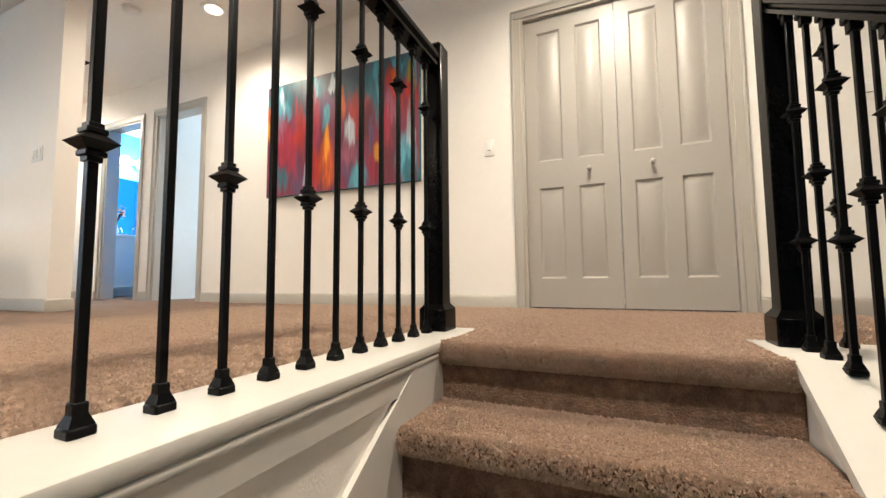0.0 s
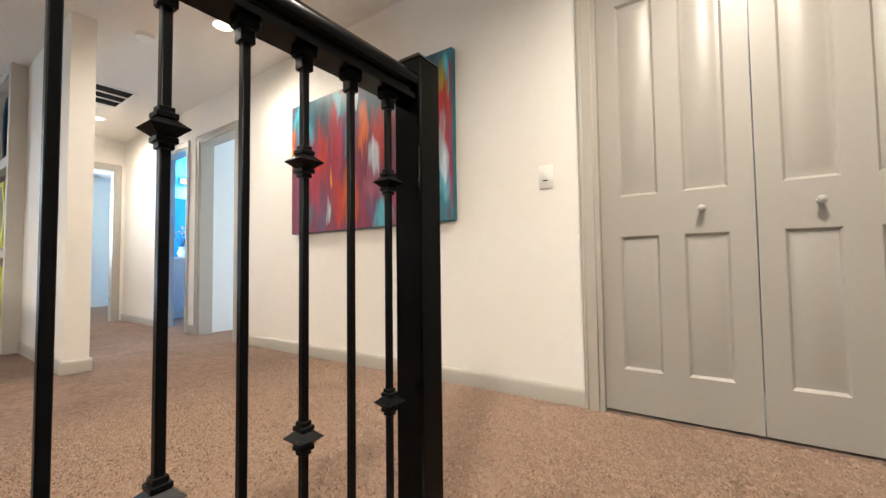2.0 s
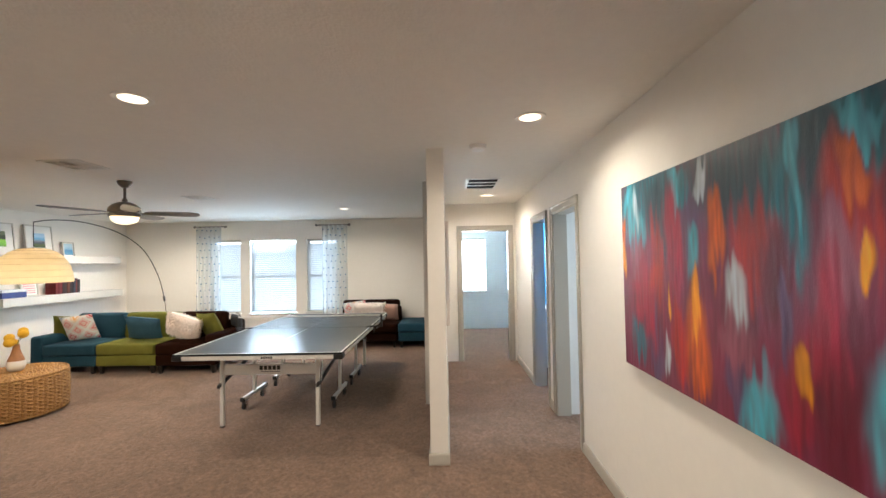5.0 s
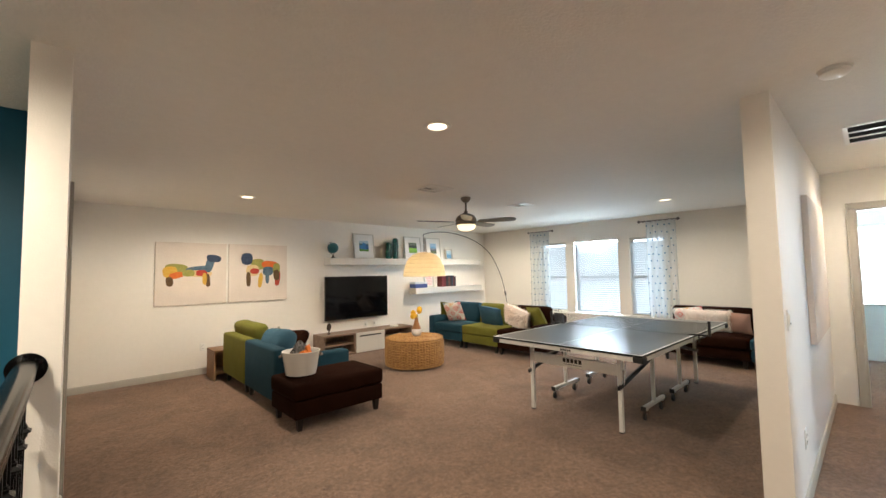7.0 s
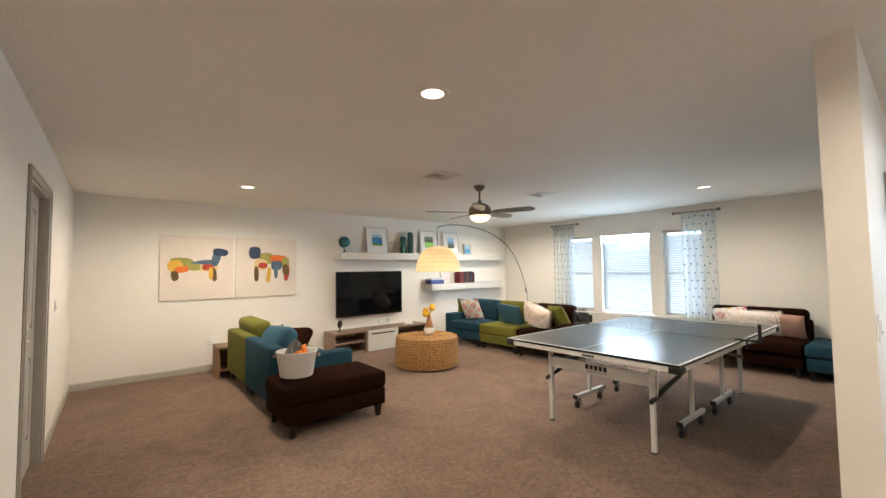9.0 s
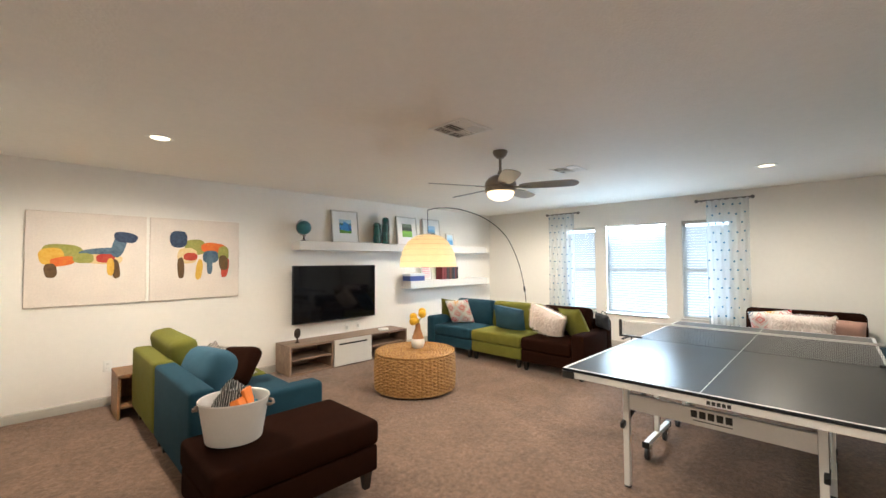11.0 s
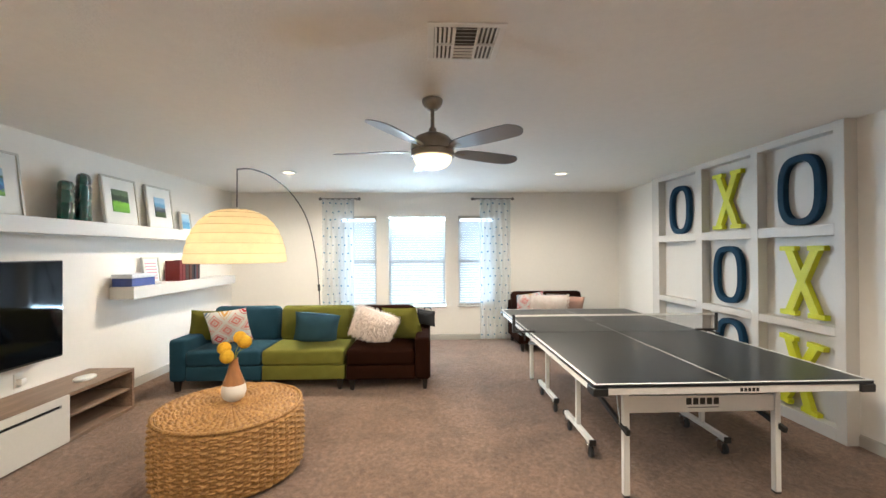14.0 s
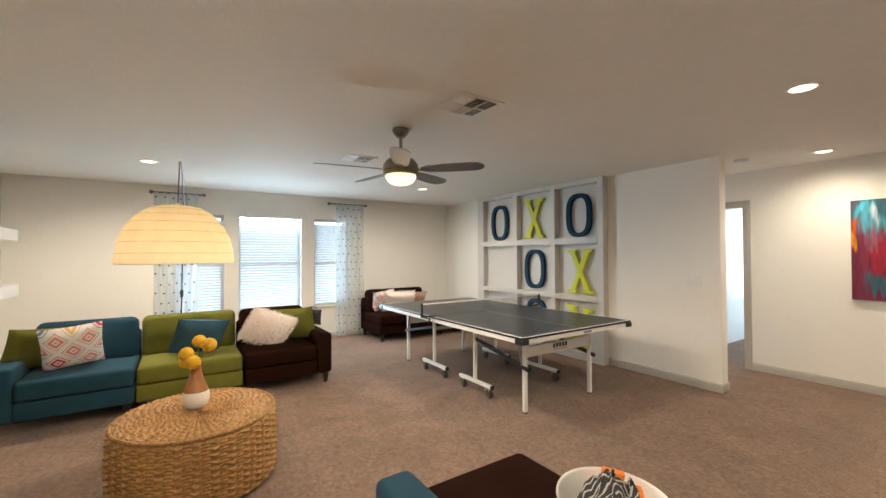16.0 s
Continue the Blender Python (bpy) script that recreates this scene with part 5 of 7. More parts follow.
gl = thing("globe", "small teal globe on a bronze stand", "globe", pose(-4.155, -4.66, S1))
bm = B()
lathe(bm, [(0.0, 0), (0.052, 0), (0.052, 0.008), (0.016, 0.02), (0.010, 0.05), (0.014, 0.062), (0.007, 0.07), (0.0, 0.07)], 24)
part("stand", bm, M_BRONZE, gl)
bm = B()
bmesh.ops.create_uvsphere(bm, u_segments=32, v_segments=20, radius=0.098, matrix=Matrix.Translation((0, 0, 0.190)))
part("sphere", bm, M_GLOBE, gl)
bm = B()
tube(bm, [(0.110 * math.cos(radians(a)), 0, 0.190 + 0.110 * math.sin(radians(a))) for a in range(-105, 76, 12)], 0.0045, 6)
part("meridian_arc", bm, M_BRONZE, gl)


def cactus(x, h, w, label):
    """A faceted ceramic cactus column with a pinched top."""
    bm = B()
    n = 8
    prof = [(0.42, 0.0), (0.5, 0.03), (0.5, 0.40), (0.43, 0.44), (0.5, 0.48), (0.5, 0.72), (0.43, 0.76), (0.48, 0.80), (0.47, 0.90), (0.38, 0.97), (0.22, 1.0)]
    lathe(bm, [(r * w, z * h) for r, z in prof], n, sy=0.62)
    return single("ceramic_cactus", bm, M_GREENGLASS, label, "ornament", pose(x, -4.66, S1, 0, 0, 22), "ceramic cacti")


cactus(-5.40, 0.34, 0.18, "shorter glossy green faceted ceramic cactus")
cactus(-5.575, 0.435, 0.18, "taller glossy green faceted ceramic cactus")
bx = thing("storage_box", "blue cardboard box with a pale lid", "box", pose(-6.19, -4.66, S2))
bm = B()
box(bm, -0.17, 0.17, -0.10, 0.10, 0.001, 0.085, 0.003, 1)
part("body", bm, material("cobalt_card", (0.05, 0.08, 0.27), 0.6), bx)
bm = B()
box(bm, -0.174, 0.174, -0.104, 0.104, 0.0855, 0.125, 0.003, 1)
part("lid", bm, material("pale_patterned_card", (0.52, 0.56, 0.66), 0.6, color2=(0.75, 0.78, 0.82), scale=30), bx, "pale grey patterned lid")
x = -6.83
rnd = random.Random(5)
for k, col in enumerate(((0.16, 0.012, 0.012), (0.14, 0.010, 0.010), (0.025, 0.012, 0.010), (0.03, 0.02, 0.015), (0.10, 0.030, 0.015), (0.02, 0.015, 0.014), (0.02, 0.03, 0.05), (0.11, 0.015, 0.015), (0.02, 0.015, 0.014))):
    w, h, d = rnd.uniform(0.035, 0.06), rnd.uniform(0.225, 0.255), rnd.uniform(0.15, 0.18)
    bk = thing("book", "upright hardback book on the floating shelf", "book", pose(x - w / 2, -4.67, S2), "books on the shelf")
    bm = B()
    box(bm, -w / 2, -w / 2 + 0.004, -d / 2, d / 2, 0.001, h, 0.001, 1)
    box(bm, w / 2 - 0.004, w / 2, -d / 2, d / 2, 0.001, h, 0.001, 1)
    box(bm, -w / 2 + 0.004, w / 2 - 0.004, d / 2 - 0.004, d / 2, 0.001, h)
    part("cover", bm, material("book_cloth_%s" % "abcdefghi"[k], col, 0.5), bk)
    bm = B()
    box(bm, -w / 2 + 0.0045, w / 2 - 0.0045, -d / 2 + 0.004, d / 2 - 0.0045, 0.004, h - 0.005)
    part("pages", bm, M_CERAMIC, bk)
    x -= w + 0.003

M_FANMETAL = material("satin_pewter_fan_metal", (0.26, 0.225, 0.185), 0.3, metal=1.0, vary=0.08, scale=25, bump=0.03, bump_scale=200)

# ---- table tennis table ----
TX0, TX1, TY0, TY1, TZ = -6.70, -3.955, -0.690, 0.842, 0.76
TC = ((TX0 + TX1) / 2, (TY0 + TY1) / 2)
tt = thing("table_tennis_table", "charcoal table tennis table on white steel legs with castors", "table tennis table", pose(TC[0], TC[1], 0))
HL, HW = (TX1 - TX0) / 2, (TY1 - TY0) / 2
for s in (1, -1):
    # one half: the top, its lines, its steel apron, the end legs and the wheeled frame
    bm = B()
    x0, x1 = sorted((s * 0.004, s * HL))
    box(bm, x0, x1, -HW, HW, TZ - 0.018, TZ, 0.002, 1)
    top = part("tabletop", bm, M_TOP, tt)
    bm = B()
    xa, xb = sorted((s * (HL - 0.02), s * (HL - 0.0005)))
    box(bm, xa, xb, -HW + 0.001, HW - 0.001, TZ + 0.0005, TZ + 0.0012)
    part("end_line", bm, M_LINE, top, "white painted court line")
    for y0, y1 in ((-HW + 0.0005, -HW + 0.02), (HW - 0.02, HW - 0.0005), (-0.0025, 0.0025)):
        xa, xb = sorted((s * 0.005, s * (HL - 0.0205)))
        bm = B()
        box(bm, xa, xb, y0, y1, TZ + 0.0005, TZ + 0.0012)
        part("court_line", bm, M_LINE, top, "white painted court line")
    bm = B()
    xa, xb = sorted((s * (HL - 0.022), s * (HL - 0.008)))
    box(bm, xa, xb, -HW + 0.01, HW - 0.01, TZ - 0.058, TZ - 0.0185, 0.002, 1)
    for y in (-HW + 0.008, HW - 0.022):
        xa, xb = sorted((s * 0.02, s * (HL - 0.0225)))
        box(bm, xa, xb, y, y + 0.014, TZ - 0.058, TZ - 0.0185, 0.002, 1)
    part("apron", bm, M_WHITEMETAL, tt, "white steel apron")
    for y in (-1, 1):
        bm = B()
        xa, xb = sorted((s * (HL - 0.085), s * (HL + 0.006)))
        ya, yb = sorted((y * (HW - 0.075), y * (HW + 0.006)))
        box(bm, xa, xb, ya, yb, TZ - 0.062, TZ - 0.0183, 0.004, 1)
        part("corner_guard", bm, M_BLKPLASTIC, tt, "black plastic corner guard")
    lx = s * (HL - 0.275)
    for y in (-0.465, 0.46):
        bm = B()
        box(bm, lx - 0.018, lx + 0.018, y - 0.018, y + 0.018, 0.012, TZ - 0.02, 0.003, 1)
        lg = part("leg", bm, M_WHITEMETAL, tt)
        bm = B()
        box(bm, lx - 0.0185, lx + 0.0185, y - 0.0185, y + 0.0185, 0.001, 0.0118, 0.003, 1)
        part("foot_cap", bm, M_BLKPLASTIC, lg)
    bm = B()
    box(bm, lx - 0.012, lx + 0.012, -0.446, 0.441, 0.500, 0.600, 0.003, 1)
    panel = part("cross_panel", bm, M_WHITEMETAL, tt, "white steel cross panel with a dark maker's mark")
    # maker's mark as plain bars
    bm = B()
    for k in range(5):
        box(bm, lx + s * 0.0125 - 0.0004, lx + s * 0.0125 + 0.0004, -0.10 + k * 0.042, -0.068 + k * 0.042, 0.545, 0.585)
    part("mark", bm, M_BLKPLASTIC, panel)
    bm = B()
    box(bm, lx + s * 0.0125 - 0.0004, lx + s * 0.0125 + 0.0004, -0.09, 0.10, 0.526, 0.531)
    part("mark_line", bm, M_NET, panel)
    bm = B()
    for k in range(5):
        box(bm, s * (HL - 0.0079) - 0.0004, s * (HL - 0.0079) + 0.0004, 0.03 + k * 0.022, 0.047 + k * 0.022, TZ - 0.050, TZ - 0.030)
    part("edge_mark", bm, M_BLKPLASTIC, tt, "dark maker's mark on the apron")
    bm = B()
    box(bm, lx - 0.012, lx + 0.012, -0.446, 0.441, 0.655, 0.675, 0.003, 1)
    part("cross_bar", bm, M_WHITEMETAL, tt)
    wx = s * 0.40
    for y in (-0.49, 0.485):
        bm = B()
        box(bm, wx - 0.016, wx + 0.016, y - 0.016, y + 0.016, 0.135, TZ - 0.02, 0.003, 1)
        part("wheel_upright", bm, M_WHITEMETAL, tt)
        bm = B()
        box(bm, wx - 0.27, wx + 0.27, y - 0.018, y + 0.018, 0.100, 0.134, 0.003, 1)
        bar = part("wheel_bar", bm, M_WHITEMETAL, tt)
        for cx in (wx - 0.272, wx + 0.272):
            bm = B()
            box(bm, cx - 0.006, cx + 0.006, y - 0.024, y + 0.024, 0.093, 0.136, 0.002, 1)
            part("end_cap", bm, M_BLKPLASTIC, bar)
        for cx in (wx - 0.215, wx + 0.215):
            bm = B()
            rod(bm, (cx + 0.02, y - 0.011, 0.0385), (cx + 0.02, y + 0.011, 0.0385), 0.0375, n=24)
            wheel = part("castor_wheel", bm, M_WHEEL, tt)
            bm = B()
            box(bm, cx - 0.02, cx + 0.03, y - 0.022, y - 0.014, 0.02, 0.085, 0.002, 1)
            box(bm, cx - 0.02, cx + 0.03, y + 0.014, y + 0.022, 0.02, 0.085, 0.002, 1)
            box(bm, cx - 0.025, cx + 0.035, y - 0.024, y + 0.024, 0.080, 0.094, 0.002, 1)
            part("castor_fork", bm, M_CHROME, wheel)
            bm = B()
            rod(bm, (cx + 0.02, y - 0.0125, 0.0385), (cx + 0.02, y + 0.0125, 0.0385), 0.018, n=16)
            part("wheel_hub", bm, M_NET, wheel)
            bm = B()
            box(bm, cx - 0.045, cx + 0.005, y - 0.017, y + 0.017, 0.060, 0.070, 0.003, 1)
            bm.transform(Matrix.Translation((cx, y, 0.065)) @ Matrix.Rotation(radians(18), 4, "Y") @ Matrix.Translation((-cx, -y, -0.065)))
            part("brake_lever", bm, M_WHITEMETAL, wheel, "white brake lever")
        # black stay from the upright to the end leg, and a thin brace
        bm = B()
        a, c = Vector((wx + s * 0.02, y, 0.56)), Vector((lx + s * 0.06, y * 0.97, 0.40))
        d = (c - a)
        m = Matrix.Translation((a + c) / 2) @ d.to_track_quat("X", "Z").to_matrix().to_4x4()
        box(bm, -d.length / 2, d.length / 2, -0.012, 0.012, -0.018, 0.018, 0.004, 1)
        bm.transform(m)
        part("stay", bm, M_BLKPLASTIC, tt, "black folding stay")
        bm = B()
        rod(bm, (lx - s * 0.02, y, 0.42), (lx - s * 0.10, y, TZ - 0.03), 0.006)
        part("brace", bm, M_CHROME, tt)
    bm = B()
    box(bm, wx - 0.012, wx + 0.012, -0.468, 0.463, 0.52, 0.56, 0.003, 1)
    part("wheel_cross_bar", bm, M_WHITEMETAL, tt)

net = thing("table_tennis_net", "black table tennis net with clamp posts on the table", "net", pose(TC[0], TC[1], TZ))
for s in (1, -1):
    bm = B()
    y = s * (HW + 0.135)
    box(bm, -0.012, 0.012, y - 0.012, y + 0.012, 0.0, 0.155, 0.004, 1)
    box(bm, -0.016, 0.016, min(y, s * (HW - 0.05)), max(y, s * (HW - 0.05)), 0.0015, 0.016, 0.004, 1)
    box(bm, -0.10, 0.10, y - s * 0.05 - 0.01, y - s * 0.05 + 0.01, -0.012, 0.0, 0.003, 1)
    rod(bm, (0, s * (HW + 0.04), -0.07), (0, s * (HW + 0.04), 0.002), 0.008)
    part("post", bm, M_BLKPLASTIC, net)
bm = B()
LN = HW + 0.12
box(bm, -0.003, 0.003, -LN, LN, 0.138, 0.153, 0.001, 1)
part("top_band", bm, M_LINE, net, "white top tape")
bm = B()
k = -LN
while k < LN:
    box(bm, -0.0006, 0.0006, k - 0.0006, k + 0.0006, 0.004, 0.138)
    k += 0.0105
z = 0.006
while z < 0.138:
    box(bm, -0.0006, 0.0006, -LN, LN, z - 0.0006, z + 0.0006)
    z += 0.0105
ob = part("mesh", bm, M_NET, net)
ob["kind"] = "stuff"

# ---- noughts and crosses wall ----
GY0, GY1 = 1.545, PY0
gw = thing("wall_grid_panelling", "warm grey painted shadow-box panelling with nine square niches", "wall panelling", kind="structure")
cols = [(-7.33, -7.17), (-6.42, -6.32), (-5.625, -5.544), (-4.833, -4.75)]
rows = [(0.002, 0.10), (0.80, 0.87), (1.578, 1.665), (2.385, CEIL - 0.001)]
for a, b in cols:
    bm = B()
    box(bm, a, b, GY0, GY1 - 0.0005, 0.002, CEIL - 0.001, 0.002, 1)
    part("stile", bm, M_GRID, gw)
for c, d in rows:
    for (p, q), (r, s) in zip(cols, cols[1:]):
        bm = B()
        box(bm, q + 0.0003, r - 0.0003, GY0 + 0.001, GY1 - 0.0005, c, d, 0.002, 1)
        part("rail", bm, M_GRID, gw)
for (p, q), (r, s) in zip(cols, cols[1:]):
    bm = B()
    box(bm, q + 0.0005, r - 0.0005, GY1 - 0.012, GY1 - 0.001, 0.101, 2.384)
    part("back_panel", bm, M_GRID, gw)


def letter_o(x, z, mat, label, w=0.41, h=0.60, lean=0):
    bm = B()
    n = 48
    t, d = 0.068, 0.050

    def loop(a, b, y, p=2.8):
        out = []
        for k in range(n):
            ang = 2 * math.pi * k / n
            c, s = math.cos(ang), math.sin(ang)
            out.append(bm.verts.new((a * math.copysign(abs(c) ** (2 / p), c), y, b * math.copysign(abs(s) ** (2 / p), s))))
        return out
    e = 0.006
    L = [loop(w / 2 - e, h / 2 - e, 0), loop(w / 2, h / 2, e), loop(w / 2, h / 2, d), loop(w / 2 - t, h / 2 - t * 0.85, d), loop(w / 2 - t, h / 2 - t * 0.85, e), loop(w / 2 - t + e, h / 2 - t * 0.85 + e, 0)]
    for a, b in zip(L, L[1:] + L[:1]):
        for k in range(n):
            bm.faces.new((a[k], a[(k + 1) % n], b[(k + 1) % n], b[k]))
    return single("wall_letter_o", bm, mat, label, "wall letter", pose(x, GY1 - 0.068, z, 0, lean, 0), "noughts and crosses letters")


def letter_x(x, z, mat, label, w=0.41, h=0.60, lean=0):
    """A slab-serif X: two crossing bars and four feet, cut from one board."""
    bm = B()
    d, t, sf = 0.050, 0.068, 0.042
    for sgn, lift in ((1, 0.0), (-1, 0.0015)):
        c = B()
        ln = math.hypot(h - sf, w - 0.16)
        box(c, -t / 2, t / 2, lift, d - lift, -ln / 2, ln / 2)
        c.transform(Matrix.Rotation(sgn * math.atan2(w - 0.16, h - sf), 4, "Y"))
        me = bpy.data.meshes.new("tmp")
        c.to_mesh(me)
        c.free()
        bm.from_mesh(me)
        bpy.data.meshes.remove(me)
    for sx in (1, -1):
        for sz in (1, -1):
            x0, x1 = sorted((sx * (w / 2 - 0.15), sx * w / 2))
            z0, z1 = sorted((sz * (h / 2 - sf), sz * h / 2))
            box(bm, x0, x1, -0.0015, d + 0.001, z0, z1, 0.003, 1)
    return single("wall_letter_x", bm, mat, label, "wall letter", pose(x, GY1 - 0.068, z, 0, lean, 0), "noughts and crosses letters")


cx = [(a[1] + b[0]) / 2 for a, b in zip(cols, cols[1:])]
BO, LX_ = "thick dark blue letter O mounted in a wall niche", "thick lime yellow letter X mounted in a wall niche"
letter_o(cx[0], 1.975, M_LETTERBLUE, BO)
letter_x(cx[1] - 0.02, 1.99, M_LETTERLIME, LX_)
letter_o(cx[2] + 0.02, 1.975, M_LETTERBLUE, BO)
letter_o(cx[1] - 0.02, 1.21, M_LETTERBLUE, BO)
letter_x(cx[2] + 0.04, 1.20, M_LETTERLIME, LX_)
letter_o(cx[1], 0.45, M_LETTERBLUE, BO)
letter_x(cx[2] + 0.0, 0.41, M_LETTERLIME, "lime yellow letter X hung askew in a wall niche", lean=6)

# ---- ceiling fan ----
fan = thing("ceiling_fan", "brushed nickel ceiling fan with five grey blades, light lit", "ceiling fan", pose(-4.45, -1.53, CEIL))
bm = B()
lathe(bm, [(0.0, -0.002), (0.066, -0.002), (0.068, -0.012), (0.064, -0.030), (0.052, -0.048), (0.036, -0.060), (0.034, -0.066), (0.022, -0.070), (0.0, -0.070)], 32)
part("canopy", bm, M_FANMETAL, fan)
bm = B()
rod(bm, (0, 0, -0.066), (0, 0, -0.215), 0.0125, n=16)
lathe(bm, [(0.0, -0.185), (0.022, -0.185), (0.026, -0.205), (0.022, -0.215)], 20)
part("downrod", bm, M_FANMETAL, fan)
bm = B()
lathe(bm, [(0.020, -0.214), (0.055, -0.220), (0.105, -0.245), (0.135, -0.28), (0.142, -0.305), (0.142, -0.330), (0.128, -0.332), (0.128, -0.342), (0.140, -0.344), (0.138, -0.372), (0.120, -0.374), (0.0, -0.374)], 40)
part("motor_housing", bm, M_FANMETAL, fan)
bm = B()
lathe(bm, [(0.122, -0.3745), (0.120, -0.392), (0.105, -0.420), (0.075, -0.440), (0.035, -0.450), (0.0, -0.452)], 40)
part("light_bowl", bm, M_BOWL, fan, "frosted glass light bowl, lit")
for k in range(5):
    a = -28 + 72 * k
    bm = B()
    n = 26
    rowsb = []
    for i in range(n + 1):
        u = 1 - (1 - i / n) ** 1.6
        x = 0.17 + 0.50 * u
        hw = 0.050 + 0.022 * math.sin(math.pi * min(1, u * 0.75))
        if u > 0.86:
            hw *= math.sqrt(max(0.06, 1 - ((u - 0.86) / 0.14) ** 2))
        if u < 0.1:
            hw *= 0.6 + 4 * u
        rowsb.append([bm.verts.new((x, y, z)) for y, z in ((-hw, 0.0), (hw, 0.0), (hw, 0.006), (-hw, 0.006))])
    for p, q in zip(rowsb, rowsb[1:]):
        for j in range(4):
            bm.faces.new((p[j], p[(j + 1) % 4], q[(j + 1) % 4], q[j]))
    bm.faces.new(rowsb[0])
    bm.faces.new(rowsb[-1][::-1])
    bl = part("blade", bm, M_BLADE, fan, at=pose(0, 0, -0.332, 0, 0, a) @ pose(0, 0, 0, -12, 0, 0))
    bm = B()
    box(bm, 0.10, 0.24, -0.016, 0.016, -0.004, -0.0005, 0.002, 1)
    part("blade_iron", bm, M_FANMETAL, bl)
lamp = bpy.data.lights.new("fan_light", "SPOT")
lamp.energy, lamp.color, lamp.shadow_soft_size, lamp.spot_size, lamp.spot_blend = 85, WARM, 0.10, radians(170), 0.5
new("fan_light", lamp).matrix_world = Matrix.Translation((-4.45, -1.53, CEIL - 0.57))

# ---- arc floor lamp ----
al = thing("arc_floor_lamp", "chrome arc floor lamp with a large ivory paper dome, lit", "floor lamp", pose(0, 0, 0))
bm = B()
lathe(bm, [(0.0, 0.001), (0.17, 0.001), (0.17, 0.02), (0.05, 0.03), (0.02, 0.04), (0.0, 0.04)], 32, at=(-7.18, -2.985, 0))
part("base", bm, M_CHROME, al)
bm = B()
P = [Vector(p) for p in ((-7.18, -2.985, 0.03), (-7.16, -2.985, 0.55), (-7.08, -2.98, 1.02), (-6.90, -2.975, 1.45), (-6.58, -2.97, 1.83), (-6.12, -2.98, 2.06), (-5.60, -2.99, 2.155), (-5.20, -3.0, 2.15), (-4.955, -3.01, 2.10))]
fine = []
for i in range(len(P) - 1):
    p0, p1, p2, p3 = P[max(i - 1, 0)], P[i], P[i + 1], P[min(i + 2, len(P) - 1)]
    for j in range(8):
        s = j / 8
        fine.append(0.5 * ((2 * p1) + (p2 - p0) * s + (2 * p0 - 5 * p1 + 4 * p2 - p3) * s * s + (3 * p1 - p0 - 3 * p2 + p3) * s ** 3))
fine.append(P[-1])
tube(bm, fine, 0.0062, 8)
part("arc_pole", bm, M_ARC, al)
bm = B()
rod(bm, (-7.09, -2.98, 0.97), (-7.07, -2.98, 1.05), 0.016)
part("joint_collar", bm, M_BLKPLASTIC, al)
SHX, SHY, SHZ, SHR, SHH = -4.972, -3.02, 1.393, 0.352, 0.405
bm = B()
tube(bm, [(-4.955, -3.01, 2.10), (-4.960, -3.013, 1.98), (SHX, SHY, SHZ + SHH - 0.01)], 0.004, 6)
part("cord", bm, M_BLKPLASTIC, al)
bm = B()
n, m = 72, 32
rings = []
for j in range(m + 1):
    f = j / m
    ang = f * math.pi / 2
    sag = 0.006 * math.sin(math.pi * (j % 4) / 4)            # paper bellies out between the wires
    r = max(SHR * math.cos(ang) ** 0.74 + sag - 0.003, 0.024)
    z = SHZ + SHH * math.sin(ang) ** 1.08
    rings.append([bm.verts.new((SHX + (r + 0.004 * noise.noise((k * 0.5, j * 0.4, 5)) * math.sin(math.pi * (j % 4) / 4)) * math.cos(2 * math.pi * k / n), SHY + (r + 0.004 * noise.noise((k * 0.5, j * 0.4, 5)) * math.sin(math.pi * (j % 4) / 4)) * math.sin(2 * math.pi * k / n), z + 0.003 * noise.noise((k * 0.3, j * 0.5, 9)))) for k in range(n)])
for a, b in zip(rings, rings[1:]):
    for k in range(n):
        bm.faces.new((a[k], a[(k + 1) % n], b[(k + 1) % n], b[k]))
shade = part("shade", bm, M_PAPER, al, "ribbed ivory paper dome shade")
for j in range(0, m, 4):
    bm = B()
    ang = j / m * math.pi / 2
    r = SHR * math.cos(ang) ** 0.74 - 0.002
    tube(bm, [(SHX + r * math.cos(2 * math.pi * k / 60), SHY + r * math.sin(2 * math.pi * k / 60), SHZ + SHH * math.sin(ang) ** 1.08) for k in range(61)], 0.0017, 5)
    part("wire_rib", bm, M_BAMBOO, shade)
bm = B()
bmesh.ops.create_uvsphere(bm, u_segments=20, v_segments=12, radius=0.035, matrix=Matrix.Translation((SHX, SHY, SHZ + 0.13)))
part("bulb", bm, M_BULB, al, "lit frosted bulb")
bm = B()
rod(bm, (SHX, SHY, SHZ + 0.165), (SHX, SHY, SHZ + 0.42), 0.012)
part("socket", bm, M_PLASTIC, al)
lamp = bpy.data.lights.new("paper_lamp_bulb", "POINT")
lamp.energy, lamp.color, lamp.shadow_soft_size = 6.2, (1.0, 0.77, 0.46), 0.05
new("paper_lamp_bulb", lamp).matrix_world = Matrix.Translation((SHX, SHY, SHZ + 0.075))

# ---- curtains ----
M_RODMETAL = material("dark_pewter_metal", (0.20, 0.195, 0.19), 0.32, metal=1.0, vary=0.08, scale=30)


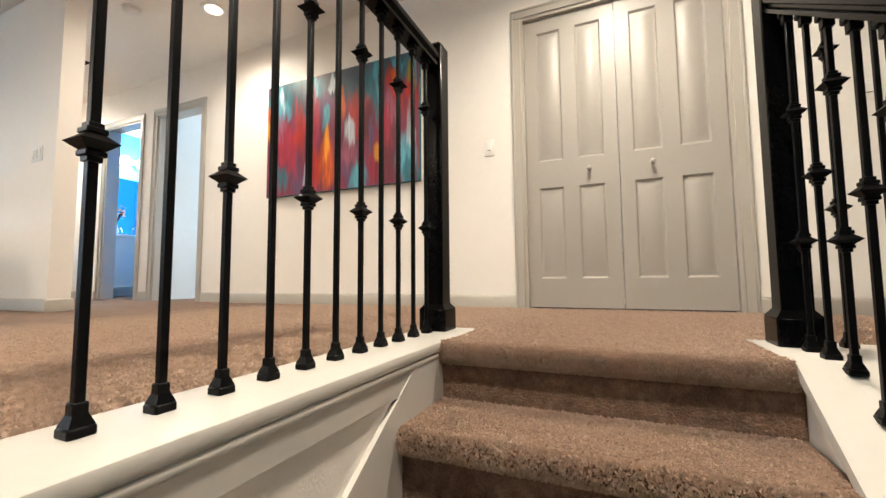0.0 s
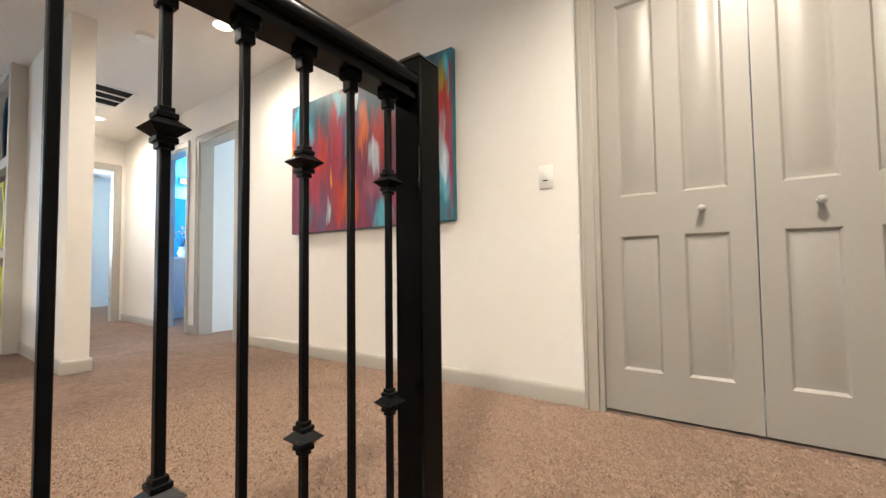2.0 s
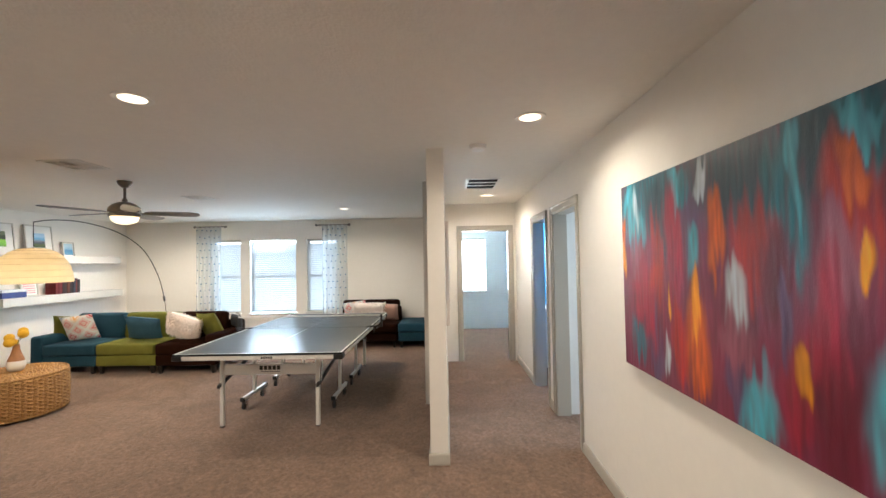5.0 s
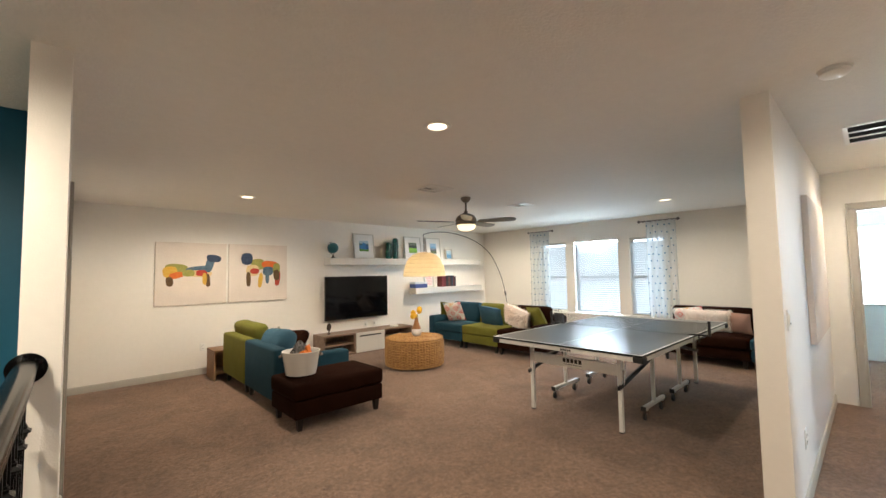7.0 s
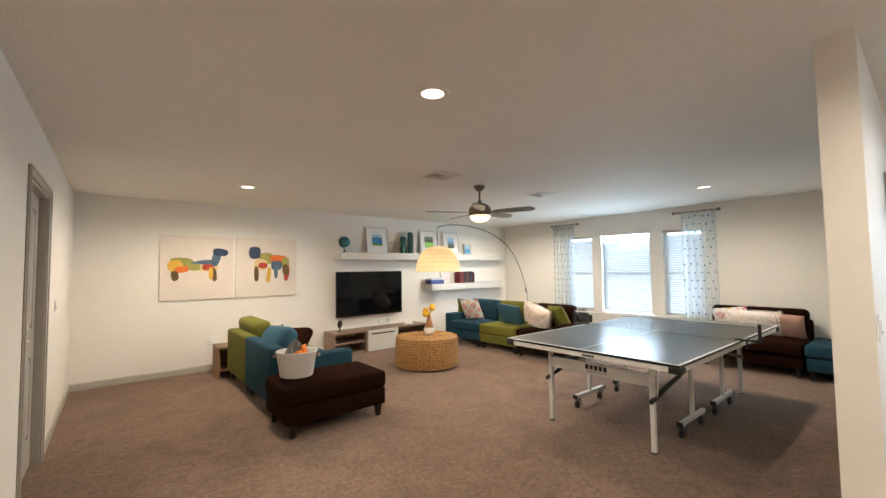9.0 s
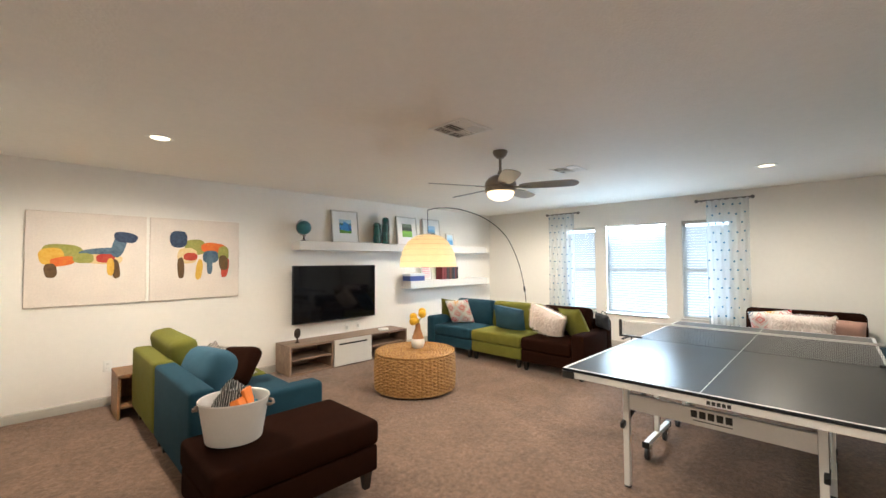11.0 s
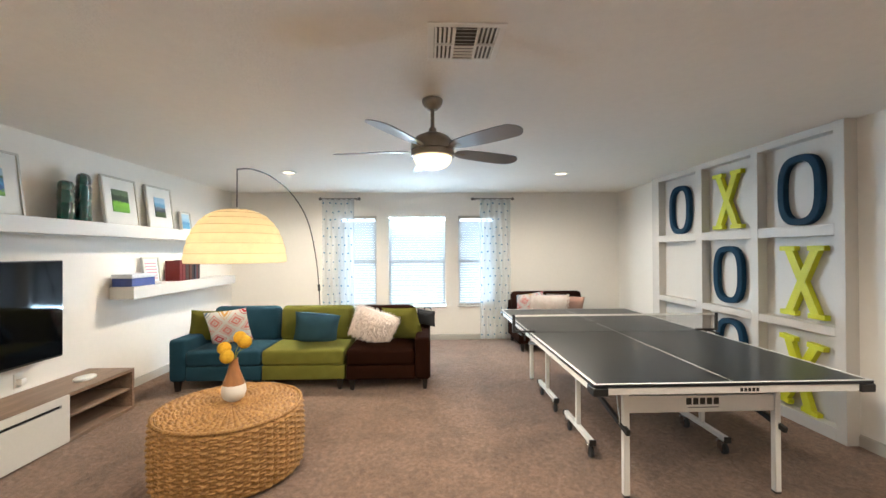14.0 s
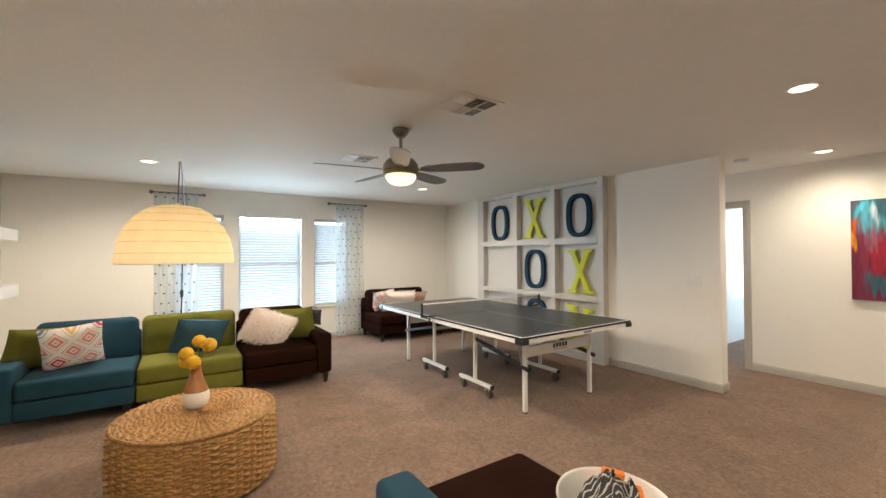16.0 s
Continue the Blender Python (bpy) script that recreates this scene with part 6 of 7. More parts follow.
def curtain(y0, y1, ya, yb, seed):
    """A sheer curtain between y0 and y1 on a short rod from ya to yb."""
    XR = XW + 0.075
    rod_t = thing("curtain_rod", "brushed metal curtain rod with ball finials", "curtain rod", pose(XR, 0, 2.335), "curtain rods")
    bm = B()
    rod(bm, (0, ya, 0), (0, yb, 0), 0.0105, n=14)
    part("bar", bm, M_RODMETAL, rod_t)
    bm = B()
    rod(bm, (-0.045, ya + 0.02, 0.012), (-0.045, yb - 0.02, 0.012), 0.007, n=12)
    part("rear_bar", bm, M_RODMETAL, rod_t)
    for y in (ya, yb):
        bm = B()
        bmesh.ops.create_uvsphere(bm, u_segments=16, v_segments=10, radius=0.026, matrix=Matrix.Translation((0, y, 0)))
        part("finial", bm, M_RODMETAL, rod_t)
    for y in (ya + 0.05, yb - 0.05):
        bm = B()
        rod(bm, (-0.0745, y, 0), (0, y, 0), 0.006)
        rod(bm, (-0.0745, y, 0), (-0.068, y, 0), 0.02, n=16)
        part("bracket", bm, M_NICKEL, rod_t)
    t = thing("sheer_curtain", "sheer white curtain with small embroidered blue dots", "curtain", pose(XR, 0, 0), "sheer curtains")
    bm = B()
    n, m = 72, 30
    zt, zb = 2.335, 0.03

    def off(u, v):
        return 0.026 * (0.5 + 0.5 * v) * math.sin(u * 34 + 1.5 * noise.noise((u * 3 + seed, v * 1.5, 0))) + 0.008 * noise.noise((u * 4, v * 3, seed))
    rowsc = []
    for i in range(m + 1):
        v = i / m
        rowsc.append([bm.verts.new((off(k / n, v) + 0.004, y0 + (y1 - y0) * k / n + 0.012 * v * noise.noise((k * 0.1, v * 2, seed)), zt + (zb - zt) * v)) for k in range(n + 1)])
    for a, b in zip(rowsc, rowsc[1:]):
        for k in range(n):
            bm.faces.new((a[k], a[k + 1], b[k + 1], b[k]))
    part("panel", bm, M_SHEER, t)
    bm = B()
    rnd = random.Random(int(seed * 7))
    for i in range(17):
        for k in range(5):
            u, v = (k + 0.3 + 0.5 * (i % 2) + rnd.uniform(-0.12, 0.12)) / 5.3, (i + 0.6 + rnd.uniform(-0.12, 0.12)) / 17.2
            y, z = y0 + (y1 - y0) * u, zt + (zb - zt) * v
            bmesh.ops.create_cone(bm, cap_ends=True, segments=8, radius1=0.0145, radius2=0.0145, depth=0.003, matrix=Matrix.Translation((off(u, v) + 0.009, y, z)) @ Matrix.Rotation(radians(90), 4, "Y"))
    ob = part("embroidered_dots", bm, M_DOTS, t, "small blue embroidered dots")
    ob["kind"] = "stuff"
    return t


curtain(-3.30, -2.78, -3.33, -2.70, 1.0)
curtain(-0.72, -0.21, -0.84, -0.17, 2.0)

# ---- vents and detector ----


def supply_vent(x, y, size, label, rot=0):
    t = thing("ceiling_vent", label, "ceiling vent", pose(x, y, CEIL, 0, 0, rot), "ceiling vents")
    s = size / 2
    bm = B()
    for q in ((-s, s, -s, -s + 0.03), (-s, s, s - 0.03, s), (-s, -s + 0.03, -s + 0.03, s - 0.03), (s - 0.03, s, -s + 0.03, s - 0.03)):
        box(bm, q[0], q[1], q[2], q[3], -0.008, -0.0005, 0.002, 1)
    part("frame", bm, M_PLASTIC, t)
    # a flat dark sheet takes the place of the duct's shade
    bm = B()
    box(bm, -s + 0.03, s - 0.03, -s + 0.03, s - 0.03, -0.002, -0.0008)
    part("duct_opening", bm, M_VENTIN, t)
    i = s - 0.032
    for q in ((-i * 0.36 - 0.004, -i * 0.36 + 0.004, -i, i), (i * 0.36 - 0.004, i * 0.36 + 0.004, -i, i), (-i, -i * 0.36 - 0.0045, -0.005, 0.005), (i * 0.36 + 0.0045, i, -0.005, 0.005)):
        bm = B()
        box(bm, q[0], q[1], q[2], q[3], -0.013, -0.003, 0.001, 1)
        part("divider", bm, M_PLASTIC, t)
    for j in range(9):
        p = -i + 0.012 + j * (2 * i - 0.02) / 8.6
        for (a, b), ang, along in (((-i, -i * 0.36), 35, "y"), ((i * 0.36, i), -35, "y"), ((-i * 0.33, i * 0.33), 30 if j < 5 else -30, "x")):
            bm = B()
            if along == "y":
                q = a + (b - a) * (j + 0.5) / 9
                if j % 2:
                    bm.free()
                    continue
                box(bm, -0.006, 0.006, -i, i, -0.001, 0.001)
                at = pose(q, 0, -0.007, 0, ang, 0)
            else:
                box(bm, a, b, -0.006, 0.006, -0.001, 0.001)
                at = pose(0, p, -0.007, ang, 0, 0)
            part("louvre", bm, M_PLASTIC, t, at=at)
    return t


supply_vent(-3.745, -1.385, 0.345, "square white louvred ceiling vent", 90)
supply_vent(-5.56, -1.44, 0.30, "square white louvred ceiling vent", 90)
rv = thing("return_grille", "white return air grille with long slots in the hall ceiling", "ceiling vent", pose(-4.95, 2.22, CEIL))
bm = B()
for q in ((-0.30, 0.30, -0.19, -0.16), (-0.30, 0.30, 0.16, 0.19), (-0.30, -0.27, -0.16, 0.16), (0.27, 0.30, -0.16, 0.16)):
    box(bm, q[0], q[1], q[2], q[3], -0.008, -0.0005, 0.002, 1)
part("frame", bm, M_PLASTIC, rv)
# flat black sheet painted as the shade behind the slats
bm = B()
box(bm, -0.27, 0.27, -0.16, 0.16, -0.002, -0.0008)
part("duct_opening", bm, M_DARK, rv)
for k in range(2):
    bm = B()
    box(bm, -0.09 + k * 0.18 - 0.014, -0.09 + k * 0.18 + 0.014, -0.16, 0.16, -0.0075, -0.0025, 0.001, 1)
    part("slat", bm, M_PLASTIC, rv)
sd = thing("smoke_detector", "round white smoke detector on the hall ceiling", "smoke detector", pose(-3.41, 2.053, CEIL))
bm = B()
lathe(bm, [(0.0, -0.0005), (0.068, -0.0005), (0.068, -0.012), (0.0, -0.012)], 32)
part("base", bm, M_PLASTIC, sd)
bm = B()
lathe(bm, [(0.062, -0.0122), (0.062, -0.026), (0.050, -0.036), (0.020, -0.040), (0.0, -0.040)], 32)
part("cover", bm, M_PLASTIC, sd)

# ---- pictures on the walls ----
PAL = {"t": (0.02, 0.13, 0.17), "c": (0.10, 0.36, 0.46), "d": (0.025, 0.052, 0.072), "w": (0.48, 0.54, 0.60), "r": (0.36, 0.030, 0.020), "p": (0.31, 0.026, 0.050), "o": (0.60, 0.13, 0.01), "y": (0.80, 0.36, 0.01), "m": (0.10, 0.010, 0.022), "v": (0.10, 0.06, 0.13), "k": (0.26, 0.09, 0.13), "g": (0.20, 0.22, 0.03)}
STROKES_A = (("t", 0.15, 0.93, 0.24, 0.20), ("d", 0.55, 0.94, 0.28, 0.22), ("t", 0.90, 0.95, 0.18, 0.17), ("d", 0.24, 0.78, 0.06, 0.20), ("d", 0.62, 0.84, 0.10, 0.20), ("v", 0.42, 0.74, 0.05, 0.19), ("t", 0.73, 0.78, 0.06, 0.24), ("d", 0.81, 0.86, 0.05, 0.18), ("c", 0.045, 0.93, 0.04, 0.09),
             ("c", 0.10, 0.76, 0.07, 0.15), ("w", 0.11, 0.82, 0.025, 0.10), ("c", 0.35, 0.93, 0.04, 0.09), ("w", 0.47, 0.90, 0.03, 0.07), ("c", 0.76, 0.88, 0.014, 0.12), ("c", 0.88, 0.95, 0.05, 0.06), ("o", 0.012, 0.70, 0.018, 0.20), ("y", 0.016, 0.60, 0.012, 0.10))
STROKES_B = (("p", 0.34, 0.64, 0.045, 0.28), ("p", 0.14, 0.46, 0.07, 0.16), ("k", 0.10, 0.60, 0.04, 0.09), ("r", 0.24, 0.52, 0.05, 0.22), ("c", 0.43, 0.56, 0.025, 0.15), ("o", 0.52, 0.66, 0.04, 0.16), ("r", 0.64, 0.62, 0.07, 0.20), ("m", 0.70, 0.52, 0.045, 0.20), ("w", 0.585, 0.46, 0.032, 0.11),
             ("k", 0.585, 0.30, 0.06, 0.12), ("o", 0.44, 0.22, 0.055, 0.22), ("r", 0.36, 0.24, 0.05, 0.16), ("t", 0.11, 0.18, 0.06, 0.13), ("v", 0.22, 0.14, 0.05, 0.14), ("p", 0.20, 0.28, 0.03, 0.16), ("w", 0.285, 0.13, 0.020, 0.11), ("r", 0.866, 0.75, 0.06, 0.16), ("o", 0.87, 0.80, 0.03, 0.09))
STROKES_C = (("k", 0.838, 0.55, 0.05, 0.14), ("p", 0.80, 0.38, 0.05, 0.18), ("v", 0.725, 0.42, 0.02, 0.10), ("r", 0.955, 0.60, 0.035, 0.15), ("g", 0.965, 0.76, 0.022, 0.12), ("v", 0.58, 0.15, 0.05, 0.10), ("c", 0.645, 0.08, 0.055, 0.15), ("p", 0.738, 0.17, 0.035, 0.20), ("m", 0.82, 0.14, 0.055, 0.22), ("c", 0.93, 0.18, 0.065, 0.24),
             ("t", 0.96, 0.05, 0.06, 0.12), ("w", 0.955, 0.38, 0.025, 0.13), ("c", 0.985, 0.80, 0.014, 0.10), ("y", 0.315, 0.42, 0.011, 0.08), ("y", 0.436, 0.34, 0.014, 0.12), ("y", 0.762, 0.30, 0.015, 0.11), ("y", 0.877, 0.585, 0.012, 0.07), ("t", 0.40, 0.88, 0.03, 0.10))


def abstract_painting():
    """Broad vertical strokes of oil paint on a deep canvas."""
    w, h, d = 1.562, 1.030, 0.036
    t = thing("abstract_painting", "large abstract painting of red, orange and teal vertical strokes", "painting", pose(-1.946, YN - d - 0.002, 0.952))
    bm = B()
    box(bm, -w / 2, w / 2, 0.0, d, 0, h, 0.003, 1)
    part("canvas_frame", bm, material("teal_painted_canvas_edge", (0.02, 0.10, 0.14), 0.7, color2=(0.03, 0.16, 0.2), scale=5), t)
    nx, nz = 300, 190
    grid = [(i / nx, j / nz) for j in range(nz + 1) for i in range(nx + 1)]
    u, v = np.array(grid).T
    nz3 = lambda fu, fv, c: np.array([noise.noise((p * fu, q * fv, c)) for p, q in grid])
    fine, comb = nz3(44, 4.0, 4.0), nz3(100, 9.0, 6.0)
    du = 0.022 * nz3(9, 4, 1.0) + 0.010 * nz3(40, 6, 2.0)
    dv = 0.15 * nz3(15, 2.0, 3.0) + 0.09 * fine + 0.06 * comb
    col = np.outer(np.ones(len(u)), np.array(PAL["p"]) * 0.30 + np.array(PAL["m"]) * 0.45 + np.array(PAL["v"]) * 0.25)
    for c, a, b, ra, rb in STROKES_A + STROKES_B + STROKES_C:
        k = np.clip((1.40 - ((u + du - a) / ra) ** 2 - ((v + dv - b) / rb) ** 2) / 1.25, 0, 1)
        k = (k * k * (3 - 2 * k) * np.clip(0.86 + 0.35 * comb, 0.3, 0.97))[:, None]
        col = col * (1 - k) + np.array(PAL[c]) * k
    grey = col.mean(1)[:, None]
    bright = 1.05 + 0.40 * nz3(26, 2.6, 7.0) + 0.20 * nz3(75, 7, 8.0) + 0.18 * comb
    col = np.clip(np.clip(grey + (col - grey) * 1.15, 0.0, 1.0) * bright[:, None], 0.003, 0.9)
    cs = np.hstack([col, np.ones((len(u), 1))])
    relief = -0.0012 - 0.0012 * (0.5 + 0.5 * comb)
    vs = np.stack([-w / 2 + 0.002 + (w - 0.004) * u, relief, 0.002 + (h - 0.004) * v], 1).tolist()
    fs = [(j * (nx + 1) + i, j * (nx + 1) + i + 1, (j + 1) * (nx + 1) + i + 1, (j + 1) * (nx + 1) + i) for j in range(nz) for i in range(nx)]
    me = bpy.data.meshes.new("paint_layer")
    me.from_pydata(vs, [], fs)
    ca = me.color_attributes.new("pigment", "FLOAT_COLOR", "POINT")
    ca.data.foreach_set("color", np.array(cs, dtype=np.float32).ravel())
    mat = material("oil_paint_strokes", (0.5, 0.5, 0.5), 0.42, bump=0.05, bump_scale=60, stretch=(3, 1, 1))
    at = mat.node_tree.nodes.new("ShaderNodeAttribute")
    at.attribute_name = "pigment"
    mat.node_tree.links.new(at.outputs["Color"], mat.node_tree.nodes["Principled BSDF"].inputs["Base Color"])
    me.materials.append(mat)
    me.shade_smooth()
    ob = new("paint_layer", me)
    ob.parent = t
    return t


abstract_painting()
M_CANVAS = material("pale_pink_beige_canvas", (0.74, 0.66, 0.59), 0.85, vary=0.05, scale=4, bump=0.15, bump_scale=500)
PATCH = [material("patch_%s" % n, c, 0.8, color2=d, scale=9, detail_scale=40) for n, c, d in (
    ("ochre", (0.62, 0.33, 0.03), (0.70, 0.45, 0.08)), ("orange", (0.65, 0.10, 0.02), (0.70, 0.20, 0.03)), ("slate", (0.05, 0.09, 0.14), (0.12, 0.19, 0.25)), ("olive", (0.26, 0.26, 0.05), (0.38, 0.36, 0.10)), ("red", (0.40, 0.03, 0.02), (0.5, 0.08, 0.04)), ("umber", (0.09, 0.05, 0.02), (0.16, 0.09, 0.03)), ("navy", (0.02, 0.03, 0.07), (0.05, 0.08, 0.14)), ("cream", (0.66, 0.46, 0.18), (0.72, 0.58, 0.34)))]


def shape_canvas(label, x0, x1, shapes):
    """A stretched canvas with plain flat colour patches; shapes are (patch, x, z, rx, rz, turn)."""
    w = x1 - x0
    t = thing("canvas_print", label, "wall art", pose((x0 + x1) / 2, YS + 0.0265, 1.04, 0, 0, 180), "pair of canvases")
    bm = B()
    box(bm, -w / 2, w / 2, 0, 0.026, 0, 0.922, 0.004, 1)
    part("canvas", bm, M_CANVAS, t)
    for k, (pt, x, z, rx, rz, turn) in enumerate(shapes):
        bm = B()
        n = 28
        vsx = []
        for i in range(n):
            a = 2 * math.pi * i / n
            c, s = math.cos(a), math.sin(a)
            r = 1 + 0.06 * noise.noise((c * 2 + k, s * 2, x0))
            px, pz = rx * r * math.copysign(abs(c) ** 0.75, c), rz * r * math.copysign(abs(s) ** 0.75, s)
            ct, stn = math.cos(radians(turn)), math.sin(radians(turn))
            vsx.append(bm.verts.new((x + px * ct - pz * stn, -0.0006 - 0.00025 * k, z + px * stn + pz * ct)))
        bm.faces.new(vsx)
        part("colour_patch", bm, PATCH[pt], t)
    return t


# local x runs to the viewer's right
shape_canvas("pale canvas with a long low shape of coloured patches", -2.395, -1.474, (
    (3, -0.20, 0.53, 0.15, 0.075, -4), (0, -0.28, 0.49, 0.09, 0.08, 10), (1, -0.20, 0.44, 0.09, 0.045, 12), (2, 0.08, 0.52, 0.17, 0.055, 6), (7, 0.10, 0.46, 0.16, 0.05, -3), (4, 0.12, 0.47, 0.075, 0.045, 0), (3, -0.05, 0.47, 0.08, 0.05, 0),
    (2, 0.225, 0.60, 0.055, 0.12, -14), (6, 0.28, 0.69, 0.10, 0.055, -8), (5, -0.285, 0.35, 0.045, 0.07, 8), (5, 0.20, 0.36, 0.035, 0.10, 6), (0, 0.16, 0.38, 0.03, 0.09, 0)))
shape_canvas("pale canvas with a compact shape of coloured patches", -3.342, -2.425, (
    (3, -0.02, 0.60, 0.11, 0.09, 0), (1, 0.18, 0.59, 0.14, 0.065, -6), (7, -0.10, 0.50, 0.10, 0.09, 0), (4, -0.07, 0.49, 0.07, 0.045, 0), (2, 0.14, 0.49, 0.085, 0.075, 0), (3, 0.28, 0.52, 0.06, 0.10, 0), (4, 0.30, 0.36, 0.04, 0.12, -8), (5, 0.28, 0.42, 0.05, 0.09, 4),
    (6, -0.19, 0.69, 0.085, 0.095, 0), (5, -0.165, 0.36, 0.035, 0.12, 2), (0, 0.02, 0.34, 0.035, 0.12, -6), (2, 0.13, 0.38, 0.03, 0.10, 0)))
hc = thing("canvas_print", "pale canvas hung on the hall side of the partition", "wall art", pose(-5.3, PY1 + 0.04, 0.87, 0, 0, 180))
bm = B()
box(bm, -0.66, 0.66, 0.001, 0.039, 0, 1.12, 0.004, 1)
part("canvas", bm, M_CANVAS, hc)

# ---- bathroom seen through the doorway ----
van = thing("bathroom_vanity", "white bathroom vanity with a pale counter", "vanity", pose(HX, 3.95, 0))
bm = B()
box(bm, 0.001, 0.52, -0.85, 0.85, 0.10, 0.82, 0.003, 1)
box(bm, 0.001, 0.44, -0.85, 0.85, 0.001, 0.099)
part("body", bm, M_WHITE, van)
for y in (-0.43, 0.0, 0.43):
    bm = B()
    box(bm, 0.521, 0.538, y - 0.205, y + 0.205, 0.13, 0.79, 0.004, 1)
    d = part("door", bm, M_WHITE, van)
    bm = B()
    tube(bm, [(0.539, y + 0.15, 0.62), (0.565, y + 0.15, 0.62), (0.565, y + 0.15, 0.74), (0.539, y + 0.15, 0.74)], 0.005, 6)
    part("handle", bm, M_NICKEL, d)
bm = B()
box(bm, 0.001, 0.545, -0.87, 0.87, 0.821, 0.855, 0.004, 1)
part("countertop", bm, M_CERAMIC, van)
fc = thing("faucet", "chrome basin faucet on the vanity counter", "faucet", pose(HX + 0.14, 3.80, 0.8555))
bm = B()
tube(bm, [(0, 0, 0), (0, 0, 0.12), (0.03, 0, 0.16), (0.09, 0, 0.165), (0.13, 0, 0.14)], 0.011, 10)
rod(bm, (0, -0.07, 0), (0, -0.07, 0.06), 0.014)
rod(bm, (0, 0.07, 0), (0, 0.07, 0.06), 0.014)
part("spout", bm, M_CHROME, fc)
vl = thing("vanity_light", "lit frosted bar light above the bathroom vanity", "wall lamp", pose(HX, 3.9, 2.02))
bm = B()
box(bm, 0.001, 0.03, -0.35, 0.35, -0.04, 0.04, 0.004, 1)
part("backplate", bm, M_NICKEL, vl)
for y in (-0.23, 0, 0.23):
    bm = B()
    lathe(bm, [(0.0, -0.09), (0.05, -0.085), (0.065, -0.03), (0.055, 0.04), (0.02, 0.06), (0.0, 0.06)], 20, at=(0.10, y, 0))
    part("glass_shade", bm, M_LAMPGLOW, vl)
lamp = bpy.data.lights.new("vanity_glow", "POINT")
lamp.energy, lamp.color, lamp.shadow_soft_size = 70, (0.9, 0.95, 1.0), 0.12
new("vanity_glow", lamp).matrix_world = Matrix.Translation((HX + 0.35, 3.9, 2.0))
mi = thing("bathroom_mirror", "plain frameless mirror above the vanity", "mirror", pose(HX + 0.002, 3.72, 0.90))
bm = B()
box(bm, 0.0, 0.006, -0.25, 0.25, 0.0, 0.85, 0.001, 1)
part("glass", bm, M_MIRROR, mi)
fp = thing("potted_orchid", "small vase with dark branches and pink blossoms", "plant", pose(HX + 0.30, 3.48, 0.8555))
bm = B()
lathe(bm, [(0.0, 0), (0.04, 0), (0.055, 0.06), (0.035, 0.13), (0.04, 0.15), (0.03, 0.15), (0.0, 0.14)], 20)
part("vase", bm, M_CERAMIC, fp)
rnd = random.Random(3)
bm, bl = B(), B()
for k in range(7):
    a = rnd.uniform(0, 6.28)
    tip = Vector((0.10 * math.cos(a), 0.10 * math.sin(a), 0.32 + 0.14 * rnd.random()))
    tube(bm, [(0, 0, 0.13), tuple(tip * 0.6 + Vector((0, 0, 0.06))), tuple(tip)], 0.004, 5)
    for j in range(5):
        p = tip * rnd.uniform(0.75, 1.05) + Vector((rnd.uniform(-0.03, 0.03), rnd.uniform(-0.03, 0.03), rnd.uniform(-0.03, 0.03)))
        bmesh.ops.create_icosphere(bl, subdivisions=1, radius=rnd.uniform(0.012, 0.022), matrix=Matrix.Translation(p) @ Matrix.Diagonal((1, 1, 0.5, 1)))
part("branches", bm, M_BRONZE, fp)
part("blossoms", bl, F_PINK, fp, "pale pink blossoms")

# ---- carpet pile near the stairs ----
# same carpet, yarn colour lifted for the landing's brighter light and tuft shade
M_TUFT = material("brightened_carpet_yarn", (0.55, 0.415, 0.315), 0.95, color2=(0.66, 0.515, 0.405), scale=34.0, detail_scale=230, spec=0.02, transl=0.3)
_n, _l = M_TUFT.node_tree.nodes, M_TUFT.node_tree.links
_geo, _hsv, _map = _n.new("ShaderNodeNewGeometry"), _n.new("ShaderNodeHueSaturation"), _n.new("ShaderNodeMapRange")
_map.inputs["To Min"].default_value, _map.inputs["To Max"].default_value = 0.9, 1.06
_src = _n["Principled BSDF"].inputs["Base Color"].links[0].from_socket
_l.new(_geo.outputs["Random Per Island"], _map.inputs["Value"])
_l.new(_map.outputs[0], _hsv.inputs["Value"])
_l.new(_src, _hsv.inputs["Color"])
_l.new(_hsv.outputs[0], _n["Principled BSDF"].inputs["Base Color"])


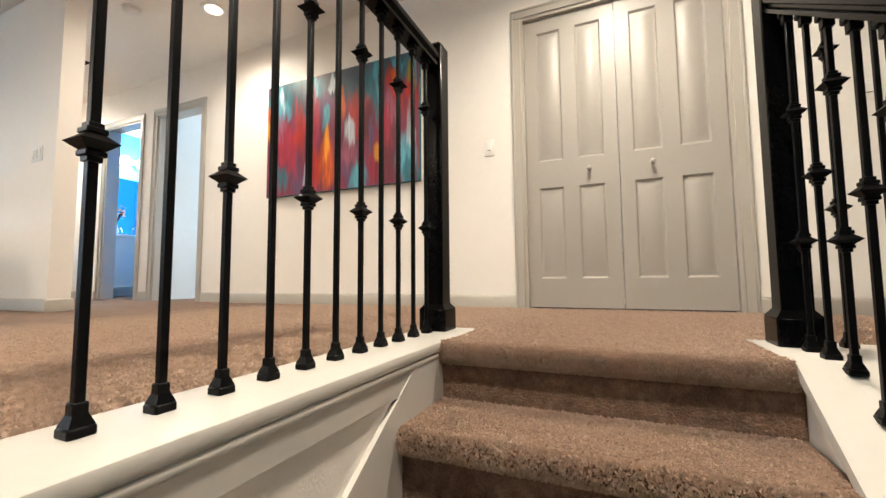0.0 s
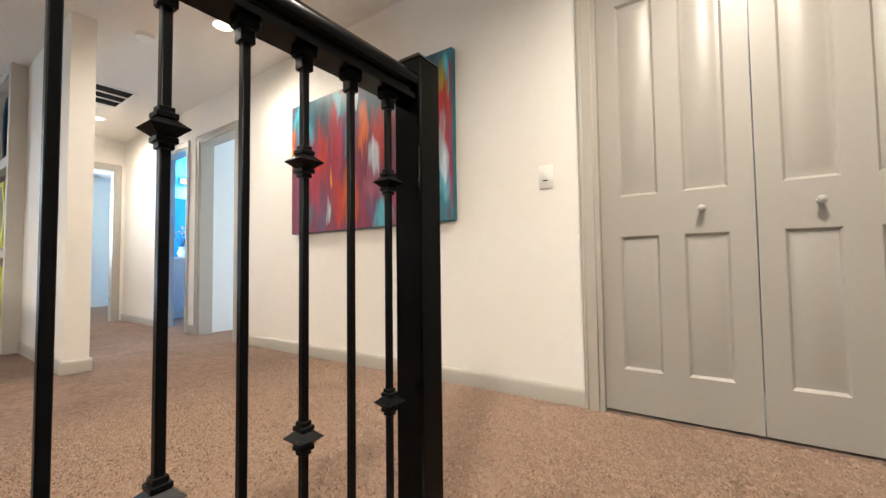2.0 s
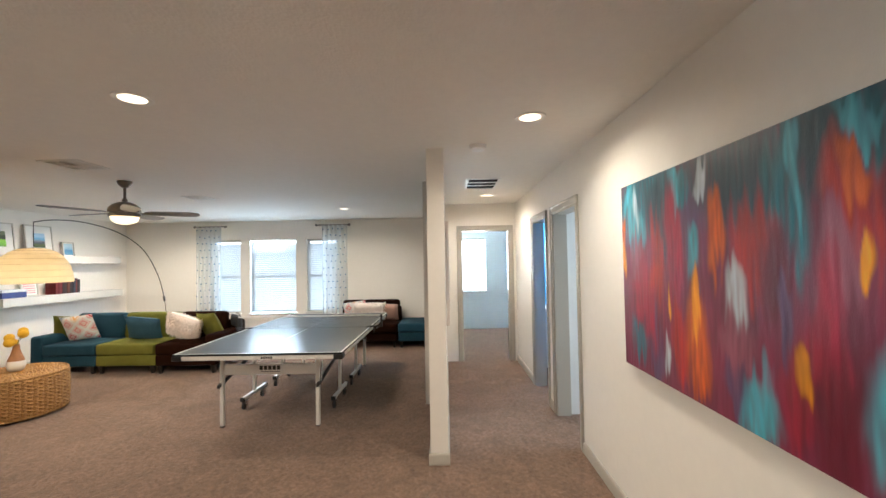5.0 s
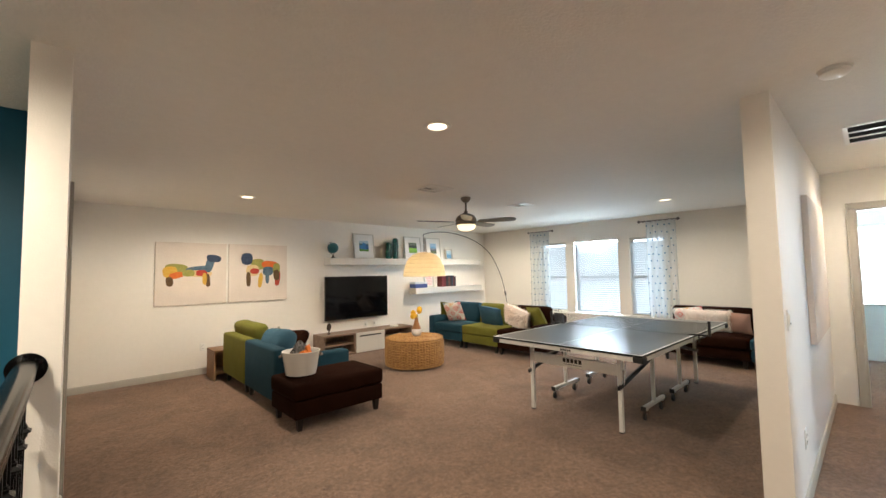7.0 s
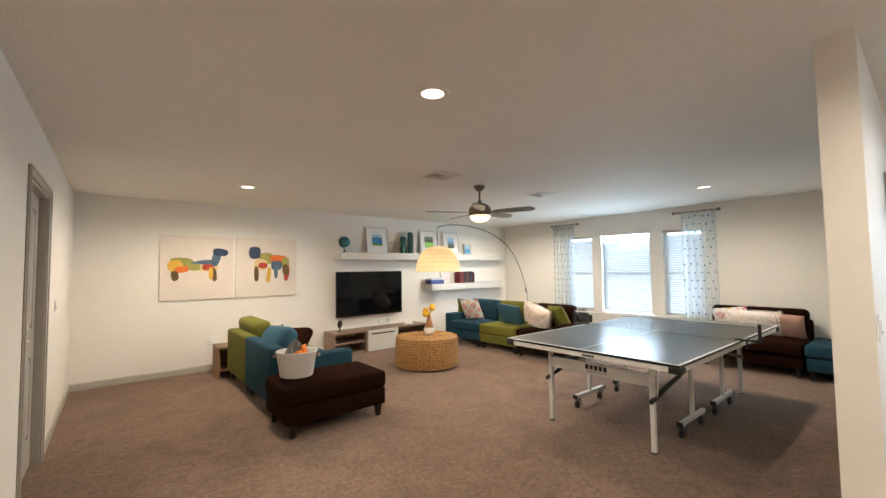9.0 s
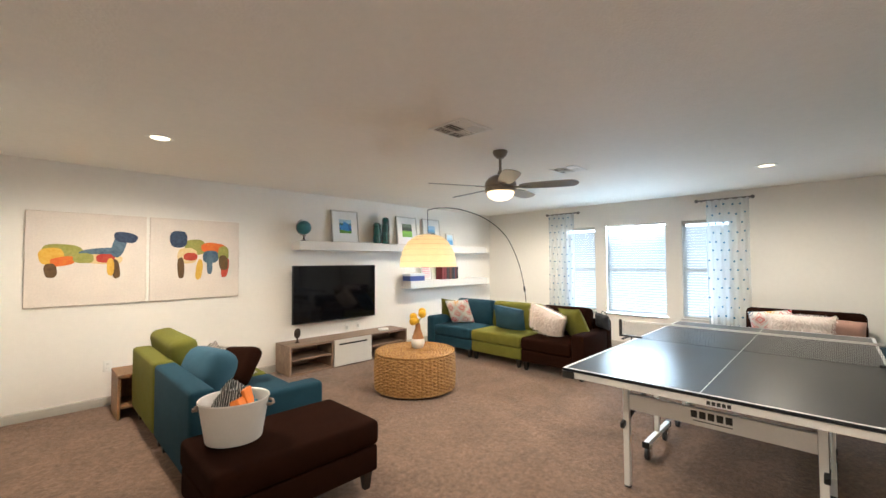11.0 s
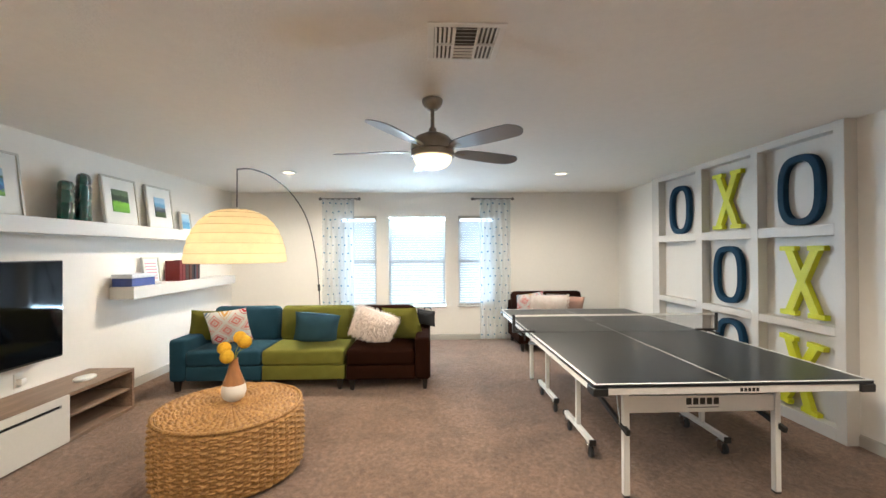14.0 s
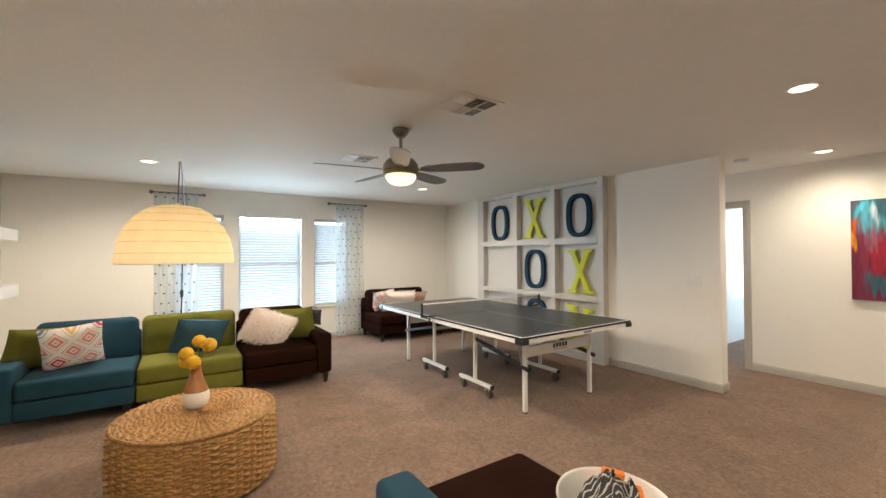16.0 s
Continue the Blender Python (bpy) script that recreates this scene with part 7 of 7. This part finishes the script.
def tufts(name, roots, normals, rng, height=0.0115, width=0.0085, worn=0.0):
    """Short leaning yarn ends standing on the given roots."""
    n = len(roots)
    lean = rng.normal(0, 0.55, (n, 3))
    up = normals + lean
    up /= np.linalg.norm(up, axis=1)[:, None]
    a = rng.uniform(0, 2 * np.pi, n)
    t0 = np.stack([np.cos(a), np.sin(a), 0.3 * np.sin(2 * a)], 1)
    side = np.cross(up, t0)
    side /= np.linalg.norm(side, axis=1)[:, None] + 1e-9
    left = np.full(n, 1.0) - worn
    hgt = (height * left * rng.uniform(0.6, 1.25, n))[:, None]
    w = (width * left ** 0.6 * rng.uniform(0.7, 1.3, n))[:, None]
    base = roots - normals * 0.002
    v = np.stack([base - side * w * 0.5, base + side * w * 0.5, base + up * hgt * 0.75 + side * w * 0.55, base + up * hgt, base + up * hgt * 0.75 - side * w * 0.55], 1).reshape(-1, 3)
    me = bpy.data.meshes.new(name)
    me.vertices.add(len(v))
    me.vertices.foreach_set("co", v.astype(np.float32).ravel())
    me.loops.add(len(v))
    me.loops.foreach_set("vertex_index", np.arange(len(v), dtype=np.int32))
    me.polygons.add(n)
    me.polygons.foreach_set("loop_start", np.arange(0, 5 * n, 5, dtype=np.int32))
    me.update(calc_edges=True)
    me.materials.append(M_TUFT)
    ob = new(name, me)
    return tagged(ob, "short beige carpet pile on landing and steps", "carpet pile", kind="stuff")


rng = np.random.default_rng(4)
STEP = 0.0052
x, y = (g.ravel() for g in np.meshgrid(np.arange(-2.9, 1.3, STEP), np.arange(0.1, 2.87, STEP)))
N = len(x)
x, y = x + rng.uniform(-0.5, 0.5, N) * STEP, y + rng.uniform(-0.5, 0.5, N) * STEP
far = np.clip((-x - 1.1) / 1.8, 0, 1)
keep = (far < 0.97) & (((y > STAIR_Y + 0.03) & ((x > STAIR_X0 + 0.03) | (y > NEWEL_Y + 0.1)) & ((x < STAIR_X1 - 0.03) | (y > NEWEL_Y + 0.1))) | (x < STAIR_X0 - 0.205))
roots = np.stack([x[keep], y[keep], np.zeros(keep.sum())], 1)
tufts("carpet_pile", roots, np.tile((0.0, 0.0, 1.0), (len(roots), 1)), rng, worn=0.9 * far[keep] ** 0.8)
R, Nn = [], []
for k in range(3):
    yk, zk = STAIR_Y - RUN * k, -RISE * k
    m = 40000
    xs = rng.uniform(STAIR_X0 + 0.016, STAIR_X1 - 0.016, m)
    s = rng.uniform(0, 1, m)
    top = s < 0.55 if k else s < 0.12
    nose = (~top) & (s < 0.74)
    p, q = np.zeros((m, 3)), np.zeros((m, 3))
    p[:, 0] = xs
    u = rng.uniform(0, 1, m)
    p[top, 1], p[top, 2], q[top, 2] = yk + u[top] * (RUN if k else 0.05), zk, 1
    ang = u * math.pi * 0.95
    p[nose, 1], p[nose, 2] = yk - 0.028 * np.sin(ang[nose]), zk - 0.03 + 0.032 * np.cos(ang[nose])
    q[nose, 1], q[nose, 2] = -np.sin(ang[nose]), np.cos(ang[nose])
    R.append(p[top | nose])
    Nn.append(q[top | nose])
tufts("carpet_pile", np.concatenate(R), np.concatenate(Nn), rng, 0.009, 0.006)
